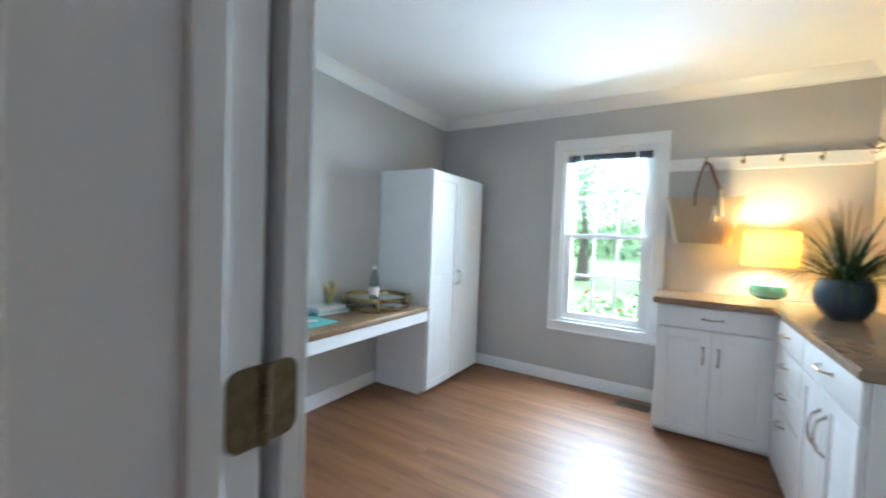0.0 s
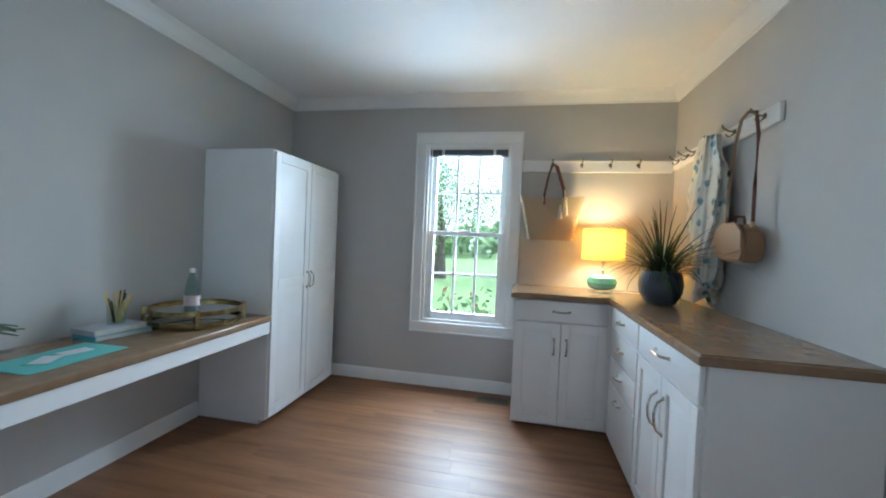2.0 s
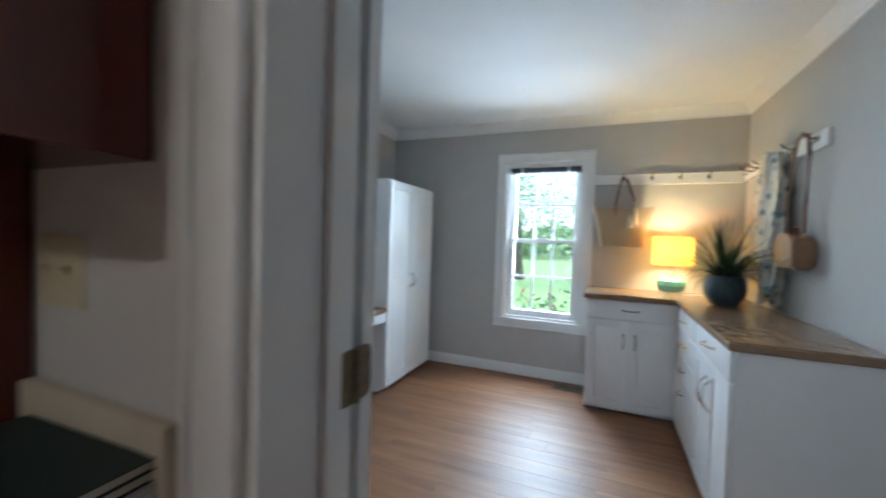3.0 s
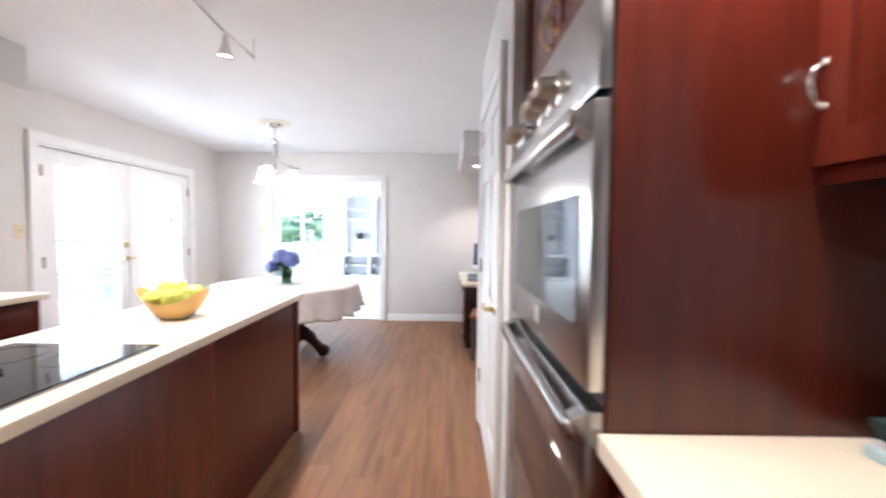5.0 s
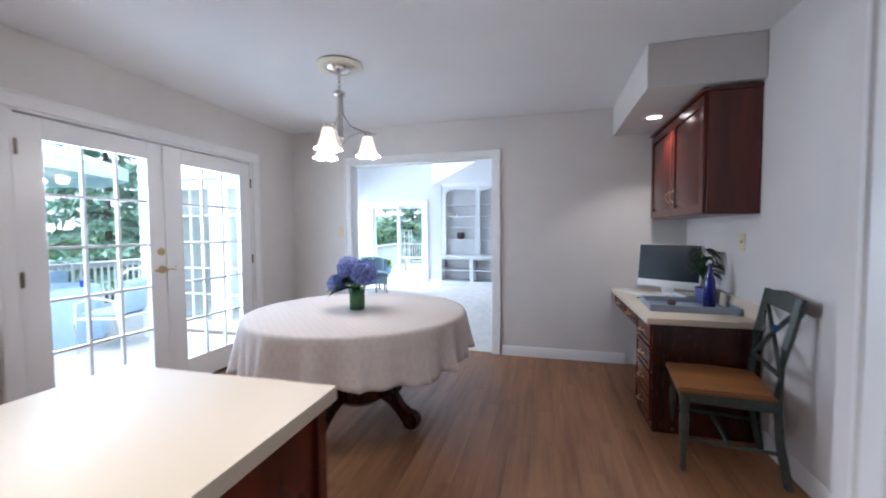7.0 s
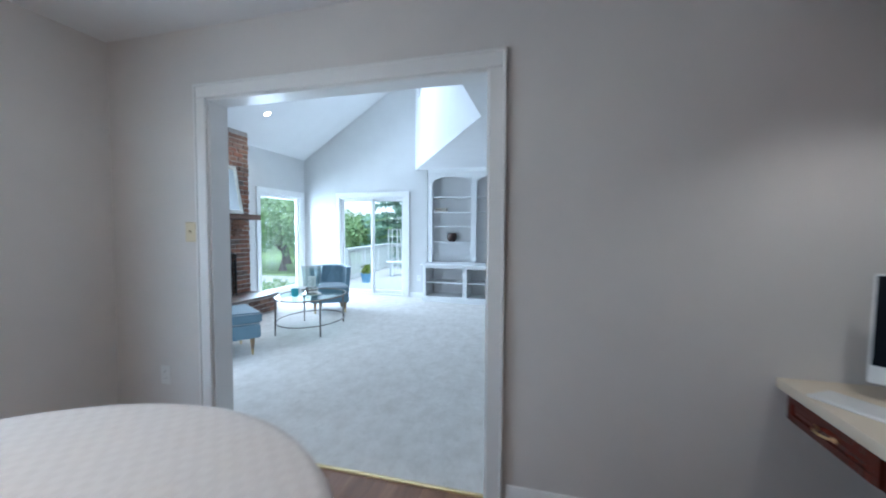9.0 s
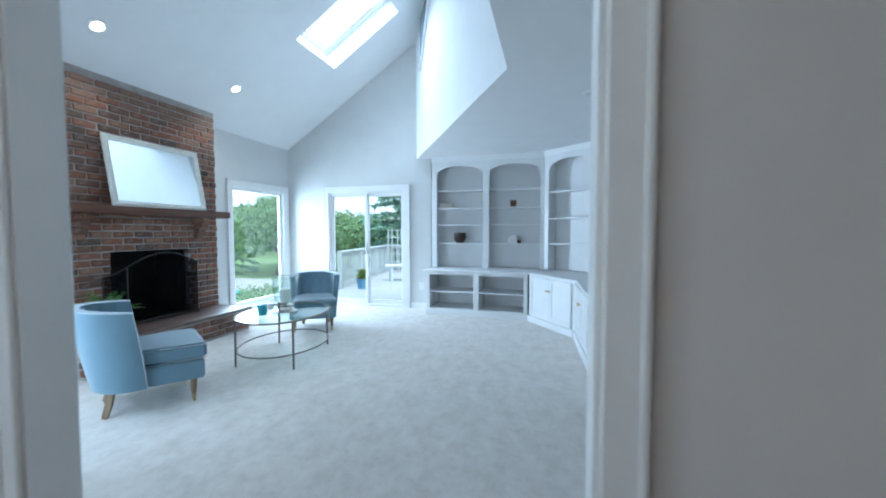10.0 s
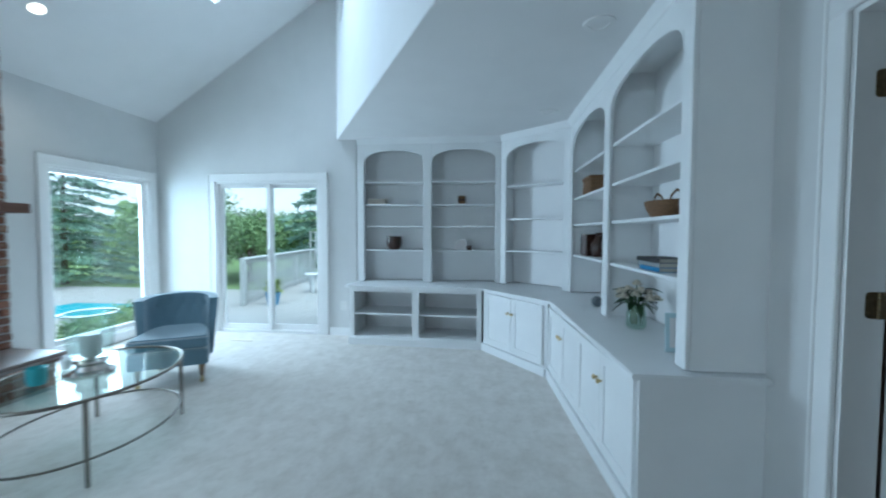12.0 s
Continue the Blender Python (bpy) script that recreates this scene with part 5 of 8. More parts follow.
SCREEN = plain("dark_blue_black_screen", (0.008, 0.011, 0.015), 0.22, vary=0.1, bump=0, spec=0.12)
mon = thing("desktop_computer", "white all-in-one computer with a dark screen", "computer", pose(0.375, 5.45, 0.7325, 0, 0, -39))
part("foot", box(B(), -0.10, 0.10, -0.07, 0.09, 0.0, 0.008, 0.003), WHITEPL, mon)
bm = B()
prism(bm, [(0.03, 0.006), (0.06, 0.006), (0.045, 0.25), (0.025, 0.25)], "x", -0.05, 0.05)
part("stand", bm, WHITEPL, mon)
hs = part("housing", box(B(), -0.255, 0.255, -0.004, 0.026, 0.0, 0.375, 0.006, 2), WHITEPL, mon, "", pose(0, 0, 0.055, -7))
part("screen", box(B(), -0.248, 0.248, -0.0055, -0.0035, 0.062, 0.368), SCREEN, hs)
kb = thing("keyboard", "thin white keyboard on the desk", "keyboard", pose(0.14, 5.43, 0.7325, 0, 0, -58))
part("tray", box(B(), -0.20, 0.20, -0.06, 0.06, 0.0, 0.010, 0.004), WHITEPL, kb)
key = mesh_of(box(B(), -0.0085, 0.0085, -0.0085, 0.0085, 0, 0.003, 0.001), "key", WHITEPL, 0)
for i in range(19):
    for j in range(5):
        k_ = new("key", key)
        k_.parent, k_.location = kb, (-0.182 + i * 0.0203, -0.043 + j * 0.0215, 0.010)
cb = thing("power_cord", "loose white power cord on the desk", "cable", pose(0.30, 5.2, 0.736))
part("cord", tube(B(), [(0.10, 0.18, 0.0), (0.02, 0.12, 0.0), (0.05, 0.02, 0.004), (0.14, 0.04, 0.0), (0.10, 0.12, 0.006), (0.0, 0.10, 0.0), (-0.06, 0.0, 0.0)], 0.003, 6), WHITEPL, cb)
part("loop", tube(B(), ring((0.07, 0.06, 0.009), 0.07, 0.04, 24), 0.003, 6, True), WHITEPL, cb)
note = solid("note_pad", box(B(), -0.05, 0.05, -0.07, 0.07, 0, 0.008, 0.001), plain("pale_green_paper", (0.62, 0.68, 0.52), 0.7, bump=0), "small pale green note pad", "note pad", m=pose(0.085, 5.12, 0.7325, 0, 0, -20))
pen = solid("pen", tube(B(), [(-0.065, 0, 0.004), (0.065, 0, 0.004)], 0.004, 8), BLACK, "black pen on the note pad", "pen", m=pose(0.13, 5.15, 0.7405, 0, 0, 30))
TRAY = plain("blue_grey_painted_tray", (0.30, 0.34, 0.42), 0.5, vary=0.06)
tr = thing("desk_tray", "blue-grey painted rectangular tray", "tray", pose(0.335, 4.83, 0.7325, 0, 0, -4))
part("tray_base", box(B(), -0.255, 0.255, -0.19, 0.19, 0.0, 0.008, 0.002), TRAY, tr)
for x0, x1, y0, y1 in ((-0.262, -0.255, -0.197, 0.197), (0.255, 0.262, -0.197, 0.197), (-0.255, 0.255, -0.197, -0.19), (-0.255, 0.255, 0.19, 0.197)):
    part("rim", box(B(), x0, x1, y0, y1, 0.0, 0.045, 0.002), TRAY, tr)
shell = solid("river_stone", lathe(B(), [(0, 0), (0.022, 0.004), (0.030, 0.018), (0.022, 0.034), (0, 0.040)], 14), plain("brown_stone", (0.10, 0.06, 0.05), 0.6, vary=0.3, scale=40), "round brown stone in the tray", "stone", m=pose(0.25, 4.86, 0.741))
COBALT = glass("cobalt_blue_glass", (0.06, 0.09, 0.45), True)
COB2 = plain("cobalt_blue_bottle_glass", (0.008, 0.012, 0.16), 0.08, vary=0.05, bump=0, spec=0.8)
bo = thing("blue_bottle", "slender cobalt blue glass bottle", "bottle", pose(0.475, 4.83, 0.741))
part("glass_body", lathe(B(), [(0, 0.0), (0.034, 0.0), (0.038, 0.01), (0.038, 0.15), (0.034, 0.19), (0.020, 0.235), (0.013, 0.265), (0.013, 0.30), (0.016, 0.305), (0.0, 0.305)], 24), COB2, bo)
part("stopper", lathe(B(), [(0.0, 0.305), (0.010, 0.305), (0.013, 0.318), (0.008, 0.335), (0, 0.336)], 16), CHROME, bo)
cr = solid("crystal_decanter", lathe(B(), [(0, 0), (0.035, 0), (0.038, 0.02), (0.034, 0.06), (0.014, 0.075), (0.014, 0.085), (0.022, 0.10), (0.012, 0.125), (0, 0.128)], 8), CLEAR, "small faceted crystal decanter in the tray", "decanter", m=pose(0.42, 4.78, 0.741))
POTB = plain("blue_white_glazed_pot", (0.12, 0.15, 0.34), 0.2, vary=0.5, scale=35)
pot = thing("desk_plant", "small leafy plant in a blue patterned pot", "plant", pose(0.515, 5.02, 0.735))
part("pot", lathe(B(), [(0, 0.0), (0.045, 0.0), (0.062, 0.06), (0.066, 0.12), (0.060, 0.12), (0.055, 0.10), (0, 0.10)], 24), POTB, pot)
rnd = random.Random(11)
part("stem", tube(B(), [(0, 0, 0.10), (0.005, 0, 0.20), (-0.01, 0.01, 0.36)], 0.006, 6, taper=0.003), STEM, pot)
for k in range(40):
    a = k * 137.5
    h = rnd.uniform(0.23, 0.41)
    part("leaf", leaf_blade(B(), pose(0.015 * math.cos(radians(a)), 0.015 * math.sin(radians(a)), h, 0, rnd.uniform(-25, 25), a), rnd.uniform(0.07, 0.115), rnd.uniform(0.045, 0.065), rnd.uniform(0.2, 0.7)), LEAF2, pot, "", None, 60)
book("book", "pale green book lying behind the tray", pose(0.40, 5.05, 0.7325, 0, 0, 10), 0.16, 0.20, 0.03, plain("sage_book_cover", (0.35, 0.48, 0.45), 0.5), "desk books")
book("book", "white book on the pale green one", pose(0.405, 5.06, 0.763, 0, 0, 14), 0.14, 0.18, 0.02, WHITEP, "desk books")

# cross-back chair; seat looks west, back to the wall
CHG = plain("worn_dark_green_paint", (0.045, 0.055, 0.045), 0.45, vary=0.35, scale=20, grain=60, bump=0.08)
SEATW = wood("honey_oak_seat", (0.20, 0.075, 0.02), (0.36, 0.155, 0.045), 0.32, "x", 1.2, 0.03)
chr_ = thing("dining_chair", "dark green cross-back chair with a honey oak seat", "chair", pose(0.32, 4.215, 0, 0, 0, -8))
bm = B()
prism(bm, [(-0.245, -0.235), (-0.235, -0.245), (0.20, -0.205), (0.205, 0.205), (-0.235, 0.245), (-0.245, 0.235)], "z", 0.432, 0.458)
bmesh.ops.bevel(bm, geom=[e for e in bm.edges if abs(e.verts[0].co.z - e.verts[1].co.z) < 0.001], offset=0.008, segments=2, affect="EDGES")
part("seat", bm, SEATW, chr_, "honey oak plank seat")
bm = B()
box(bm, -0.215, 0.185, -0.205, -0.185, 0.375, 0.431)
box(bm, -0.215, 0.185, 0.185, 0.205, 0.375, 0.431)
box(bm, -0.220, -0.200, -0.205, 0.205, 0.375, 0.431)
part("seat_rail", bm, CHG, chr_)
for y in (-0.205, 0.205):
    part("front_leg", lathe(B(), [(0, 0), (0.012, 0), (0.017, 0.03), (0.013, 0.06), (0.022, 0.20), (0.024, 0.30), (0.016, 0.33), (0.024, 0.345), (0.024, 0.431), (0, 0.431)], 16), CHG, chr_, "", pose(-0.205, y, 0))
    bm = B()
    pts = [(0.245, y * 0.95, 0.0), (0.205, y * 0.93, 0.22), (0.19, y * 0.93, 0.45), (0.215, y * 0.95, 0.70), (0.265, y, 0.945)]
    tube(bm, pts, 0.020, 4)
    part("back_post", bm, CHG, chr_)
    part("side_stretcher", tube(B(), [(-0.205, y, 0.17), (0.21, y * 0.93, 0.17)], 0.011, 8), CHG, chr_)
bm = B()
prism(bm, [(-0.235, 0.0), (0.235, 0.0), (0.225, 0.07), (0.0, 0.095), (-0.225, 0.07)], "x", -0.011, 0.011)
part("top_rail", bm, CHG, chr_, "", pose(0.252, 0, 0.865, 0, 11, 0))
part("cross_stretcher", tube(B(), [(0.0, -0.195, 0.17), (0.0, 0.195, 0.17)], 0.010, 8), CHG, chr_)
part("lower_back_rail", tube(B(), [(0.197, -0.185, 0.56), (0.203, 0.185, 0.56)], 0.013, 6), CHG, chr_)
for s in (1, -1):
    part("cross_splat", tube(B(), [(0.200, -0.185 * s, 0.57), (0.219 + 0.008 * s, 0, 0.72), (0.252, 0.19 * s, 0.88)], 0.012, 6), CHG, chr_)
part("blue_tag", box(B(), -0.012, 0.012, -0.002, 0.002, -0.015, 0.015), plain("blue_tape", (0.03, 0.12, 0.55), 0.5, bump=0), chr_, "small blue tape mark", pose(0.215, -0.07, 0.775))

# ---- mudroom things ----
# woven tote on the first hook
m_, t_, p_ = shader("woven_straw", (0.42, 0.30, 0.16), 0.8)
v_ = coords(t_, (1, 1, 1))
w1 = node(t_, "ShaderNodeTexWave", Scale=52.0, Distortion=2.5)
w2 = node(t_, "ShaderNodeTexWave", Scale=52.0, Distortion=2.5)
w1.bands_direction, w2.bands_direction = "Y", "Z"
t_.links.new(v_, w1.inputs["Vector"])
t_.links.new(v_, w2.inputs["Vector"])
mx = blend(t_, w1.outputs[0], w2.outputs[0], 0.5, "DIFFERENCE")
t_.links.new(blend(t_, (0.32, 0.24, 0.15), (0.60, 0.49, 0.33), mx), p_.inputs["Base Color"])
relief(t_, p_, mx, 0.6, 0.006)
STRAW = m_
LEATHER = plain("brown_leather", (0.13, 0.045, 0.022), 0.45, vary=0.15, scale=30, grain=200, bump=0.08)
TAN = plain("tan_leather", (0.28, 0.16, 0.08), 0.42, vary=0.10, scale=20, grain=220, bump=0.06)
tote = thing("straw_tote", "woven straw tote bag hanging by leather handles", "bag", pose(4.065, -0.19, 1.28, 0, 0, 0))
bm = B()
rings = []
for z, hw, hd in ((0.0, 0.165, 0.045), (0.02, 0.172, 0.055), (0.18, 0.205, 0.060), (0.345, 0.245, 0.035), (0.345, 0.238, 0.028), (0.03, 0.165, 0.045)):
    rr = []
    for k in range(32):
        a = 2 * math.pi * k / 32
        cx, cy = math.cos(a), math.sin(a)
        e = 0.45
        sag = -0.02 * (1 - abs(cx)) * (z / 0.345) if z > 0.1 else 0
        rr.append(bm.verts.new((hd * math.copysign(abs(cy) ** e, cy), hw * math.copysign(abs(cx) ** e, cx), z + sag)))
    rings.append(rr)
for a, b in zip(rings, rings[1:]):
    for k in range(32):
        bm.faces.new((a[k], a[(k + 1) % 32], b[(k + 1) % 32], b[k]))
bm.faces.new(rings[0][::-1])
bm.faces.new(rings[-1])
part("bag_body", bm, STRAW, tote)
for x in (-0.042, 0.030):
    bm = B()
    tube(bm, [(x - 0.012, 0.055, 0.27), (x - 0.01, 0.055, 0.36), (x + 0.0, 0.03, 0.50), (0.02, 0.0, 0.60), (x, -0.03, 0.56), (x, -0.085, 0.40), (x - 0.012, -0.105, 0.27)], 0.009, 6)
    part("handle", bm, LEATHER, tote, "brown leather strap handle")
bm = B()
tube(bm, [(-0.055, -0.09, 0.38), (-0.065, -0.095, 0.32)], 0.006, 6)
lathe(bm, [(0.0, 0.0), (0.022, 0.0), (0.012, 0.10), (0.008, 0.115), (0.014, 0.13), (0.0, 0.14)], 14, (-0.068, -0.098, 0.19))
lathe(bm, [(0.0, 0.0), (0.020, 0.0), (0.011, 0.08), (0.007, 0.09), (0.012, 0.10), (0.0, 0.11)], 14, (-0.070, -0.06, 0.16))
part("tassel", bm, plain("cream_cotton_tassel", (0.68, 0.60, 0.46), 0.9, vary=0.1, grain=300, bump=0.2), tote, "cream cotton tassel")

# table lamp
SHADEM = plain("yellow_linen_shade", (0.74, 0.55, 0.22), 0.8, vary=0.03, grain=300, bump=0.1)
pp = SHADEM.node_tree.nodes["Principled BSDF"]
tn = SHADEM.node_tree.nodes.new("ShaderNodeBsdfTranslucent")
tn.inputs[0].default_value = (0.94, 0.70, 0.29, 1)
ms = SHADEM.node_tree.nodes.new("ShaderNodeMixShader")
ms.inputs[0].default_value = 0.55
SHADEM.node_tree.links.new(pp.outputs[0], ms.inputs[1])
SHADEM.node_tree.links.new(tn.outputs[0], ms.inputs[2])
SHADEM.node_tree.links.new(ms.outputs[0], SHADEM.node_tree.nodes["Material Output"].inputs[0])
TURQ = plain("turquoise_glass", (0.20, 0.66, 0.60), 0.10, vary=0.05, bump=0, spec=0.8)
tl = thing("table_lamp", "lit table lamp with turquoise glass base and yellow shade", "lamp", pose(3.93, -0.56, 0.917) @ Matrix.Scale(1.0, 4))
for a in (30, 150, 270):
    part("foot", lathe(B(), [(0, 0), (0.011, 0), (0.013, 0.012), (0.008, 0.024), (0, 0.026)], 12, (0.06 * math.cos(radians(a)), 0.06 * math.sin(radians(a)), 0)), CLEAR, tl)
part("base", lathe(B(), [(0, 0.022), (0.06, 0.022), (0.09, 0.038), (0.102, 0.072), (0.09, 0.108), (0.055, 0.128), (0, 0.130)], 40), TURQ, tl, "round turquoise glass base")
part("stem", lathe(B(), [(0.014, 0.13), (0.014, 0.16), (0.007, 0.165), (0.007, 0.30), (0, 0.30)], 14), CHROME, tl)
bm = B()
out = [(0.146, 0.235), (0.142, 0.455)]
lathe(bm, out + [(0.1415, 0.455), (0.1455, 0.235), (0.146, 0.235)], 48)
part("shade", bm, SHADEM, tl, "yellow linen drum shade")
part("bulb", lathe(B(), [(0, 0.29), (0.012, 0.30), (0.028, 0.34), (0.022, 0.37), (0, 0.38)], 16), glow("lamp_bulb_glow", (1.0, 0.72, 0.36), 12.0), tl)
part("cord", tube(B(), [(0.02, -0.09, 0.004), (0.08, -0.18, 0.003), (0.06, -0.30, 0.003), (0.16, -0.40, 0.003), (0.21, -0.45, 0.003)], 0.003, 6), WHITEPL, tl)
lamp("table_lamp_light", "POINT", pose(3.93, -0.56, 1.262), 9.5, (1.0, 0.70, 0.33), r=0.05)

# potted grass
m_, t_, p_ = shader("dimpled_slate_blue_glaze", (0.035, 0.055, 0.075), 0.35)
vo = node(t_, "ShaderNodeTexVoronoi", Scale=85.0, Randomness=0.1)
t_.links.new(coords(t_), vo.inputs["Vector"])
t_.links.new(blend(t_, (0.02, 0.032, 0.048), (0.06, 0.085, 0.11), vo.outputs[0]), p_.inputs["Base Color"])
relief(t_, p_, vo.outputs[0], 0.8, 0.004)
POT = m_
pl = thing("potted_grass", "spiky grass plant in a dimpled slate-blue pot", "plant", pose(3.48, -0.80, 0.917))
part("pot", lathe(B(), [(0, 0), (0.065, 0), (0.085, 0.015), (0.115, 0.07), (0.122, 0.12), (0.114, 0.175), (0.103, 0.20), (0.095, 0.20), (0.10, 0.17), (0, 0.165)], 40), POT, pl)
part("soil", lathe(B(), [(0, 0.185), (0.06, 0.183), (0.098, 0.175)], 24), plain("dark_potting_soil", (0.03, 0.02, 0.012), 0.95, vary=0.3, grain=90, bump=0.5), pl)
rnd = random.Random(21)
for k in range(190):
    a = rnd.uniform(0, 2 * math.pi)
    lean = abs(rnd.gauss(0, 0.75)) + 0.42 + 0.45 * max(0.0, -math.sin(a))
    l = rnd.uniform(0.28, 0.50)
    if k % 7 == 0:
        lean, l = rnd.uniform(1.35, 1.8), rnd.uniform(0.45, 0.60)
    r0 = rnd.uniform(0, 0.05)
    bm = B()
    rows = []
    w0 = rnd.uniform(0.0025, 0.0060) if k % 7 else 0.002
    nseg = 6
    d = Vector((math.cos(a), math.sin(a), 0))
    s_ = Vector((-math.sin(a), math.cos(a), 0))
    p0 = Vector((r0 * math.cos(a), r0 * math.sin(a), 0.175))
    ang = math.pi / 2 - lean * 0.55
    pos = p0.copy()
    for i in range(nseg + 1):
        w = w0 * (1 - (i / nseg) ** 2) + 0.0006
        rows.append((bm.verts.new(pos - s_ * w), bm.verts.new(pos + Vector((0, 0, -w * 0.5))), bm.verts.new(pos + s_ * w)))
        pos = pos + (d * math.cos(ang) + Vector((0, 0, 1)) * math.sin(ang)) * (l / nseg)
        ang -= lean * rnd.uniform(0.10, 0.22)
    for p_0, q_0 in zip(rows, rows[1:]):
        bm.faces.new((p_0[0], p_0[1], q_0[1], q_0[0]))
        bm.faces.new((p_0[1], p_0[2], q_0[2], q_0[1]))
    part("blade", bm, LEAF2, pl, "", None, 60)

# scarf and handbag
m_, t_, p_ = shader("floral_white_scarf", (0.7, 0.68, 0.64), 0.85)
v_ = coords(t_)
vo = node(t_, "ShaderNodeTexVoronoi", Scale=15.0)
t_.links.new(v_, vo.inputs["Vector"])
nz = noisy(t_, v_, 45.0)
md = t_.nodes.new("ShaderNodeMath")
md.operation = "MULTIPLY_ADD"
md.inputs[1].default_value, md.inputs[2].default_value = 0.5, 0.0
t_.links.new(nz, md.inputs[0])
ad = t_.nodes.new("ShaderNodeMath")
ad.operation = "ADD"
t_.links.new(vo.outputs[0], ad.inputs[0])
t_.links.new(md.outputs[0], ad.inputs[1])
t_.links.new(blend(t_, (0.16, 0.30, 0.36), (0.68, 0.67, 0.60), ramp(t_, ad.outputs[0], (0.46, 0), (0.62, 1))), p_.inputs["Base Color"])
SCARF = m_
sc_ = B()
rows = []
for i in range(60):
    s = i / 59
    z = 1.90 - 0.86 * s
    half = 0.07 + 0.10 * math.sin(min(1.0, s * 2.4) * math.pi / 2) * (1 - 1.1 * max(0, s - 0.55) / 0.45)
    xc = 3.45 - 0.03 * s + 0.025 * math.sin(5 * s) + 0.008 * math.sin(19 * s)
    row = []
    for k in range(88):
        a = 2 * math.pi * k / 88
        fold = 1 + 0.20 * math.sin(7 * a + 6 * s) + 0.14 * math.sin(13 * a + 15 * s) + 0.08 * math.sin(5 * a + 34 * s)
        zz = z - (0.10 * max(0, math.sin(a * 1.5)) * s)
        row.append(sc_.verts.new((xc + half * math.cos(a) * fold, -1.008 + (0.032 + 0.018 * s) * math.sin(a) * fold, zz)))
    rows.append(row)
for a, b in zip(rows, rows[1:]):
    for k in range(88):
        sc_.faces.new((a[k], a[(k + 1) % 88], b[(k + 1) % 88], b[k]))
sc_.faces.new(rows[0][::-1])
sc_.faces.new(rows[-1])
solid("scarf", sc_, SCARF, "white scarf with blue flowers hanging in folds", "scarf", smooth=60)
hb_ = thing("handbag", "tan leather saddle handbag on a long strap", "bag", pose(3.12, -1.03, 1.20) @ Matrix.Diagonal((0.84, 1, 1, 1)))
bm = B()
prism(bm, [(-0.155, 0.03), (-0.13, 0.0), (0.10, 0.0), (0.15, 0.03), (0.165, 0.09), (0.14, 0.15), (0.06, 0.185), (-0.08, 0.185), (-0.14, 0.15), (-0.165, 0.09)], "y", -0.04, 0.055)
bmesh.ops.bevel(bm, geom=bm.edges[:], offset=0.014, segments=3, affect="EDGES")
part("bag_body", bm, TAN, hb_)
bm = B()
prism(bm, [(-0.15, 0.06), (0.0, 0.035), (0.15, 0.06), (0.150, 0.14), (0.06, 0.19), (-0.08, 0.19), (-0.142, 0.15)], "y", 0.056, 0.062)
part("flap", bm, plain("pale_tan_leather", (0.38, 0.245, 0.135), 0.45, vary=0.1, grain=220, bump=0.06), hb_)
part("top_handle", tube(B(), [(-0.06, 0.01, 0.18), (-0.05, 0.012, 0.22), (0.03, 0.012, 0.225), (0.05, 0.01, 0.18)], 0.007, 8), LEATHER, hb_)
for x, x2 in ((-0.135, -0.11), (0.135, 0.09)):
    part("strap", tube(B(), [(x, 0.01, 0.165), (x * 1.02, 0.012, 0.35), (x2 * 1.15, 0.005, 0.60), (x2 * 0.75, 0.0, 0.715), (0, 0.0, 0.735)], 0.0085, 6), LEATHER if x < 0 else TAN, hb_)
    part("buckle", lathe(B(), [(0, -0.014), (0.010, -0.012), (0.010, 0.012), (0, 0.014)], 10, (x, 0.012, 0.18)), BRASS, hb_)
part("strap_buckle", box(B(), 0.118, 0.142, 0.004, 0.022, 0.44, 0.47, 0.003), BLACK, hb_)

# things on the mudroom desk
GOLD = plain("polished_brass_tray", (0.42, 0.34, 0.16), 0.18, 1.0, vary=0.12, scale=40, bump=0.02)
MIRROR = plain("silvered_mirror_glass", (0.85, 0.87, 0.88), 0.01, 1.0, vary=0.0, bump=0)
ty = thing("round_brass_tray", "two-tier round brass and mirror tray", "tray", pose(2.86, 1.835, 0.717))
for z in (0.012, 0.072):
    part("mirror_tier", lathe(B(), [(0, z), (0.225, z), (0.225, z + 0.006), (0, z + 0.006)], 48), MIRROR, ty)
    bm = B()
    lathe(bm, [(0.226, z - 0.004), (0.232, z - 0.004), (0.234, z + 0.022), (0.228, z + 0.022), (0.226, z - 0.004)], 48)
    part("gallery_rim", bm, GOLD, ty)
for a in (45, 135, 225, 315):
    part("post", box(B(), -0.010, 0.010, -0.010, 0.010, 0.0, 0.105, 0.003), GOLD, ty, "", pose(0.240 * math.cos(radians(a)), 0.240 * math.sin(radians(a)), 0, 0, 0, a))
bt = thing("water_bottle", "clear glass water bottle with a pink label", "bottle", pose(2.79, 1.80, 0.7955))
part("glass_body", lathe(B(), [(0, 0), (0.034, 0), (0.037, 0.008), (0.037, 0.11), (0.030, 0.155), (0.016, 0.19), (0.013, 0.215), (0, 0.216)], 24), glass("pale_green_bottle_glass", (0.72, 0.82, 0.78)), bt)
part("cap", lathe(B(), [(0.014, 0.21), (0.014, 0.232), (0, 0.234)], 16), WHITEPL, bt)
bm = B()
lathe(bm, [(0.0375, 0.03), (0.0375, 0.085)], 24)
part("label", bm, plain("pale_pink_paper_label", (0.62, 0.50, 0.50), 0.6, vary=0.2, scale=60, bump=0), bt)
m0 = pose(2.36, 1.885, 0.717, 0, 0, -8)
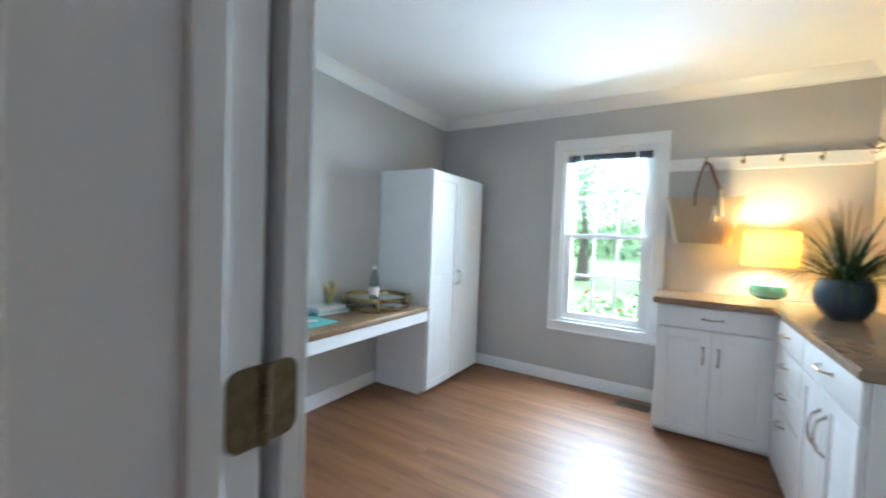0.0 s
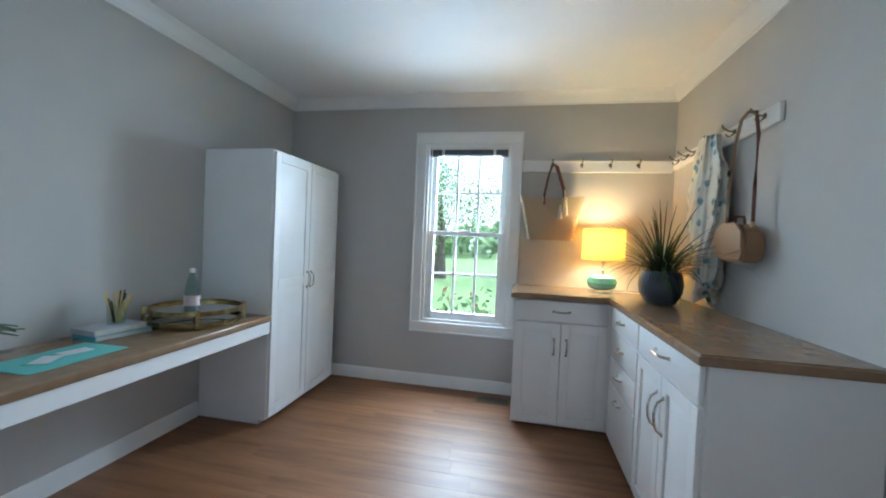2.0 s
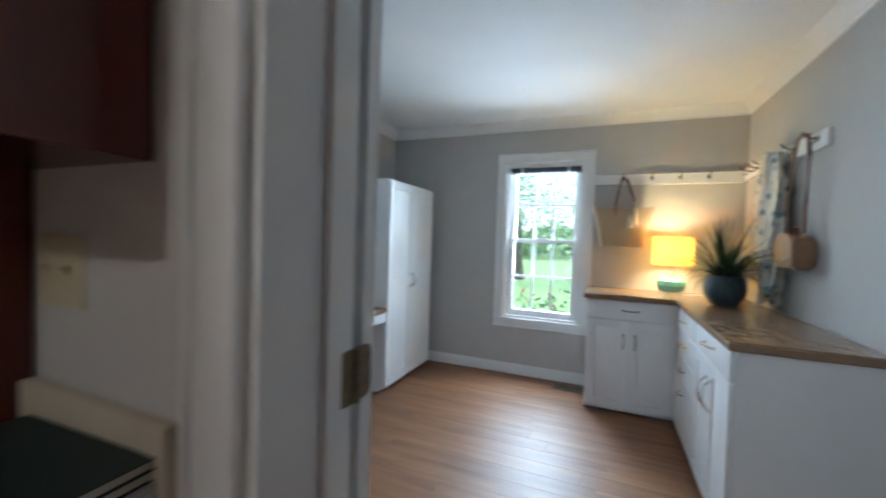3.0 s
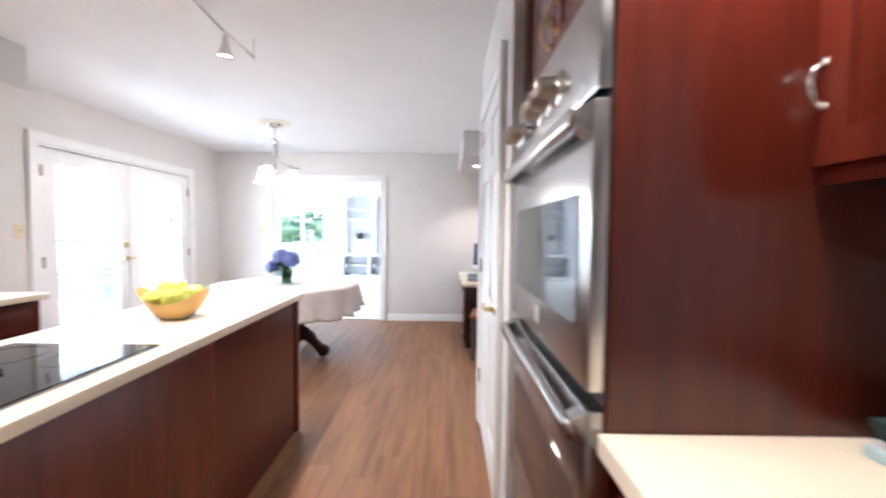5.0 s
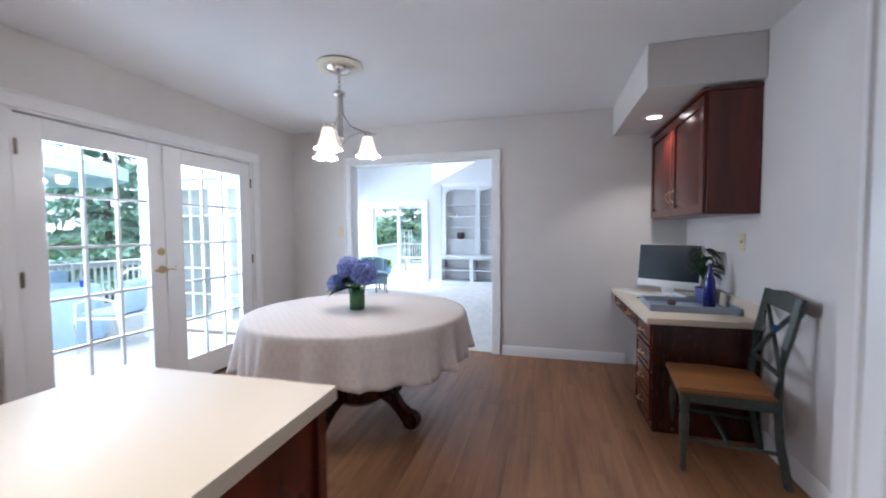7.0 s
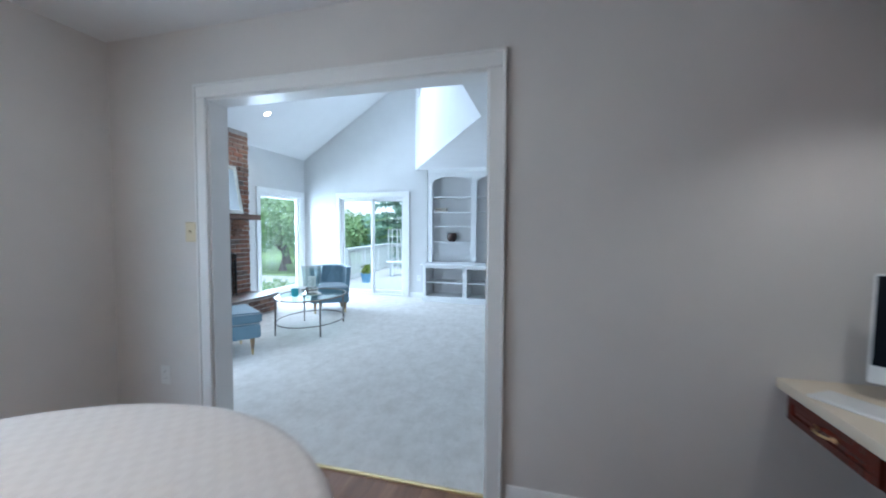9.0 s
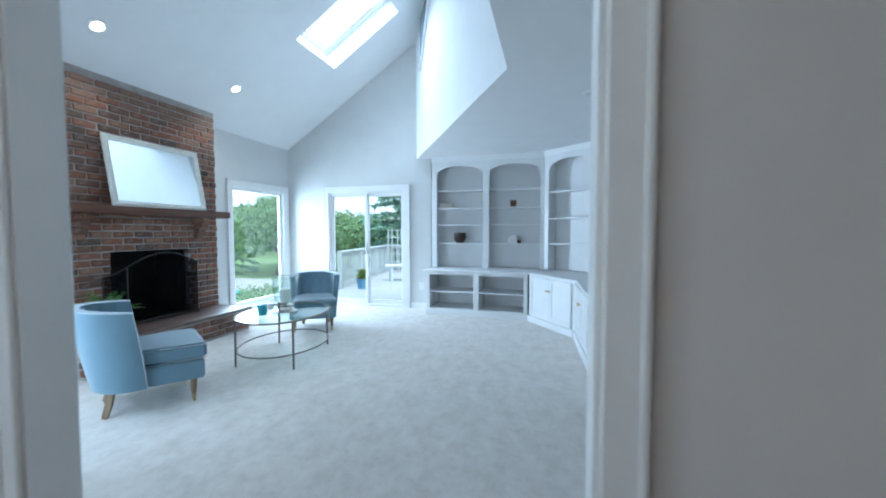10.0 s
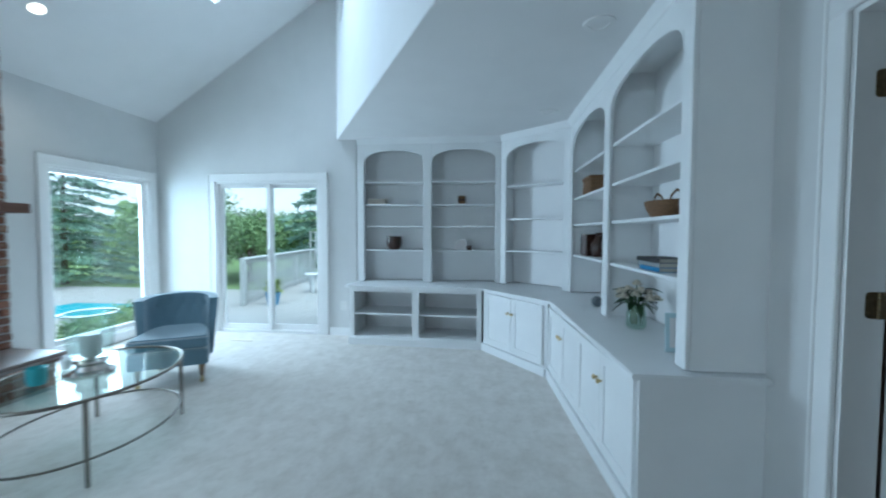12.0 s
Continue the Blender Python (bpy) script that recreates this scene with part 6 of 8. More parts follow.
book("book", "turquoise book at the foot of the pile", m0, 0.25, 0.17, 0.022, plain("turquoise_cover", (0.10, 0.40, 0.50), 0.45), "desk pile")
book("book", "pale grey book on the pile", m0 @ pose(0.0, 0.005, 0.0225, 0, 0, 3), 0.235, 0.16, 0.024, plain("pale_grey_cover", (0.48, 0.50, 0.52), 0.5), "desk pile")
gl = thing("pencil_glass", "glass tumbler full of gold and black pencils", "tumbler", m0 @ pose(0.135, 0.09, 0.047))
part("tumbler", lathe(B(), [(0, 0), (0.036, 0), (0.040, 0.10), (0.038, 0.10), (0.034, 0.008), (0, 0.008)], 24), CLEAR, gl)
rnd = random.Random(3)
GOLDP = plain("gold_pencil_paint", (0.55, 0.44, 0.16), 0.4, 0.4, bump=0)
for k in range(17):
    a, rr = k * 2.4, rnd.uniform(0.018, 0.03)
    part("pencil", tube(B(), [(0.5 * rr * math.cos(a), 0.5 * rr * math.sin(a), 0.009), (1.9 * rr * math.cos(a), 1.9 * rr * math.sin(a), rnd.uniform(0.12, 0.17))], 0.0035, 6), GOLDP if k % 4 else BLACK, gl)
TEAL = plain("turquoise_felt", (0.16, 0.46, 0.42), 0.8, vary=0.05, grain=300, bump=0.1)
solid("desk_mat", box(B(), -0.18, 0.18, -0.115, 0.115, 0, 0.004, 0.001), TEAL, "turquoise desk mat on the taupe top", "desk mat", m=pose(2.16, 1.79, 0.7172, 0, 0, 2))
for x, y, a in ((2.11, 1.785, 30), (2.22, 1.80, -8)):
    c = thing("note_card", "white note card with a turquoise border", "card", pose(x, y, 0.7215, 0, 0, a), "note cards")
    part("card", box(B(), -0.06, 0.06, -0.042, 0.042, 0, 0.002), TEAL, c)
    part("sheet", box(B(), -0.05, 0.05, -0.032, 0.032, 0.002, 0.0032), WHITEP, c)
lp = thing("leafy_plant", "small broad-leaved plant at the desk end", "plant", pose(1.99, 1.97, 0.717))
part("pot", lathe(B(), [(0, 0), (0.04, 0), (0.052, 0.08), (0.047, 0.08), (0.04, 0.07), (0, 0.07)], 24), WHITEPL, lp)
rnd = random.Random(8)
for k in range(18):
    a = k * 137.5
    part("leaf", leaf_blade(B(), pose(0, 0, 0.075 + 0.004 * k, 0, -35 + rnd.uniform(-10, 25), a), rnd.uniform(0.10, 0.15), rnd.uniform(0.05, 0.07), rnd.uniform(0.3, 0.7)), LEAF, lp, "", None, 60)


# ---- living room ----
m_, t_, p_ = shader("pale_beige_carpet", (0.56, 0.53, 0.49), 0.95, spec=0.1)
v_ = coords(t_)
n1, n2, n3 = noisy(t_, coords(t_, (2.6, 1.6, 1.0)), 3.2, 6.0, 0.7), noisy(t_, v_, 320.0, 2.0), noisy(t_, v_, 14.0, 4.0, 0.7)
c1 = blend(t_, (0.60, 0.565, 0.52), (0.73, 0.70, 0.66), ramp(t_, n1, (0.34, 0), (0.66, 1)))
c2 = blend(t_, c1, (0.47, 0.43, 0.385), ramp(t_, n3, (0.50, 0), (0.78, 0.5)))
t_.links.new(blend(t_, c2, (0.70, 0.67, 0.63), ramp(t_, n2, (0.5, 0), (0.9, 0.4))), p_.inputs["Base Color"])
relief(t_, p_, n2, 0.6, 0.006)
CARPET = m_
setting("carpet", box(B(), LX0, LX1, 5.80, LY1 + .28, -0.003, 0.004), CARPET, "pale beige cut-pile carpet with brushed marks", "carpet")
setting("trim_threshold", box(B(), -2.748, -1.167, 5.775, 5.80, -0.006, 0.007, 0.002), BRASS, "brass carpet bar in the opening", "trim")

# built-in bookcases
SHELFBACK = plain("grey_white_shelf_back", (0.83, 0.83, 0.83), 0.5, vary=0.02, bump=0.02)


def arch_upper(name, label, m, w, d, z0, z1, bays, shelves, ends=True):
    """Upper shelving: face frame with arched bays, sides, back and shelves. bays: (x0, x1)."""
    u = thing(name, label, "bookcase", m, "built-in bookcases")
    edges = [0.0] + [x for b in bays for x in b] + [w]
    for k in range(0, len(edges), 2):
        part("stile", box(B(), edges[k], edges[k + 1], 0, 0.022, z0, z1, 0.003), CABW, u)
        xm = (edges[k] + edges[k + 1]) / 2
        a = edges[k] if k == 0 else (xm - 0.011 if k < len(edges) - 2 else edges[k + 1] - 0.022)
        part("upright", box(B(), a, a + 0.022, 0.0225, d - 0.0105, z0, z1), CABW, u)
    for x0, x1 in bays:
        spring, rise = z1 - 0.33, 0.20
        pts = [(x0, z1), (x0, spring)]
        for k in range(1, 20):
            a = math.pi * (1 - k / 20)
            e = 0.62
            pts.append(((x0 + x1) / 2 + (x1 - x0) / 2 * math.copysign(abs(math.cos(a)) ** 0.9, math.cos(a)), spring + rise * math.sin(a) ** e))
        pts += [(x1, spring), (x1, z1)]
        bm = B()
        lo = [bm.verts.new((x, 0.0, z)) for x, z in pts]
        hi = [bm.verts.new((x, 0.022, z)) for x, z in pts]
        n = len(pts)
        top_lo = [bm.verts.new((x, 0.0, z1)) for x, z in pts[1:-1]]
        top_hi = [bm.verts.new((x, 0.022, z1)) for x, z in pts[1:-1]]
        for k in range(1, n - 2):
            bm.faces.new((lo[k], lo[k + 1], top_lo[k], top_lo[k - 1]))
            bm.faces.new((hi[k + 1], hi[k], top_hi[k - 1], top_hi[k]))
            bm.faces.new((lo[k + 1], lo[k], hi[k], hi[k + 1]))
        part("arch", bm, CABW, u)
        for z in shelves:
            part("shelf", box(B(), x0 - 0.02, x1 + 0.02, 0.03, d - 0.012, z - 0.020, z, 0.002), CABW, u)
    part("back_panel", box(B(), 0, w, d - 0.010, d, z0, z1), SHELFBACK, u)
    part("top_panel", box(B(), 0, w, 0.0, d, z1 + 0.001, z1 + 0.012), CABW, u)
    bm = B()
    prism(bm, [(0, z1 - 0.055), (-0.010, z1 - 0.05), (-0.016, z1 - 0.025), (-0.040, z1 + 0.0), (-0.045, z1 + 0.018), (0, z1 + 0.018)], "x", -0.0, w)
    part("cornice", bm, CABW, u)
    return u


SH = [1.09, 1.39, 1.655, 1.935]
ZT = 2.437
arch_upper("arched_bookcase", "white arched bookcase on the gable wall", facing(-3.10, 10.985, 0, "-y"), 1.76, 0.28, 0.70, ZT, [(0.085, 0.83), (0.93, 1.70)], SH)
dx, dy = (-0.66 + 1.34), (10.42 - 10.985)
DW = math.hypot(dx, dy)
DA = math.degrees(math.atan2(dy, dx))
arch_upper("corner_bookcase", "white arched corner bookcase set diagonally", pose(-1.34, 10.985, 0, 0, 0, DA), DW, 0.24, 0.70, ZT, [(0.075, DW - 0.075)], [1.10, 1.475, 1.86])
arch_upper("arched_bookcase", "white arched bookcase beside the hall doorway", facing(-0.66, 10.42, 0, "-x"), 2.33, 0.331, 0.70, ZT, [(0.07, 1.12), (1.23, 2.24)], SH)
wt = B()
prism(wt, [(-3.13, 10.62), (-1.55, 10.555), (-0.945, 9.80), (-0.90, 8.035), (-0.335, 8.035), (-0.335, 11.27), (-3.13, 11.27)], "z", 0.665, 0.692)
bmesh.ops.bevel(wt, geom=[e for e in wt.edges if abs(e.verts[0].co.z - e.verts[1].co.z) < 0.001], offset=0.006, segments=2, affect="EDGES")
solid("long_ledge", wt, CABW, "long white ledge along the bookcase bases", "worktop")
bb = thing("low_bookcase", "white open base shelves with a middle shelf", "bookcase", pose(-3.09, 10.655, 0, 0, 0, math.degrees(math.atan2(-0.07, 1.535))), "built-in bookcases")
W1 = 1.537
for x0, x1 in ((0, 0.055), (0.745, 0.825), (1.482, W1)):
    part("stile", box(B(), x0, x1, 0, 0.02, 0.0, 0.664, 0.003), CABW, bb)
for x0, x1 in ((0.055, 0.745), (0.825, 1.482)):
    part("top_rail", box(B(), x0, x1, 0, 0.02, 0.62, 0.664), CABW, bb)
    part("bottom_rail", box(B(), x0, x1, 0, 0.02, 0.0, 0.10), CABW, bb)
    part("bottom_shelf", box(B(), x0 - 0.02, x1 + 0.02, 0.021, 0.50, 0.08, 0.10), CABW, bb)
    part("shelf", box(B(), x0 - 0.02, x1 + 0.02, 0.03, 0.50, 0.345, 0.365, 0.002), CABW, bb)
    part("back_panel", box(B(), x0 - 0.02, x1 + 0.02, 0.505, 0.515, 0.0, 0.664), SHELFBACK, bb)
for x in (0.0, 0.775, W1 - 0.02):
    part("upright", box(B(), x, x + 0.02, 0.021, 0.50, 0.0, 0.664), CABW, bb)
part("skirting", box(B(), -0.012, W1 + 0.006, -0.014, -0.001, 0.0, 0.085, 0.004), CABW, bb)
D2 = math.hypot(0.575, -0.76)
A2 = math.degrees(math.atan2(-0.76, 0.575))
bd = thing("corner_cupboard", "white diagonal base cupboard with two doors", "cupboard", pose(-1.552, 10.585, 0, 0, 0, A2), "built-in bookcases")
part("body", box(B(), 0, D2, 0.022, 0.30, 0.0, 0.664), CABW, bd)


def knob(parent, at):
    bm = B()
    lathe_y(bm, [(0.006, 0), (0.006, 0.012), (0.014, 0.018), (0.015, 0.025), (0.008, 0.030), (0.0, 0.030)], at, 16)
    return part("knob", bm, BRASS, parent, "polished brass knob")


def cup_door(parent, x0, x1, z0, z1, kx):
    bm = B()
    e = 0.06
    panelled(bm, x1 - x0, z1 - z0, 0.02, [(e, x1 - x0 - e, e, z1 - z0 - e)], 0.007, 0.03)
    d = part("door", bm, CABW, parent, "", pose(x0, 0, z0))
    knob(d, (kx - x0, 0, 0.44 - z0 + 0.05))
    return d


cup_door(bd, 0.05, D2 / 2 - 0.002, 0.10, 0.645, D2 / 2 - 0.03)
cup_door(bd, D2 / 2 + 0.002, D2 - 0.05, 0.10, 0.645, D2 / 2 + 0.03)
part("skirting", box(B(), 0.0, D2, -0.012, 0.021, 0.0, 0.085, 0.004), CABW, bd)
br_a = math.degrees(math.atan2(-(9.82 - 8.06), 0.10))
W3 = math.hypot(0.10, 1.76)
br = thing("low_cupboard", "white base cupboard with four doors and brass knobs", "cupboard", pose(-0.965, 9.82, 0, 0, 0, br_a), "built-in bookcases")
part("body", box(B(), 0, W3, 0.022, 0.50, 0.0, 0.664), CABW, br)
for k in range(4):
    x0 = 0.04 + k * (W3 - 0.08) / 4
    x1 = x0 + (W3 - 0.08) / 4 - 0.004
    cup_door(br, x0, x1, 0.10, 0.645, x1 - 0.03 if k % 2 == 0 else x0 + 0.03)
part("skirting", box(B(), 0.0, W3 + 0.012, -0.012, 0.021, 0.0, 0.085, 0.004), CABW, br)
part("end_panel", box(B(), W3, W3 + 0.012, 0.0, 0.535, 0.0, 0.664, 0.002), CABW, br)
part("end_skirting", box(B(), W3 + 0.012, W3 + 0.026, -0.012, 0.53, 0.0, 0.085, 0.004), CABW, br)

# objects on the shelves
DKBR = plain("dark_brown_lacquer", (0.035, 0.014, 0.008), 0.3, vary=0.3, scale=20)
WICK = plain("brown_wicker", (0.16, 0.085, 0.035), 0.7, vary=0.4, scale=90, grain=140, bump=0.6)
lb = thing("lacquer_bowl", "dark brown lacquered bowl on a shelf", "bowl", pose(-2.66, 11.10, 1.091))
part("bowl_body", lathe(B(), [(0, 0), (0.055, 0), (0.082, 0.03), (0.098, 0.09), (0.092, 0.165), (0.086, 0.165), (0.090, 0.09), (0.072, 0.03), (0, 0.02)], 32), DKBR, lb)
for k, (c, n) in enumerate((((0.30, 0.24, 0.20), "brown"), ((0.10, 0.05, 0.04), "dark red"), ((0.36, 0.31, 0.26), "beige"))):
    book("book", f"{n} hardback lying on a high shelf", pose(-2.98, 11.04, 1.656 + k * 0.023, 0, 0, k * 2), 0.22, 0.15, 0.022, plain("old_book_cover_" + "abc"[k], c, 0.6), "shelf books")
cn = thing("canister", "small brown ribbed canister on a shelf", "canister", pose(-1.81, 11.10, 1.656))
part("canister_body", lathe(B(), [(0, 0), (0.045, 0), (0.047, 0.10), (0, 0.10)], 20), WICK, cn)
part("band", lathe(B(), [(0.048, 0.04), (0.050, 0.045), (0.050, 0.06), (0.048, 0.065)], 20), DKBR, cn)
for k, (x, w, h) in enumerate(((-1.90, 0.15, 0.045), (-1.885, 0.14, 0.04), (-1.86, 0.10, 0.035))):
    bx = thing("small_box", "small white decorative box in a pile", "box", pose(x, 11.05, 1.091 + (0, 0.046, 0.087)[k]), "box pile")
    part("case", box(B(), 0, w, 0, 0.12, 0, h * 0.65, 0.002), WHITEP, bx)
    part("lid", box(B(), -0.002, w + 0.002, -0.002, 0.122, h * 0.65, h, 0.002), WHITEP, bx)
dk = solid("black_cube", box(B(), 0, 0.06, 0, 0.06, 0, 0.055, 0.004), DKBR, "small dark cube beside the white boxes", "ornament", m=pose(-1.745, 11.04, 1.091))
ba = thing("wicker_basket", "oval brown wicker basket with loop handles", "basket", pose(-0.50, 8.66, 1.391))
part("weave", lathe(B(), [(0, 0), (0.09, 0), (0.125, 0.05), (0.14, 0.095), (0.132, 0.095), (0.115, 0.05), (0.085, 0.012), (0, 0.012)], 28, squash=(0.75, 1.25)), WICK, ba)
for y in (-0.10, 0.10):
    part("handle", tube(B(), [(0.0, y * 1.5, 0.09), (0, y * 1.55, 0.13), (0, y * 1.2, 0.15), (0, y * 0.6, 0.125), (0, y * 0.4, 0.09)], 0.006, 6), WICK, ba)
wb = thing("wicker_box", "square brown wicker box with a lid", "basket", pose(-0.50, 10.02, 1.656))
part("weave", box(B(), -0.10, 0.10, -0.14, 0.14, 0, 0.13, 0.008, 2), WICK, wb)
part("lid", box(B(), -0.105, 0.105, -0.145, 0.145, 0.131, 0.165, 0.008, 2), WICK, wb)
jb = thing("wooden_box", "dark stained wooden box on a shelf", "box", pose(-0.50, 10.08, 1.091))
part("case", box(B(), -0.10, 0.10, -0.10, 0.10, 0, 0.20, 0.005), DKBR, jb)
part("front_frame", box(B(), -0.105, -0.101, -0.09, 0.09, 0.02, 0.18, 0.002), CHERRY_DK, jb)
jg = thing("brown_jug", "dark brown pottery jug on a shelf", "jug", pose(-0.50, 9.90, 1.091))
part("jug_body", lathe(B(), [(0, 0), (0.06, 0), (0.085, 0.06), (0.08, 0.12), (0.045, 0.17), (0.04, 0.20), (0.048, 0.215), (0, 0.215)], 24), DKBR, jg)
part("handle", tube(B(), [(-0.02, -0.04, 0.19), (-0.02, -0.085, 0.18), (-0.02, -0.10, 0.13), (-0.02, -0.082, 0.09)], 0.008, 6), DKBR, jg)
BLUEB = plain("bright_blue_book_cover", (0.03, 0.22, 0.45), 0.45, vary=0.06)
for k, (c, n) in enumerate(((BLUEB, "bright blue"), (plain("grey_cover", (0.3, 0.32, 0.34), 0.5), "grey"), (BLACK, "black"))):
    book("book", f"{n} hardback in a shelf pile", pose(-0.60, 8.50, 1.091 + k * 0.025, 0, 0, 2 * k), 0.17, 0.26, 0.024, c, "shelf books")
fv = thing("glass_vase", "low glass vase standing on the ledge", "vase", pose(-0.56, 8.90, 0.693))
part("vessel", lathe(B(), [(0, 0.001), (0.05, 0.001), (0.062, 0.02), (0.058, 0.09), (0.048, 0.13), (0.056, 0.145), (0.053, 0.145), (0.045, 0.13), (0.055, 0.09), (0.058, 0.02), (0, 0.01)], 28), glass("pale_vase_glass", (0.86, 0.93, 0.89)), fv)
fl = thing("rose_bouquet", "bouquet of cream roses with dark leaves", "flowers", pose(-0.56, 8.90, 0.693) @ Matrix.Scale(1.15, 4))
rnd = random.Random(15)
ROSE = plain("cream_rose_petals", (0.72, 0.66, 0.54), 0.7, vary=0.15, scale=30)
for k in range(15):
    a, rr = k * 2.4, 0.028 * math.sqrt(k)
    x, y, z = rr * math.cos(a), rr * math.sin(a), 0.235 - rr * 0.6 + rnd.uniform(-0.01, 0.02)
    bm = B()
    for j in range(14):
        q = j * 137.5
        tilt_ = 10 + j * 5.5
        mm = pose(x, y, z, 0, 0, q) @ pose(0.003 + 0.0012 * j, 0, -0.0012 * j, 0, -90 + tilt_, 0)
        leaf_blade(bm, mm @ pose(-0.006, 0, 0), 0.026, 0.024, -0.3, 3)
    part("flower", bm, ROSE, fl, "", None, 60)
    part("stem", tube(B(), [(x * 0.3, y * 0.3, 0.02), (x * 0.4, y * 0.4, 0.12), (x, y, z - 0.005)], 0.0025, 5), STEM, fl)
for k in range(34):
    a = rnd.uniform(0, 360)
    part("leaf", leaf_blade(B(), pose(0.03 * math.cos(radians(a)), 0.03 * math.sin(radians(a)), rnd.uniform(0.13, 0.22), 0, rnd.uniform(-45, 15), a), rnd.uniform(0.06, 0.10), rnd.uniform(0.03, 0.045), rnd.uniform(0.2, 0.8)), LEAF2, fl, "", None, 60)
pf = thing("picture_frame", "small pale frame leaning against the bookcase side", "picture frame", pose(-0.545, 8.36, 0.695, 0, 12, 72))
part("frame", box(B(), -0.006, 0.006, -0.07, 0.07, 0, 0.20, 0.003), PALEBL, pf)
part("print", box(B(), -0.0075, -0.006, -0.05, 0.05, 0.025, 0.175), WHITEP, pf)
gb = solid("glass_ball", lathe(B(), [(0, 0), (0.02, 0.004), (0.038, 0.02), (0.044, 0.044), (0.038, 0.068), (0.02, 0.084), (0, 0.088)], 20), plain("smoky_grey_glass", (0.12, 0.14, 0.16), 0.08, bump=0), "smoky glass ball on the ledge", "ornament", m=pose(-0.60, 9.62, 0.693))

# fireplace
MORTAR = plain("grey_lime_mortar", (0.37, 0.34, 0.315), 0.9, vary=0.15, scale=12, grain=90, bump=0.3)
m_, t_, p_ = shader("old_red_brick", (0.25, 0.10, 0.06), 0.85, spec=0.2)
inf = t_.nodes.new("ShaderNodeObjectInfo")
cr_ = t_.nodes.new("ShaderNodeValToRGB")
while len(cr_.color_ramp.elements) < 5:
    cr_.color_ramp.elements.new(0.5)
for e, (ps, c) in zip(cr_.color_ramp.elements, ((0.0, (0.17, 0.080, 0.052)), (0.28, (0.26, 0.120, 0.075)), (0.55, (0.125, 0.075, 0.058)), (0.80, (0.31, 0.175, 0.115)), (1.0, (0.075, 0.062, 0.056)))):
    e.position, e.color = ps, (*c, 1)
t_.links.new(inf.outputs["Random"], cr_.inputs[0])
v_ = coords(t_, which="Generated")
vw = coords(t_)
n1, n2 = noisy(t_, vw, 22.0, 5.0, 0.7), noisy(t_, vw, 110.0, 3.0)
c1 = blend(t_, cr_.outputs[0], (0.40, 0.33, 0.27), ramp(t_, n1, (0.52, 0), (0.78, 0.7)))
t_.links.new(blend(t_, c1, (0.07, 0.045, 0.035), ramp(t_, n2, (0.55, 0), (0.85, 0.5))), p_.inputs["Base Color"])
relief(t_, p_, n2, 0.5, 0.006)
BRICK = m_
FX, FY0, FY1 = -5.59, 7.41, 9.22
OY0, OY1, OZ0, OZ1 = 7.90, 8.79, 0.30, 1.07
fp = thing("fireplace", "old red brick chimney breast with an open firebox", "fireplace", pose(-5.80, FY0, 0))
bm = wall("x", 0.002, 0.196, 0, FY1 - FY0, 0, 2.74, [(OY0 - FY0, OY1 - FY0, OZ0, OZ1)])
core = part("mortar_core", bm, MORTAR, fp)
prism(core_top := B(), [(0.002, 2.74), (0.196, 2.74), (0.196, 2.73 + SL * 0.19), (0.002, 2.735)], "y", 0, FY1 - FY0)
part("mortar_top", core_top, MORTAR, fp)
SOOT = plain("sooty_firebrick", (0.035, 0.031, 0.029), 0.9, vary=0.4, scale=9, grain=60, bump=0.4)
fb = B()
y0, y1 = OY0 - FY0, OY1 - FY0
box(fb, -0.35, -0.34, y0 - 0.05, y1 + 0.05, 0.25, 1.12)
box(fb, -0.34, 0.14, y0 - 0.03, y0, 0.25, 1.12)
box(fb, -0.34, 0.14, y1, y1 + 0.03, 0.25, 1.12)
box(fb, -0.34, 0.14, y0, y1, OZ1, OZ1 + 0.05)
box(fb, -0.34, 0.14, y0, y1, 0.25, 0.30)
part("firebox", fb, SOOT, fp, "soot-black firebox lining")

# hearth, mantel, corbels
hearth = thing("raised_hearth", "raised brick hearth with a stone slab", "hearth", pose(-5.59, 7.30, 0))
part("mortar_core", box(B(), 0.003, 0.525, 0.01, 1.875, 0.0, 0.262), MORTAR, hearth)
SLAB = plain("brown_grey_slate", (0.135, 0.095, 0.08), 0.45, vary=0.3, scale=9, grain=80, bump=0.25)
part("slab", box(B(), 0.002, 0.555, -0.01, 1.90, 0.263, 0.298, 0.006, 2), SLAB, hearth, "brown-grey slate slab")
MANTW = wood("dark_oiled_oak", (0.055, 0.020, 0.010), (0.13, 0.052, 0.025), 0.5, "y", 1.0, 0.15)
mantel = solid("mantel_beam", box(B(), 0, 0.205, 0, 1.915, 0, 0.082, 0.006, 2), MANTW, "dark oiled oak mantel beam on brick corbels", "mantel", m=pose(-5.588, 7.325, 1.455))

# bricks of the breast, corbels and hearth
BL, BH, BG = 0.200, 0.058, 0.0135
mesh_cache = {}


def brick_mesh(l, d, seed):
    key = (round(l, 3), round(d, 3), seed)
    if key not in mesh_cache:
        r_ = random.Random(seed + int(l * 1000))
        bm = box(B(), -d, 0.0, 0.0, l, 0.0, BH, 0.006)
        for v in bm.verts:
            v.co += Vector((r_.uniform(-0.002, 0.0015), r_.uniform(-0.005, 0.005), r_.uniform(-0.004, 0.004)))
        mesh_cache[key] = mesh_of(bm, "brick", BRICK, 0)
    return mesh_cache[key]


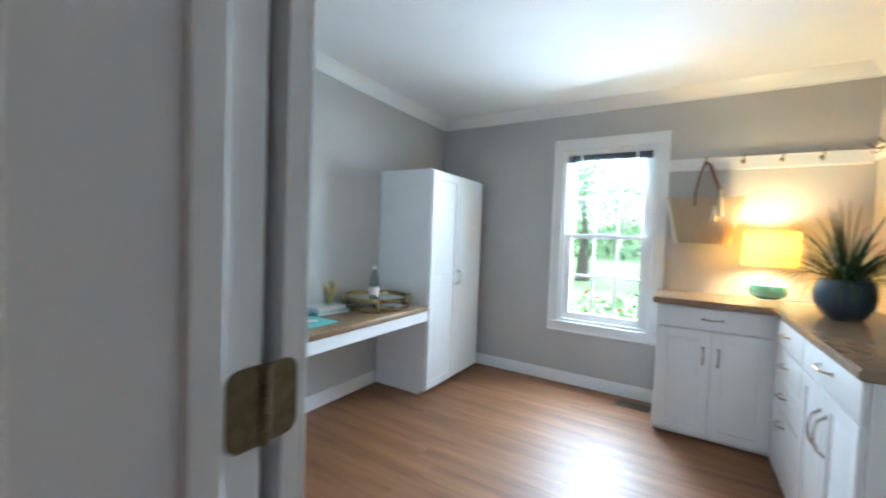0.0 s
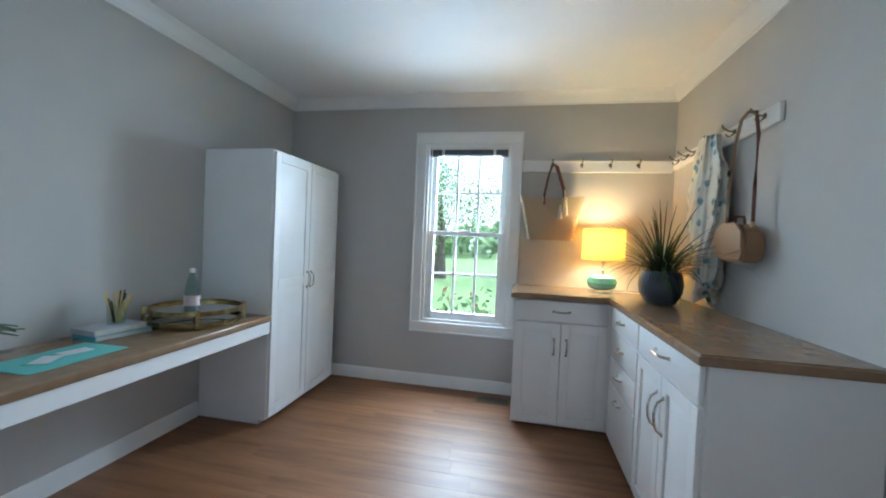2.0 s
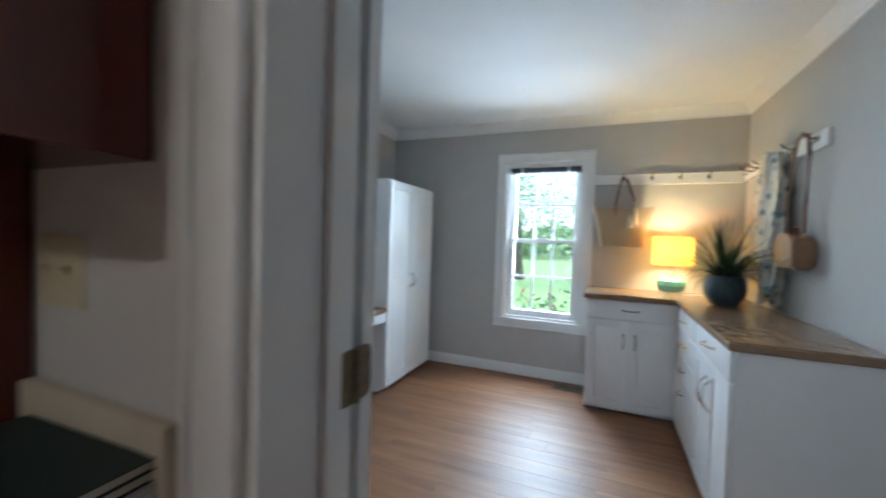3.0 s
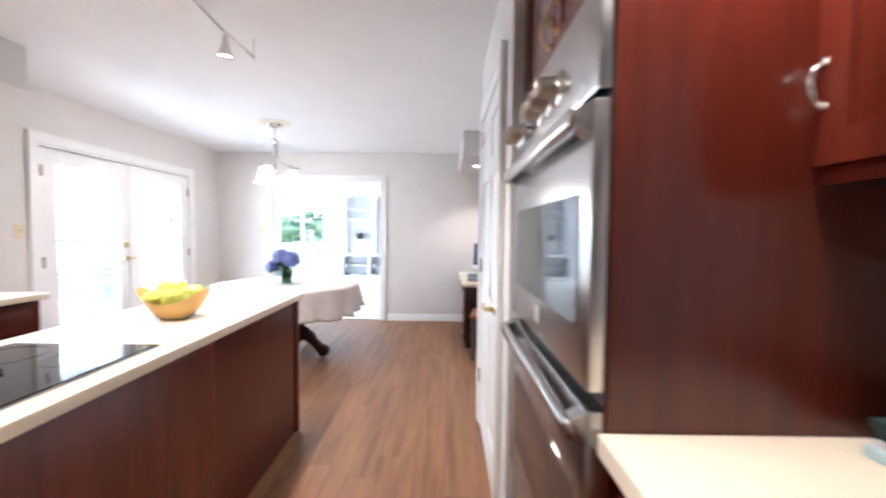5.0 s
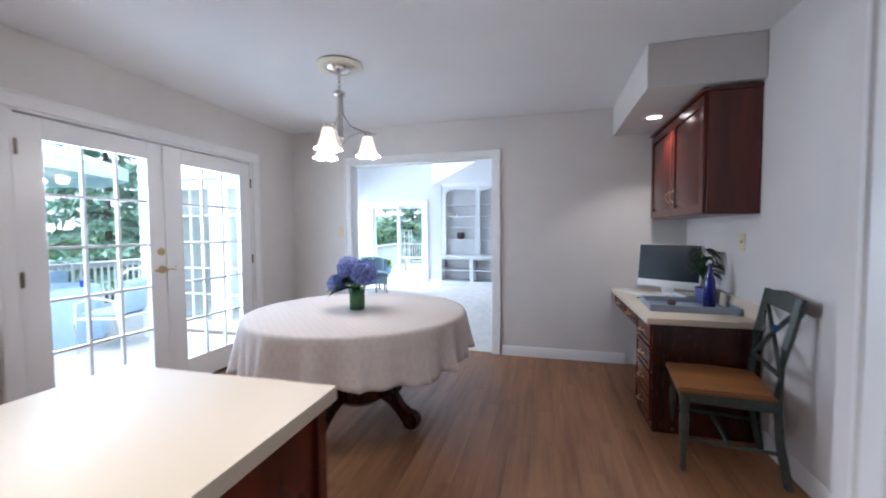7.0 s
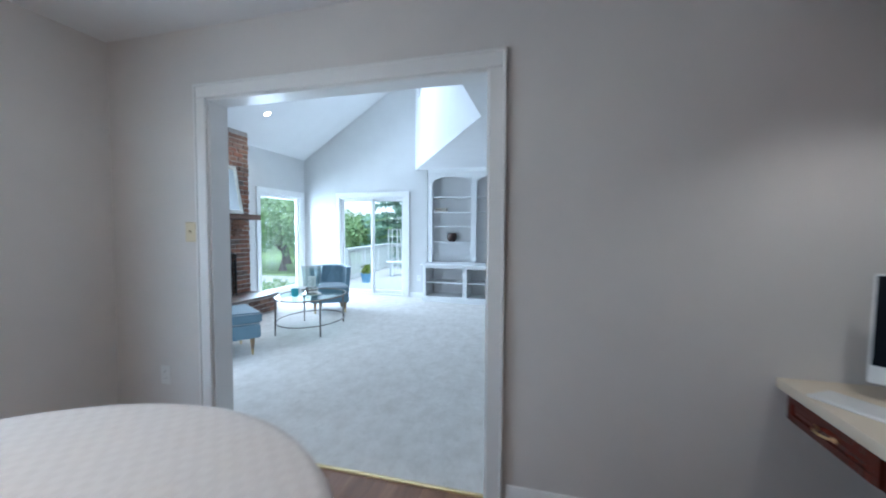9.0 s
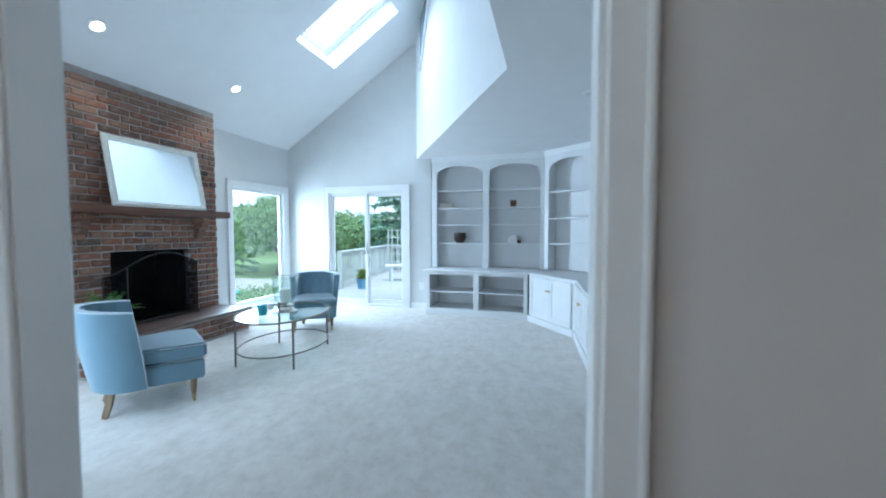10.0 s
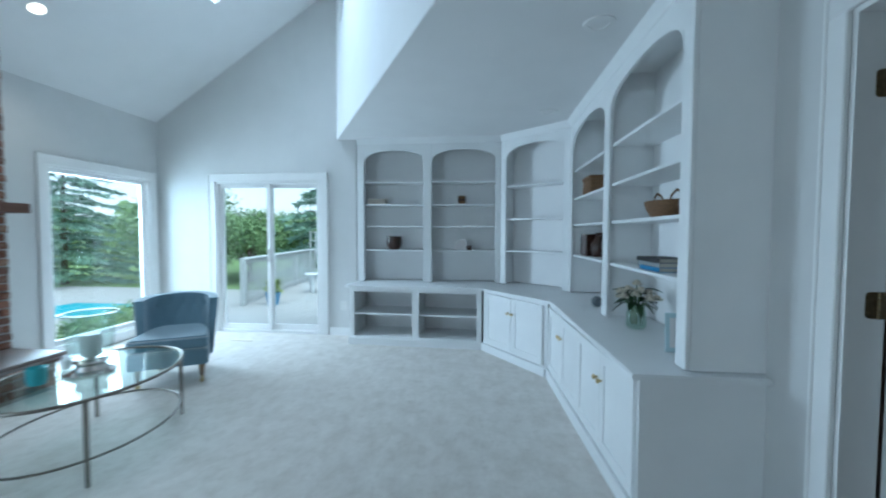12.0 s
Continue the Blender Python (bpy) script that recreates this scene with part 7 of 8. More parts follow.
def lay(parent, y_lo, y_hi, z, shift, put):
    """One course along y, cut at both ends."""
    y = y_lo - shift
    while y < y_hi - 0.02:
        a, b = max(y, y_lo), min(y + BL, y_hi)
        if b - a > 0.03:
            put(a, b - a, z)
        y += BL + BG


rb = random.Random(5)
count = 0
rest = B()


def put_breast(y, l, z):
    global count
    off = rb.uniform(-0.007, 0.006)
    if count < 290:
        b = new("brick", brick_mesh(l, 0.06, rb.randrange(5) if l > 0.19 else 0))
        b.parent, b.location = fp, (0.208 + off, y - FY0, z)
        count += 1
    else:
        box(rest, 0.148 + off, 0.208 + off, y - FY0, y - FY0 + l, z, z + BH, 0.005)


course = BH + BG
rows = int((2.73 + SL * 0.19) / course)
for k in range(rows):
    z = k * course + 0.006
    sh = (0, 0.105)[k % 2] + rb.uniform(-0.01, 0.01)
    if OZ0 - BH < z < OZ1 - 0.005:
        lay(fp, FY0, OY0, z, sh, put_breast)
        lay(fp, OY1, FY1, z, (sh + 0.07) % 0.2, put_breast)
    else:
        lay(fp, FY0, FY1, z, sh, put_breast)
rp = part("upper_bricks", rest, BRICK, fp, "upper courses of old red brick")
tagged(rp, kind="stuff")
for k in range(rows):
    b = new("end_brick", brick_mesh(0.09, 0.06, 1))
    b.parent = fp
    b.matrix_basis = pose(0.045 + (0.06 if k % 2 else 0.0), FY1 - FY0 + 0.006, k * course + 0.006, 0, 0, 90)
for k in range(3):
    z = k * course + 0.035
    y = 0.0 - (0.1 if k % 2 else 0)
    while y < 1.87:
        a, b_ = max(0.0, y), min(y + BL, 1.875)
        if b_ - a > 0.03:
            b = new("brick", brick_mesh(b_ - a, 0.06, rb.randrange(5)))
            b.parent, b.location = hearth, (0.536 + rb.uniform(-.003, .003), a, z)
        y += BL + BG
    for x in (0.02, 0.235, 0.45):
        b = new("brick", brick_mesh(0.20 if x < 0.4 else 0.075, 0.06, 2))
        b.parent = hearth
        b.matrix_basis = pose(x + (0.2 if x < .4 else 0.075), 1.886, z, 0, 0, 90)
for y in (7.56, 8.86):
    cb_ = thing("brick_corbel", "stepped brick corbel under the mantel", "corbel", pose(-5.585, y, 1.20), "mantel corbels")
    for k, d in enumerate((0.05, 0.09, 0.13, 0.165)):
        b = new("brick", mesh_of(box(B(), 0, d, 0, 0.095, 0, 0.056, 0.005), "brick", BRICK, 0))
        b.parent, b.location = cb_, (0, 0, k * 0.064)

# fire screen: three mesh panels
MESHM = plain("black_wire_mesh", (0.007, 0.007, 0.008), 0.85, 0.0, vary=0.1, grain=700, bump=0.8, spec=0.08)
t_ = MESHM.node_tree
tr_, mx_ = t_.nodes.new("ShaderNodeBsdfTransparent"), t_.nodes.new("ShaderNodeMixShader")
mx_.inputs[0].default_value = 0.62
t_.links.new(tr_.outputs[0], mx_.inputs[1])
t_.links.new(t_.nodes["Principled BSDF"].outputs[0], mx_.inputs[2])
t_.links.new(mx_.outputs[0], t_.nodes["Material Output"].inputs[0])
fs = thing("fire_screen", "black mesh folding fire screen with an arched top", "fire screen", pose(-5.41, 8.33, 0.2985))
for y0, y1, h0, h1, mm in ((-0.40, 0.40, 0.62, 0.75, pose(0.0, 0, 0)), (-0.20, 0.0, 0.52, 0.62, pose(0.0, -0.402, 0, 0, 0, -48)), (0.0, 0.20, 0.62, 0.52, pose(0.0, 0.402, 0, 0, 0, 48))):
    n = 12
    top = [(y0 + (y1 - y0) * k / n, (h0 + (h1 - h0) * math.sin(math.pi * k / n)) if y0 < 0 < y1 else h0 + (h1 - h0) * (k / n) ** (1.6 if h1 > h0 else 0.6)) for k in range(n + 1)]
    bm = B()
    tube(bm, [(0, y0, 0.0)] + [(0, a, b) for a, b in top] + [(0, y1, 0.0)], 0.007, 6)
    tube(bm, [(0, y0, 0.03), (0, y1, 0.03)], 0.006, 6)
    pn_ = part("panel_frame", bm, BLACK, fs, "", mm)
    bm = B()
    vs = [bm.verts.new((-0.002, a, b)) for a, b in top] + [bm.verts.new((-0.002, y1, 0.03)), bm.verts.new((-0.002, y0, 0.03))]
    bm.faces.new(vs)
    bmesh.ops.solidify(bm, geom=bm.faces[:], thickness=0.003)
    part("mesh_panel", bm, MESHM, pn_)

# mirror leaning on the mantel
mr = thing("leaning_mirror", "wide mirror in a beaded white frame on the mantel", "mirror", pose(-5.415, 8.365, 1.5385, 0, -10.5, 0) @ pose(0, 0, 0, 0.0, 0, 0))
MW, MH, MF = 0.54, 0.74, 0.058
FRAMEW = plain("distressed_white_frame", (0.66, 0.66, 0.62), 0.45, vary=0.12, scale=40, bump=0.1)
for y0, y1, z0, z1 in ((-MW, MW, 0, MF), (-MW, MW, MH - MF, MH), (-MW, -MW + MF, MF, MH - MF), (MW - MF, MW, MF, MH - MF)):
    part("frame_bar", box(B(), -0.020, 0.004, y0, y1, z0, z1, 0.006, 2), FRAMEW, mr)
# mirror silver greyed evenly to dim what it reflects
part("mirror_glass", box(B(), -0.016, -0.008, -MW + MF - 0.004, MW - MF + 0.004, MF - 0.004, MH - MF + 0.004), plain("greyed_mirror_silver", (0.66, 0.70, 0.72), 0.03, 1.0, vary=0.03, bump=0, gloss=0.01), mr, "silvered mirror glass")
bm = B()
for k in range(44):
    y = -MW + 0.024 + k * (2 * MW - 0.048) / 43
    for z in (0.022, MH - 0.022):
        bmesh.ops.create_icosphere(bm, subdivisions=1, radius=0.010, matrix=Matrix.Translation((0.005, y, z)))
for k in range(28):
    z = 0.045 + k * (MH - 0.09) / 27
    for y in (-MW + 0.022, MW - 0.022):
        bmesh.ops.create_icosphere(bm, subdivisions=1, radius=0.010, matrix=Matrix.Translation((0.005, y, z)))
tagged(part("beading", bm, FRAMEW, mr, "row of small white beads"), kind="stuff")

# fern on the hearth
FERN = plain("bright_fern_green", (0.075, 0.18, 0.035), 0.5, vary=0.25, scale=20, bump=0.03)
fe = thing("potted_fern", "green fern in a dark pot on the hearth", "plant", pose(-5.12, 7.46, 0.2985) @ Matrix.Scale(1.2, 4))
part("pot", lathe(B(), [(0, 0), (0.08, 0), (0.11, 0.12), (0.115, 0.15), (0.105, 0.15), (0.10, 0.12), (0, 0.12)], 28), plain("dark_stoneware", (0.05, 0.06, 0.07), 0.4, vary=0.2), fe)
rnd = random.Random(31)
for k in range(46):
    a = k * 137.5
    bm = B()
    l, lean = rnd.uniform(0.20, 0.34), rnd.uniform(0.5, 1.3)
    pos, ang = Vector((0.03, 0, 0.13)), math.pi / 2 - lean * 0.45
    base_m = pose(0, 0, 0, 0, 0, a)
    for i in range(11):
        w = 0.055 * math.sin(math.pi * (i + 1.2) / 13)
        for sgn in (-1, 1):
            mm = base_m @ Matrix.Translation(pos) @ pose(0, 0, 0, 0, -math.degrees(ang), 0) @ pose(0, 0, 0, 0, 0, sgn * 62)
            leaf_blade(bm, mm, w, 0.017, 0.15, 2)
        pos = pos + Vector((math.cos(ang), 0, math.sin(ang))) * (l / 11)
        ang -= lean * 0.10
    part("frond", bm, FERN, fe, "", None, 60)

# tub chairs
VELV = plain("pale_blue_velvet", (0.165, 0.25, 0.31), 0.75, vary=0.07, scale=5, grain=260, bump=0.12, spec=0.25)
p_ = VELV.node_tree.nodes["Principled BSDF"]
p_.inputs["Sheen Weight"].default_value = 0.6
p_.inputs["Sheen Roughness"].default_value = 0.4
PIPE = plain("white_piping_cord", (0.50, 0.54, 0.56), 0.7, bump=0.05)
LEGW = wood("weathered_oak_leg", (0.17, 0.11, 0.06), (0.33, 0.23, 0.135), 0.5, "z", 2.0, 0.06)


def tub_chair(m, label):
    c = thing("tub_chair", label, "armchair", m, "blue tub chairs")
    A0, A1, N, Z = 78, 282, 48, 12
    def at(a, z, off):
        s = (z - 0.18) / 0.62
        rx, ry = 0.255 + 0.12 * s + off, 0.295 + 0.055 * s + off
        a = 180 + (a - 180) * (1 - 0.16 * s)
        return Vector((rx * math.cos(radians(a)) - 0.02 * s * 0, ry * math.sin(radians(a)), z))
    def top(a):
        return 0.755 - 0.03 * (abs(a - 180) / 102) ** 2
    bm = B()
    outer, inner = [], []
    for i in range(N + 1):
        a = A0 + (A1 - A0) * i / N
        co, ci = [], []
        for j in range(Z + 1):
            f = j / Z
            z = 0.18 + (top(a) - 0.18) * f
            co.append(bm.verts.new(at(a, z, 0.0)))
            dent = 0.0
            for bz, shift in ((0.655, 0), (0.55, 0.5)):
                for q in (range(-2, 2) if shift else range(-2, 3)):
                    ba_ = 180 + (q + shift) * 27
                    d2 = ((a - ba_) / 6.5) ** 2 + ((z - bz) / 0.030) ** 2
                    dent += 0.032 * math.exp(-d2)
            ci.append(bm.verts.new(at(a, z, -0.075 + dent + 0.012 * math.sin(math.pi * f))))
        outer.append(co)
        inner.append(ci)
    for i in range(N):
        for j in range(Z):
            bm.faces.new((outer[i][j], outer[i + 1][j], outer[i + 1][j + 1], outer[i][j + 1]))
            bm.faces.new((inner[i + 1][j], inner[i][j], inner[i][j + 1], inner[i + 1][j + 1]))
        bm.faces.new((outer[i][Z], outer[i + 1][Z], inner[i + 1][Z], inner[i][Z]))
        bm.faces.new((outer[i + 1][0], outer[i][0], inner[i][0], inner[i + 1][0]))
    for i in (0, N):
        for j in range(Z):
            bm.faces.new((outer[i][j], inner[i][j], inner[i][j + 1], outer[i][j + 1]))
    back = part("backrest", bm, VELV, c, "", None, 60)
    for bz, shift in ((0.655, 0), (0.55, 0.5)):
        for q in (range(-2, 2) if shift else range(-2, 3)):
            a = 180 + (q + shift) * 27
            p0 = at(a, bz, -0.052)
            part("button", lathe(B(), [(0, -0.006), (0.009, -0.003), (0.009, 0.003), (0, 0.006)], 10), VELV, back, "", Matrix.Translation(p0) @ pose(0, 0, 0, 0, 90, 0))
    angs = [A0 + (A1 - A0) * i / 40 for i in range(41)]
    part("piping", tube(B(), [at(A0, 0.19, 0.002)] + [at(A0, z, 0.003) for z in (0.4, 0.6)] + [at(a, top(a) + 0.002, 0.003) for a in angs] + [at(A1, z, 0.003) for z in (0.6, 0.4, 0.19)], 0.0034, 6), PIPE, back, "white piping cord")
    bm = B()
    prism(bm, [(-0.17, -0.15), (-0.07, -0.23), (0.10, -0.28), (0.40, -0.30), (0.40, 0.30), (0.10, 0.28), (-0.07, 0.23), (-0.17, 0.15)], "z", 0.18, 0.325)
    bmesh.ops.bevel(bm, geom=bm.edges[:], offset=0.012, segments=2, affect="EDGES")
    part("seat_base", bm, VELV, c, "", None, 50)
    bm = B()
    prism(bm, [(-0.21, -0.15), (-0.09, -0.235), (0.12, -0.275), (0.415, -0.305), (0.415, 0.305), (0.12, 0.275), (-0.09, 0.235), (-0.21, 0.15)], "z", 0.327, 0.445)
    bmesh.ops.bevel(bm, geom=bm.edges[:], offset=0.022, segments=3, affect="EDGES")
    cu = part("seat_cushion", bm, VELV, c, "", None, 50)
    for z in (0.336, 0.434):
        part("piping", tube(B(), [(0.13, -0.272, z), (0.40, -0.302, z), (0.412, -0.29, z), (0.412, 0.29, z), (0.40, 0.302, z), (0.13, 0.272, z)], 0.0030, 6), PIPE, cu, "white piping cord")
    for x, y, front in ((0.33, -0.24, 1), (0.33, 0.24, 1), (-0.14, -0.16, 0), (-0.14, 0.16, 0)):
        bm = B()
        if front:
            lathe(bm, [(0, 0.05), (0.013, 0.05), (0.020, 0.10), (0.026, 0.18), (0, 0.18)], 14, (x, y, 0))
        else:
            tube(bm, [(x * 1.28, y * 1.12, 0.0), (x * 1.1, y * 1.04, 0.09), (x, y, 0.19)], 0.022, 4, taper=0.032)
        lg = part("leg", bm, LEGW, c)
        if front:
            bm = B()
            lathe(bm, [(0, 0.035), (0.015, 0.035), (0.015, 0.062), (0, 0.062)], 12, (x, y, 0))
            tube(bm, [(x - 0.008, y, 0.018), (x + 0.008, y, 0.018)], 0.018, 14)
            part("castor", bm, BRASS, lg, "small brass castor")
    return c


tub_chair(pose(-4.21, 7.12, 0.004, 0, 0, 56) @ Matrix.Scale(1.0, 4), "pale blue velvet tub chair with its back turned")
tub_chair(pose(-4.31, 9.54, 0.004, 0, 0, -60) @ Matrix.Scale(0.94, 4), "pale blue velvet tub chair with buttoned back")

# coffee table
NICK = plain("antique_nickel_tube", (0.20, 0.18, 0.155), 0.35, 1.0, vary=0.12, scale=30, bump=0.03)
ct = thing("coffee_table", "oval glass coffee table on slim metal legs", "coffee table", pose(-3.875, 8.37, 0.004, 0, 0, 10))
RX, RY = 0.42, 0.545
bm = B()
lathe(bm, [(0, 0.445), (1.0, 0.445), (1.0, 0.453), (0, 0.453)], 64, squash=(RX - 0.006, RY - 0.006))
part("glass_top", bm, glass("pale_green_table_glass", (0.86, 0.94, 0.92)), ct)
part("rim", tube(B(), ring((0, 0, 0.447), RX, RY, 64), 0.0095, 8, True), NICK, ct)
part("lower_ring", tube(B(), ring((0, 0, 0.135), RX * 0.965, RY * 0.965, 64), 0.007, 8, True), NICK, ct)
for a in (47, 133, 227, 313):
    x, y = RX * 0.985 * math.cos(radians(a)), RY * 0.985 * math.sin(radians(a))
    part("leg", tube(B(), [(x * 1.01, y * 1.01, 0.0), (x, y, 0.44)], 0.0095, 10, taper=0.012), NICK, ct)
hu = thing("hurricane_lamp", "glass hurricane vase on a silver foot", "candle holder", pose(-3.86, 8.36, 0.458) @ Matrix.Scale(1.38, 4))
part("foot", lathe(B(), [(0, 0), (0.085, 0), (0.088, 0.010), (0.06, 0.022), (0.05, 0.04), (0.062, 0.055), (0.05, 0.07), (0, 0.07)], 32), CHROME, hu)
part("glass_bowl", lathe(B(), [(0.05, 0.07), (0.072, 0.085), (0.082, 0.16), (0.086, 0.235), (0.096, 0.262), (0.093, 0.262), (0.083, 0.235), (0.079, 0.16), (0.068, 0.088), (0, 0.074)], 36), CLEAR, hu)
part("rim_band", tube(B(), ring((0, 0, 0.262), 0.095, 0.095, 36), 0.003, 6, True), CHROME, hu)
part("candle", lathe(B(), [(0, 0.076), (0.036, 0.076), (0.037, 0.17), (0, 0.168)], 20), plain("white_wax", (0.72, 0.71, 0.68), 0.5, bump=0), hu)
tc = thing("candle_glass", "turquoise frosted glass with a candle", "candle holder", pose(-3.98, 8.17, 0.458))
part("tumbler", lathe(B(), [(0, 0), (0.036, 0), (0.044, 0.02), (0.046, 0.095), (0.042, 0.095), (0.040, 0.02), (0, 0.012)], 28), plain("turquoise_frosted_glass", (0.10, 0.42, 0.46), 0.25, bump=0), tc)
tw = thing("candle_glass", "small white votive glass on the table", "candle holder", pose(-4.08, 8.40, 0.458))
part("tumbler", lathe(B(), [(0, 0), (0.028, 0), (0.032, 0.06), (0.029, 0.06), (0.026, 0.01), (0, 0.01)], 24), WHITEPL, tw)
fvn = thing("floor_vent", "white floor vent in the carpet", "vent", pose(-4.55, 10.60, 0.004))
part("frame", box(B(), 0, 0.28, 0, 0.07, 0, 0.005, 0.002), IVORY, fvn)
for k in range(9):
    part("slat", box(B(), 0.02 + k * 0.028, 0.032 + k * 0.028, 0.012, 0.058, 0.005, 0.007), TRIM, fvn)

# living room ceiling fittings
# the last one, out of view, is added in line with the other two
for x, y in ((-5.19, 9.19), (-5.19, 7.60), (-5.19, 6.4)):
    u = (x - LX0) * math.sqrt(1 + SL * SL)
    downlight(0, 0, 0, slope_m @ pose(u, y, 0.0), "recessed downlight in the sloping ceiling", watts=2.5)
for x, y in ((-0.92, 8.56), (-0.94, 10.10)):
    downlight(x, y, 2.45, label="unlit recessed downlight in the low ceiling", lit=False)
# narrow clerestory pane and its white trim on the well wall
wd_ = Vector((-1.80, 3.13, 0)).normalized()
m_w = Matrix.Translation((-1.56 + wd_.x * 2.65 - 0.002, 7.87 + wd_.y * 2.65, 0)) @ pose(0, 0, 0, 0, 0, math.degrees(math.atan2(wd_.y, wd_.x)))
cw = thing("window_clerestory", "slanted clerestory window with white trim in the well", "window", m_w, kind="structure")
pts = [(0.55, 3.75), (0.55, 5.2), (-0.75, 5.2)]
part("trim_bar", prism(B(), [(0.58, 3.70), (0.52, 3.72), (-0.80, 5.2), (-0.72, 5.2)], "y", 0.003, 0.03), TRIM, cw)
part("side_bar", box(B(), 0.55, 0.58, 0.003, 0.03, 3.70, 5.2), TRIM, cw)
gl_ = part("pane", prism(B(), pts, "y", 0.004, 0.010), plain("dim_window_glass", (0.30, 0.36, 0.40), 0.1, bump=0), cw)


# ---- outdoors ----
GRASS = plain("summer_lawn", (0.17, 0.25, 0.085), 0.9, vary=0.25, scale=0.6, grain=8, bump=0.4)
bm = B()
bmesh.ops.create_grid(bm, x_segments=60, y_segments=60, size=600)
for v in bm.verts:
    if v.co.length > 60:
        v.co.z = 0.6 * math.sin(v.co.x * 0.02) + 0.5 * math.cos(v.co.y * 0.017)
setting("ground", bm, GRASS, "summer lawn reaching to the horizon", "ground", m=pose(0, 0, -1.7))
DECK = plain("sun_bleached_deck_boards", (0.36, 0.35, 0.33), 0.7, vary=0.10, scale=3, grain=60, bump=0.15)
RAILM = plain("pale_grey_painted_rail", (0.50, 0.51, 0.50), 0.6, vary=0.08, scale=6)


def deck(name, x0, x1, y0, y1, label, along="y"):
    d = thing(name, label, "deck", pose(0, 0, 0), kind="structure")
    part("subframe", box(B(), x0 + .02, x1 - .02, y0 + .02, y1 - .02, -1.75, -0.16), DECK, d)
    n = int((x1 - x0) / 0.145) if along == "y" else int((y1 - y0) / 0.145)
    me = mesh_of(box(B(), 0, 0.140, 0, y1 - y0, -0.030, 0, 0.004) if along == "y" else box(B(), 0, x1 - x0, 0, 0.140, -0.030, 0, 0.004), "board", DECK, 0)
    for k in range(n):
        b = new("board", me)
        b.parent, b.location = d, ((x0 + k * 0.145, y0, -0.12) if along == "y" else (x0, y0 + k * 0.145, -0.12))
    return d


deck("deck_north", -6.95, 1.5, 11.14, 18.1, "pale weathered deck outside the sliding door")
deck("deck_west", -8.3, -3.66, -1.0, 5.74, "pale weathered deck outside the French doors")
deck("deck_side", -8.3, -5.94, 5.76, 7.6, "pale weathered deck round the house corner")


def railing(p, q, label, slope=0.0):
    p, q = Vector(p), Vector(q)
    l = (q - p).length
    r = thing("deck_railing", label, "railing", Matrix.Translation(p) @ pose(0, 0, 0, 0, 0, math.degrees(math.atan2(q.y - p.y, q.x - p.x))) @ Matrix.Diagonal((1, 1, 0.87, 1)), "deck railings")
    n = max(1, round(l / 1.6))
    post = mesh_of(box(B(), -0.045, 0.045, -0.045, 0.045, 0, 1.02, 0.006), "post", RAILM, 0)
    for k in range(n + 1):
        o = new("post", post)
        o.parent, o.location = r, (l * k / n, 0, 0)
    part("top_rail", box(B(), 0, l, -0.07, 0.07, 1.02, 1.058, 0.006), RAILM, r)
    part("upper_rail", box(B(), 0, l, -0.02, 0.02, 0.93, 1.015, 0.004), RAILM, r)
    part("lower_rail", box(B(), 0, l, -0.02, 0.02, 0.10, 0.18, 0.004), RAILM, r)
    m = int(l / 0.105)
    bal = mesh_of(box(B(), -0.017, 0.017, -0.038, -0.020, 0.05, 1.0), "baluster", RAILM, 0)
    for k in range(1, m):
        o = new("baluster", bal)
        o.parent, o.location = r, (k * l / m, 0, 0)
    return r


railing((-6.15, 13.3, -0.12), (-6.80, 17.7, -0.12), "pale grey deck railing with flat balusters")
railing((-6.80, 17.7, -0.12), (1.4, 18.0, -0.12), "pale grey deck railing at the deck end")
railing((-8.2, -0.9, -0.12), (-8.2, 7.5, -0.12), "pale grey deck railing beyond the patio table")
# garden bench, trellis and pot on the north deck
WHITEF = plain("white_garden_paint", (0.60, 0.61, 0.61), 0.5, vary=0.04)
bn = thing("garden_bench", "white slatted garden bench on the deck", "bench", pose(-5.30, 15.3, -0.12, 0, 0, 30))
for x in (-0.35, 0.35):
    for y in (-0.18, 0.18):
        part("leg", box(B(), x - 0.035, x + 0.035, y - 0.03, y + 0.03, 0, 0.42, 0.004), WHITEF, bn)
    part("cross_rail", box(B(), x - 0.02, x + 0.02, -0.2, 0.2, 0.14, 0.20), WHITEF, bn)
for k in range(5):
    part("slat", box(B(), -0.5, 0.5, -0.23 + k * 0.095, -0.15 + k * 0.095, 0.421, 0.445, 0.004), WHITEF, bn)
fpz = thing("flower_pot", "blue garden pot with a lime green plant", "plant pot", pose(-5.66, 13.5, -0.12))
part("pot", lathe(B(), [(0, 0), (0.10, 0), (0.14, 0.22), (0.15, 0.25), (0.13, 0.25), (0.12, 0.22), (0, 0.22)], 24), plain("sky_blue_pot", (0.12, 0.28, 0.45), 0.4), fpz)
rnd = random.Random(41)
LIME = plain("lime_green_leaf", (0.26, 0.36, 0.04), 0.5, vary=0.25)
bm = B()
for k in range(140):
    a = rnd.uniform(0, 360)
    leaf_blade(bm, pose(rnd.uniform(-.08, .08), rnd.uniform(-.08, .08), rnd.uniform(0.24, 0.46), 0, rnd.uniform(-60, 20), a), 0.13, 0.045, 0.4, 3)
tagged(part("foliage", bm, LIME, fpz, "lime green leaves", None, 60), kind="stuff")
tre = thing("trellis_tower", "low grey metal plant tower on the deck", "trellis", pose(-6.35, 17.2, -0.12) @ Matrix.Diagonal((1, 1, 0.7, 1)))
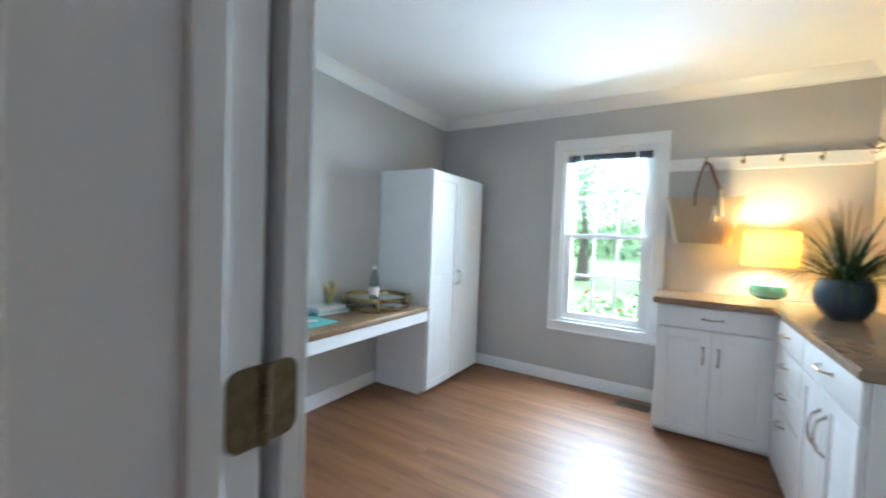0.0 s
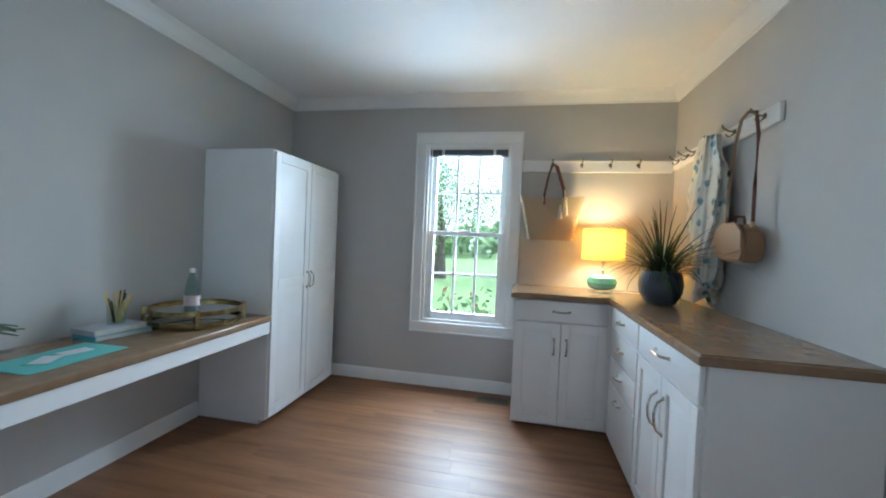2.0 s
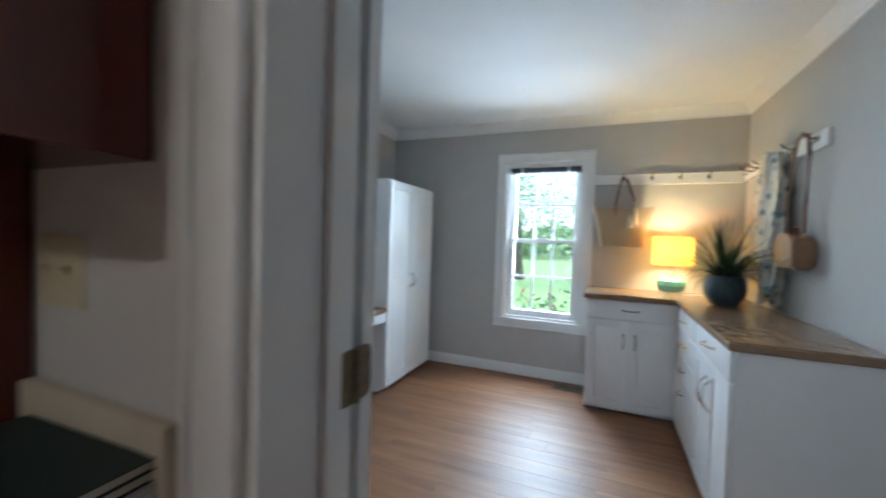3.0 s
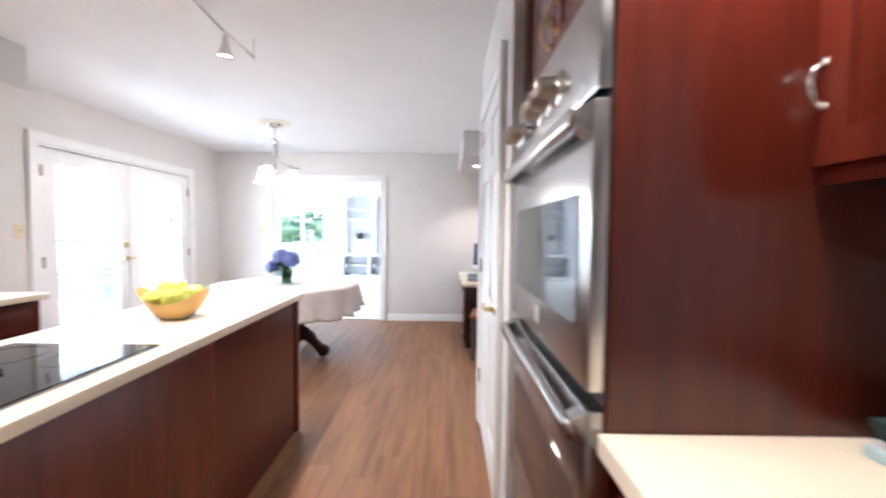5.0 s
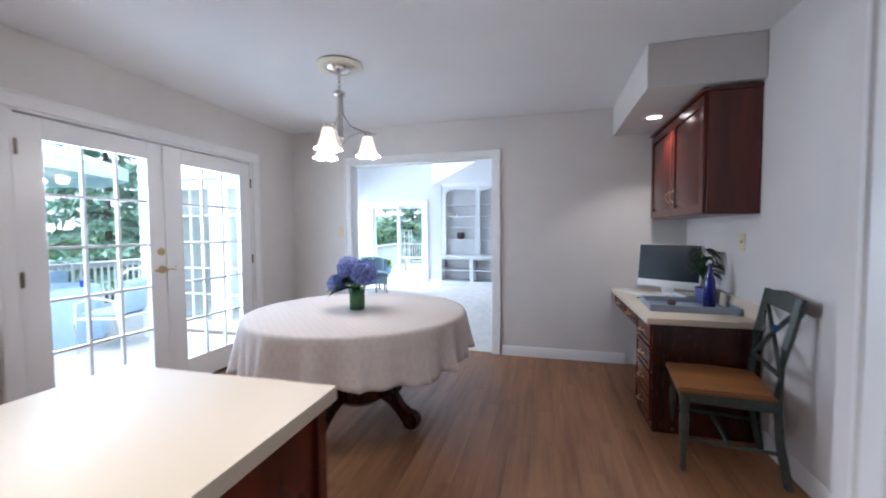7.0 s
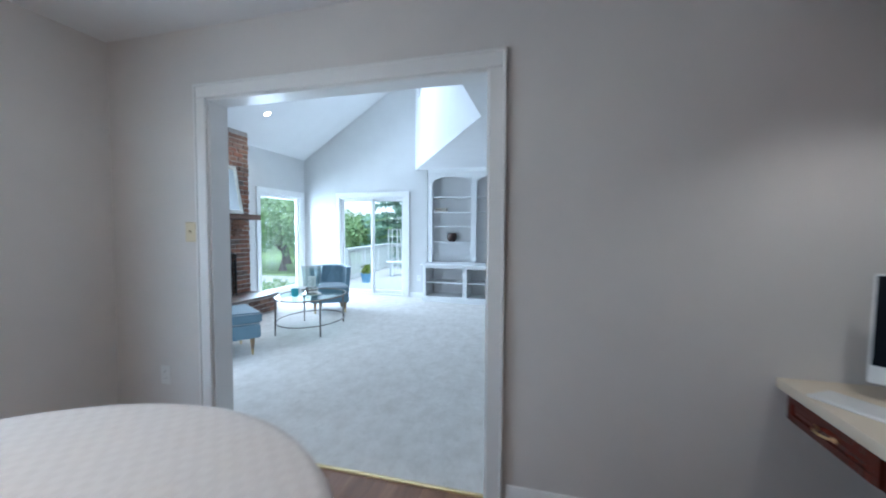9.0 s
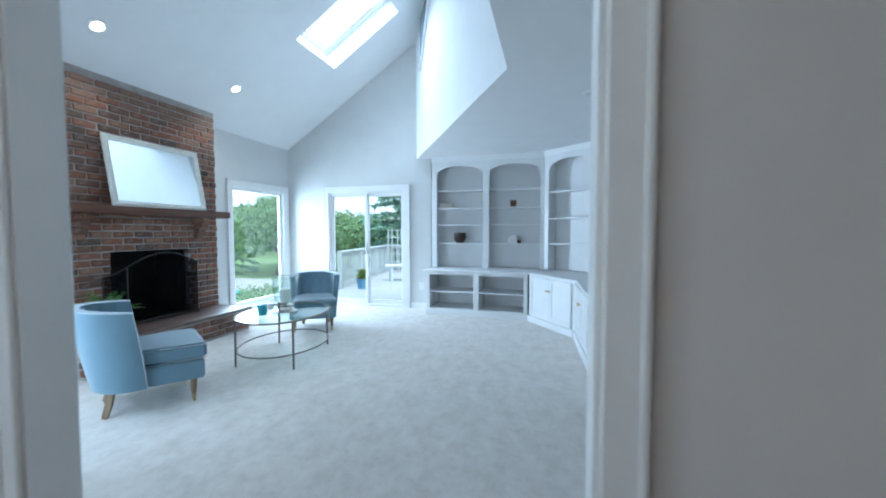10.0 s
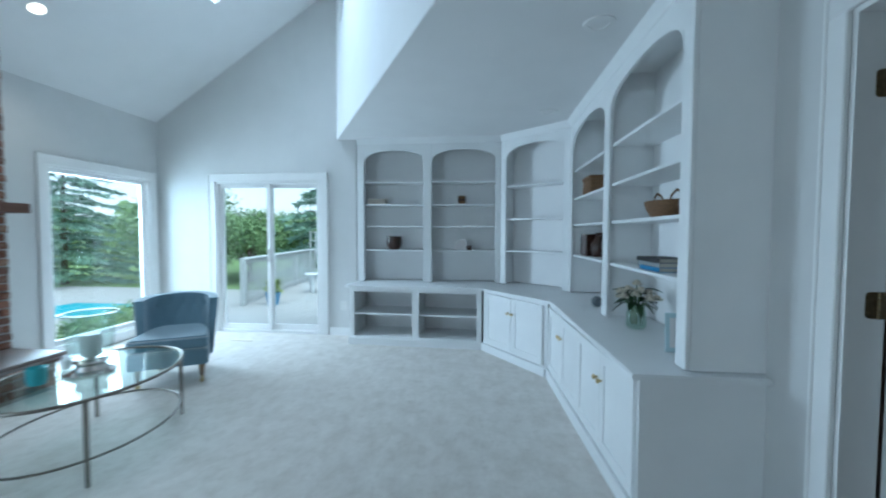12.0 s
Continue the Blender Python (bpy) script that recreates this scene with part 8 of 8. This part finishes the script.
for x, y in ((-.2, -.2), (.2, -.2), (.2, .2), (-.2, .2)):
    part("upright", tube(B(), [(x, y, 0), (x * 0.8, y * 0.8, 2.1)], 0.02, 6), RAILM, tre)
for z in (0.5, 0.9, 1.3, 1.7, 2.05):
    part("tier", tube(B(), [(-.19, -.19, z), (.19, -.19, z), (.19, .19, z), (-.19, .19, z)], 0.014, 6, True), RAILM, tre)

# patio table, chairs and umbrella
m_patio = pose(-6.85, 5.05, -0.12)
pt = thing("patio_table", "round patio table under a pale cloth", "table", m_patio)
part("tabletop", lathe(B(), [(0, 0.70), (0.66, 0.70), (0.66, 0.72), (0, 0.72)], 40), WHITEF, pt)
part("pedestal", lathe(B(), [(0, 0), (0.25, 0), (0.22, 0.03), (0.04, 0.06), (0.04, 0.70), (0, 0.70)], 20), WHITEF, pt)
bm = B()
rings = [[bm.verts.new((0, 0, 0.724))]]
for r, z in ((0.65, 0.724), (0.675, 0.71), (0.69, 0.50), (0.71, 0.25), (0.725, 0.05)):
    rings.append([bm.verts.new(((r + 0.035 * math.sin(14 * 2 * math.pi * k / 112) * (0.72 - z)) * math.cos(2 * math.pi * k / 112), (r + 0.035 * math.sin(14 * 2 * math.pi * k / 112) * (0.72 - z)) * math.sin(2 * math.pi * k / 112), z)) for k in range(112)])
for a, b in zip(rings, rings[1:]):
    for k in range(112):
        bm.faces.new(list(dict.fromkeys([a[k % len(a)], a[(k + 1) % len(a)], b[(k + 1) % 112], b[k]])))
PCL = plain("pale_blue_white_cloth", (0.30, 0.40, 0.50), 0.85, vary=0.05, scale=8)
solid("patio_tablecloth", bm, PCL, "pale blue-white tablecloth on the patio table", "tablecloth", m=m_patio, smooth=60)
for x, y in ((0.35, 0.15), (0.15, -0.35)):
    g = thing("wine_glass", "clear stemmed wine glass on the patio table", "glass", m_patio @ pose(x, y, 0.725), "wine glasses")
    part("glass_body", lathe(B(), [(0, 0), (0.035, 0.002), (0.005, 0.008), (0.004, 0.09), (0.03, 0.11), (0.042, 0.15), (0.038, 0.20)], 18), CLEAR, g)
for x, y in ((0.48, 0.30), (0.40, -0.30)):
    g = solid("blue_tumbler", lathe(B(), [(0, 0), (0.035, 0), (0.042, 0.08), (0.038, 0.08), (0.03, 0.01), (0, 0.01)], 18), plain("cobalt_tumbler_glass", (0.02, 0.04, 0.5), 0.15, bump=0), "cobalt blue tumbler on the patio table", "glass", "blue tumblers", m=m_patio @ pose(x, y, 0.725))
fvp = thing("flower_pot", "white pot of pink flowers on the patio table", "plant pot", m_patio @ pose(0.22, -0.12, 0.725))
part("pot", lathe(B(), [(0, 0), (0.09, 0), (0.12, 0.14), (0, 0.14)], 20), WHITEF, fvp)
bm = B()
for k in range(60):
    leaf_blade(bm, pose(rnd.uniform(-.09, .09), rnd.uniform(-.09, .09), rnd.uniform(0.14, 0.25), 0, rnd.uniform(-60, 10), rnd.uniform(0, 360)), 0.06, 0.04, 0.3, 2)
tagged(part("blossom", bm, plain("magenta_blossom", (0.45, 0.05, 0.18), 0.7, vary=0.4, scale=20), fvp, "pink blossoms", None, 60), kind="stuff")


def patio_chair(m):
    c = thing("patio_chair", "white metal patio armchair with a pale cushion", "chair", m, "patio chairs")
    for s in (-1, 1):
        part("side_frame", tube(B(), [(0.22, 0.26 * s, 0), (0.24, 0.27 * s, 0.35), (0.22, 0.28 * s, 0.60), (0.0, 0.28 * s, 0.66), (-0.22, 0.27 * s, 0.62), (-0.27, 0.26 * s, 0.35), (-0.32, 0.25 * s, 0)], 0.013, 8), WHITEF, c)
        part("back_post", tube(B(), [(-0.22, 0.24 * s, 0.40), (-0.30, 0.24 * s, 0.92)], 0.012, 8), WHITEF, c)
    part("back_hoop", tube(B(), [(-0.30, -0.24, 0.92), (-0.31, -0.14, 0.98), (-0.31, 0.14, 0.98), (-0.30, 0.24, 0.92)], 0.012, 8), WHITEF, c)
    part("seat", box(B(), -0.24, 0.24, -0.25, 0.25, 0.39, 0.42, 0.008), WHITEF, c)
    part("cushion", box(B(), -0.20, 0.22, -0.22, 0.22, 0.421, 0.48, 0.025, 3), PCL, c)
    part("back_cushion", box(B(), -0.05, 0.03, -0.20, 0.20, 0.0, 0.40, 0.03, 3), PCL, c, "", pose(-0.20, 0, 0.45, 0, -9, 0))
    return c


patio_chair(pose(-5.75, 5.28, -0.12, 0, 0, 195))
patio_chair(pose(-6.4, 3.95, -0.12, 0, 0, 110))
patio_chair(pose(-7.7, 5.7, -0.12, 0, 0, -40))
um = thing("patio_umbrella", "pale blue patio umbrella on a tilted wooden pole", "umbrella", pose(-7.3, 4.75, -0.12))
part("pole", tube(B(), [(0, 0, 0.0), (0, 0, 2.9)], 0.024, 10), plain("orange_teak_pole", (0.36, 0.14, 0.05), 0.5), um)
part("base", lathe(B(), [(0, 0), (0.26, 0), (0.25, 0.06), (0.06, 0.08), (0.05, 0.25), (0, 0.25)], 28), RAILM, um)
bm = B()
for k in range(8):
    a, b = radians(45 * k), radians(45 * (k + 1))
    ap = bm.verts.new((0, 0, 2.85))
    e1 = [bm.verts.new((1.55 * math.cos(t), 1.55 * math.sin(t), 2.28)) for t in (a, b)]
    d1_ = [bm.verts.new((1.55 * math.cos(t), 1.55 * math.sin(t), 2.12)) for t in (a, b)]
    bm.faces.new((ap, e1[0], e1[1]))
    bm.faces.new((e1[0], d1_[0], d1_[1], e1[1]))
part("canopy", bm, plain("pale_blue_canvas", (0.50, 0.62, 0.68), 0.8), um, "", None, 0)
for k in range(8):
    a = radians(45 * k)
    part("rib", tube(B(), [(0, 0, 2.82), (1.54 * math.cos(a), 1.54 * math.sin(a), 2.265)], 0.008, 6), RAILM, um)

# glazed doors in the outside face of the living room
fd2 = thing("door_garden", "white fifteen-pane garden doors of the living room", "door", facing(-5.56, KY1, 0, "-y"), kind="structure")
bm = B()
for x0, x1, z0, z1 in ((0, 0.02, 0, 2.0), (1.82, 1.84, 0, 2.0), (0.02, 1.82, 1.985, 2.0)):
    box(bm, x0, x1, -0.001, 0.12, z0, z1)
part("door_frame", bm, TRIM, fd2)
glazed(fd2, 0.896, 1.945, 2, 5, (0.135, 0.14, 0.13, 0.125), 0.018, 0.044, 0.008, (0.022, 0.026), name="left_leaf")
glazed(fd2, 0.896, 1.945, 2, 5, (0.14, 0.135, 0.13, 0.125), 0.018, 0.044, 0.008, (0.922, 0.026), name="right_leaf")
casing("trim_garden_door", "-y", (-5.56, KY1, 0), 1.84, 2.00, 0.085, label="white casing of the garden doors")
SIDING = plain("white_clapboard_paint", (0.72, 0.72, 0.71), 0.55, vary=0.04)
bm = B()
for k in range(22):
    for x0, x1 in ((-5.92, -5.65), (-3.63, -3.60)) if k < 18 else ((-5.92, -3.60),):
        prism(bm, [(KY1 - 0.001, -0.15 + k * 0.118), (KY1 - 0.016, -0.15 + k * 0.118), (KY1 - 0.004, -0.15 + (k + 1) * 0.118), (KY1 - 0.001, -0.15 + (k + 1) * 0.118)], "x", x0, x1)
setting("siding", bm, SIDING, "white clapboard on the outside wall", "siding", smooth=0)

# pool and its paving
setting("pavement", box(B(), -24, -9.5, 14.5, 25, -1.72, -1.66), DECK, "pale paving round the pool", "pavement")
POOLW = plain("pool_water_turquoise", (0.10, 0.50, 0.58), 0.06, vary=0.08, scale=1.5, grain=5, bump=0.1)
setting("water", box(B(), -18.4, -14.3, 18.0, 20.6, -1.66, -1.64), POOLW, "turquoise swimming pool water", "pool")


# trees
def foliage(name, dark, light):
    m, t, p = shader(name, light, 0.7, spec=0.2)
    g = t.nodes.new("ShaderNodeNewGeometry")
    t.links.new(blend(t, dark, light, g.outputs["Random Per Island"]), p.inputs["Base Color"])
    return m


PINE = foliage("blue_green_needles", (0.12, 0.21, 0.155), (0.27, 0.39, 0.285))
BROAD = foliage("broad_leaf_crown", (0.10, 0.17, 0.07), (0.27, 0.38, 0.16))
BARK = plain("grey_brown_bark", (0.09, 0.065, 0.05), 0.9, vary=0.3, scale=8, grain=40, bump=0.5)


def tris(name, verts, n, mat, parent, label=""):
    """One mesh from an array of corners, n corners a face."""
    me = bpy.data.meshes.new(name)
    k = len(verts) // n
    me.from_pydata([tuple(v) for v in verts], [], [tuple(range(i * n, i * n + n)) for i in range(k)])
    me.materials.append(mat)
    ob = new(name, me)
    ob.parent = parent
    return tagged(ob, label, kind="stuff")


def conifer(x, y, z, h, spread, seed, label, dens=1.0):
    r_ = np.random.RandomState(seed)
    t = thing("pine_tree", label, "tree", pose(x, y, z), "garden trees")
    part("trunk", tube(B(), [(0, 0, 0), (0.03, 0.02, h * 0.5), (0, 0, h)], 0.024 * h * 0.6, 8, taper=0.02), BARK, t)
    vs = []
    limbs = B()
    n = int(80 * dens)
    for i in range(n):
        f = (i + r_.rand()) / n
        zz = h * (0.03 + 0.95 * f)
        l = spread * (1 - f) ** 0.8 * r_.uniform(0.65, 1.1) + 0.2
        a = i * 2.39996 + r_.uniform(-0.3, 0.3)
        d = np.array([math.cos(a), math.sin(a), 0])
        tube(limbs, [(0, 0, zz), tuple(d * l * 0.5 + (0, 0, zz + 0.02 * l)), tuple(d * l + (0, 0, zz - 0.14 * l))], 0.02, 4, taper=0.006)
        m = int(34 + 70 * l)
        for j in range(m):
            s = r_.uniform(0.15, 1.05)
            side = r_.uniform(-1, 1) * 0.26 * l * (1.1 - s * 0.6)
            c = d * l * s + np.array([-d[1], d[0], 0]) * side + (0, 0, zz - 0.14 * l * s * s + r_.uniform(-0.05, 0.05) - 0.10 * abs(side))
            q = r_.normal(size=3) * 0.5 + d * 0.9 + (0, 0, -0.25)
            q = q / np.linalg.norm(q)
            w = np.cross(q, r_.normal(size=3))
            w = w / np.linalg.norm(w)
            ln = r_.uniform(0.16, 0.38)
            vs += [c - w * 0.05, c + w * 0.05, c + q * ln]
    part("limbs", limbs, BARK, t)
    tris("crown", vs, 3, PINE, t)
    return t


def broad(x, y, z, h, w, seed, label, n=7000, size=0.10):
    r_ = np.random.RandomState(seed)
    t = thing("broadleaf_tree", label, "tree", pose(x, y, z), "garden trees")
    part("trunk", tube(B(), [(0, 0, 0), (0.1, 0, h * 0.3), (0.05, 0.1, h * 0.75)], 0.05 * w, 8, taper=0.03), BARK, t)
    limbs, vs = B(), []
    lumps = []
    for i in range(16):
        a, e = r_.uniform(0, 6.28), r_.uniform(-0.25, 1.4)
        c = np.array([0.36 * w * math.cos(a) * math.cos(e), 0.36 * w * math.sin(a) * math.cos(e), h * 0.58 + h * 0.30 * math.sin(e)])
        lumps.append((c, r_.uniform(0.13, 0.24) * w))
        tube(limbs, [(0.08, 0, h * 0.28), tuple(c * 0.5 + np.array([0, 0, h * 0.22])), tuple(c)], 0.05, 5, taper=0.012)
    for i in range(n):
        c, rr = lumps[r_.randint(len(lumps))]
        d = r_.normal(size=3)
        d /= np.linalg.norm(d)
        p = c + d * rr * r_.uniform(0.55, 1.12)
        u = r_.normal(size=3)
        u /= np.linalg.norm(u)
        v = np.cross(u, d)
        v /= np.linalg.norm(v) + 1e-6
        s = size * r_.uniform(0.6, 1.3)
        vs += [p - u * s, p + v * s * 0.6, p + u * s, p - v * s * 0.6]
    part("limbs", limbs, BARK, t)
    tris("crown", vs, 4, BROAD, t)
    return t


conifer(-12.2, 9.6, -1.7, 8.2, 2.7, 1, "tall blue-green spruce beyond the patio")
conifer(-15.5, 6.2, -1.7, 6.5, 2.4, 2, "spruce with drooping branches behind the deck")
conifer(-7.9, 22.3, -1.7, 9.0, 2.9, 3, "tall pine overhanging the deck end")
conifer(-25.4, 26.0, -1.7, 12.0, 4.0, 4, "large feathery pine behind the pool", 1.2)
conifer(-30.0, 25.0, -1.7, 11.0, 4.0, 5, "large feathery pine behind the pool", 1.1)
broad(-19.6, 28.0, -1.7, 4.9, 6.5, 21, "rounded leafy tree behind the pool", 9000)
broad(-23.0, 33.0, -1.7, 5.6, 8.0, 22, "rounded leafy tree behind the pool", 9000)
broad(-11.5, 27.0, -1.7, 3.6, 5.0, 6, "rounded leafy tree beyond the deck")
broad(-17.0, 33.0, -1.7, 4.2, 6.0, 7, "rounded leafy tree beyond the pool")
broad(-7.0, 30.0, -1.7, 3.9, 6.0, 8, "rounded leafy tree beyond the deck")
broad(-15.8, 28.5, -1.7, 3.7, 6.0, 18, "rounded leafy tree beyond the deck")
broad(-30.0, 10.0, -1.7, 6.0, 8.0, 9, "leafy tree beyond the patio")
broad(-9.4, 13.6, -1.7, 1.15, 2.0, 10, "low leafy shrub below the window", 2600, 0.05)
broad(-10.4, 15.6, -1.7, 1.0, 2.2, 12, "low leafy shrub beside the paving", 2600, 0.05)
broad(-8.2, 12.2, -1.7, 1.3, 1.8, 13, "low leafy shrub below the window", 2600, 0.045)
broad(30.0, 6.0, -1.7, 9.0, 11.0, 14, "leafy tree across the lawn")
broad(33.0, -4.0, -1.7, 10.0, 12.0, 15, "leafy tree across the lawn")
broad(36.0, 14.0, -1.7, 10.5, 12.0, 16, "leafy tree across the lawn")
# flower bed below the mudroom window
bed = B()
r_ = np.random.RandomState(17)
vs, fs_ = [], []
for i in range(2600):
    c = np.array([r_.uniform(5.0, 8.5), r_.uniform(-2.0, 3.5), -1.7 + r_.uniform(0.1, 2.1)])
    u = r_.normal(size=3)
    u /= np.linalg.norm(u)
    v = np.cross(u, r_.normal(size=3))
    v /= np.linalg.norm(v)
    s = r_.uniform(0.05, 0.12)
    (fs_ if i % 9 == 0 else vs).extend([c - u * s, c + v * s * 0.4, c + u * s, c - v * s * 0.4])
fbd = thing("flower_bed", "flower bed with pink blooms below the window", "plants", pose(0, 0, 0), kind="stuff")
tris("foliage", vs, 4, BROAD, fbd)
tris("blooms", [v for v in fs_], 4, plain("pink_red_blooms", (0.50, 0.10, 0.12), 0.7, vary=0.3), fbd)
# far woods along the horizon
r_ = np.random.RandomState(23)
vs = []
for i in range(15000):
    a = r_.uniform(0, 2 * math.pi)
    d = r_.uniform(52, 75)
    hh_ = 4.6 + 1.2 * math.sin(a * 9) + 0.9 * math.sin(a * 23 + 1) + 0.6 * math.sin(a * 61)
    c = np.array([d * math.cos(a), d * math.sin(a), -1.7 + hh_ * r_.uniform(0, 1) ** 0.7])
    u = r_.normal(size=3)
    u /= np.linalg.norm(u)
    v = np.cross(u, r_.normal(size=3))
    v /= np.linalg.norm(v)
    s = r_.uniform(0.5, 1.0)
    vs += [c - u * s, c + v * s * 0.7, c + u * s, c - v * s * 0.7]
wo = thing("far_woods", "line of leafy woods along the horizon", "woods", pose(0, 0, 0), kind="stuff")
tris("foliage", vs, 4, BROAD, wo)

# ---- floor planks ----
PW, PL = 0.128, 1.22
plank = mesh_of(box(B(), 0.0002, PW - 0.0002, 0.0002, PL - 0.0002, -0.011, 0.0, 0.0005), "plank", FLOOR_W, 0)


def planks(floor, x0, x1, y0, y1, seed):
    r_ = random.Random(seed)
    x = x0
    while x < x1 - 0.01:
        w = min(PW, x1 - x)
        y = y0 - r_.uniform(0, PL)
        while y < y1 - 0.01:
            a, b = max(y, y0), min(y + PL, y1)
            if b - a > 0.02:
                if b - a > PL - 0.001 and w > PW - 0.001:
                    me = plank
                else:
                    me = mesh_of(box(B(), 0.0002, w - 0.0002, 0.0002, b - a - 0.0002, -0.011, 0.0, 0.0005), "plank", FLOOR_W, 0)
                o = new("plank", me)
                o.parent, o.location = floor, (x, a, 0)
            y += PL
        x += PW


planks(bpy.data.objects["floor_kitchen"], KX0, 0.93, 0.6, 5.775, 3)
setting("floor_kitchen_south", box(B(), KX0, 0.93, KY0, 0.6, -0.011, 0.0), FLOOR_W, "brown oak plank floor behind the island", "floor")
planks(bpy.data.objects["floor_mudroom"], 0.93, 4.16, -1.08, 2.10, 4)
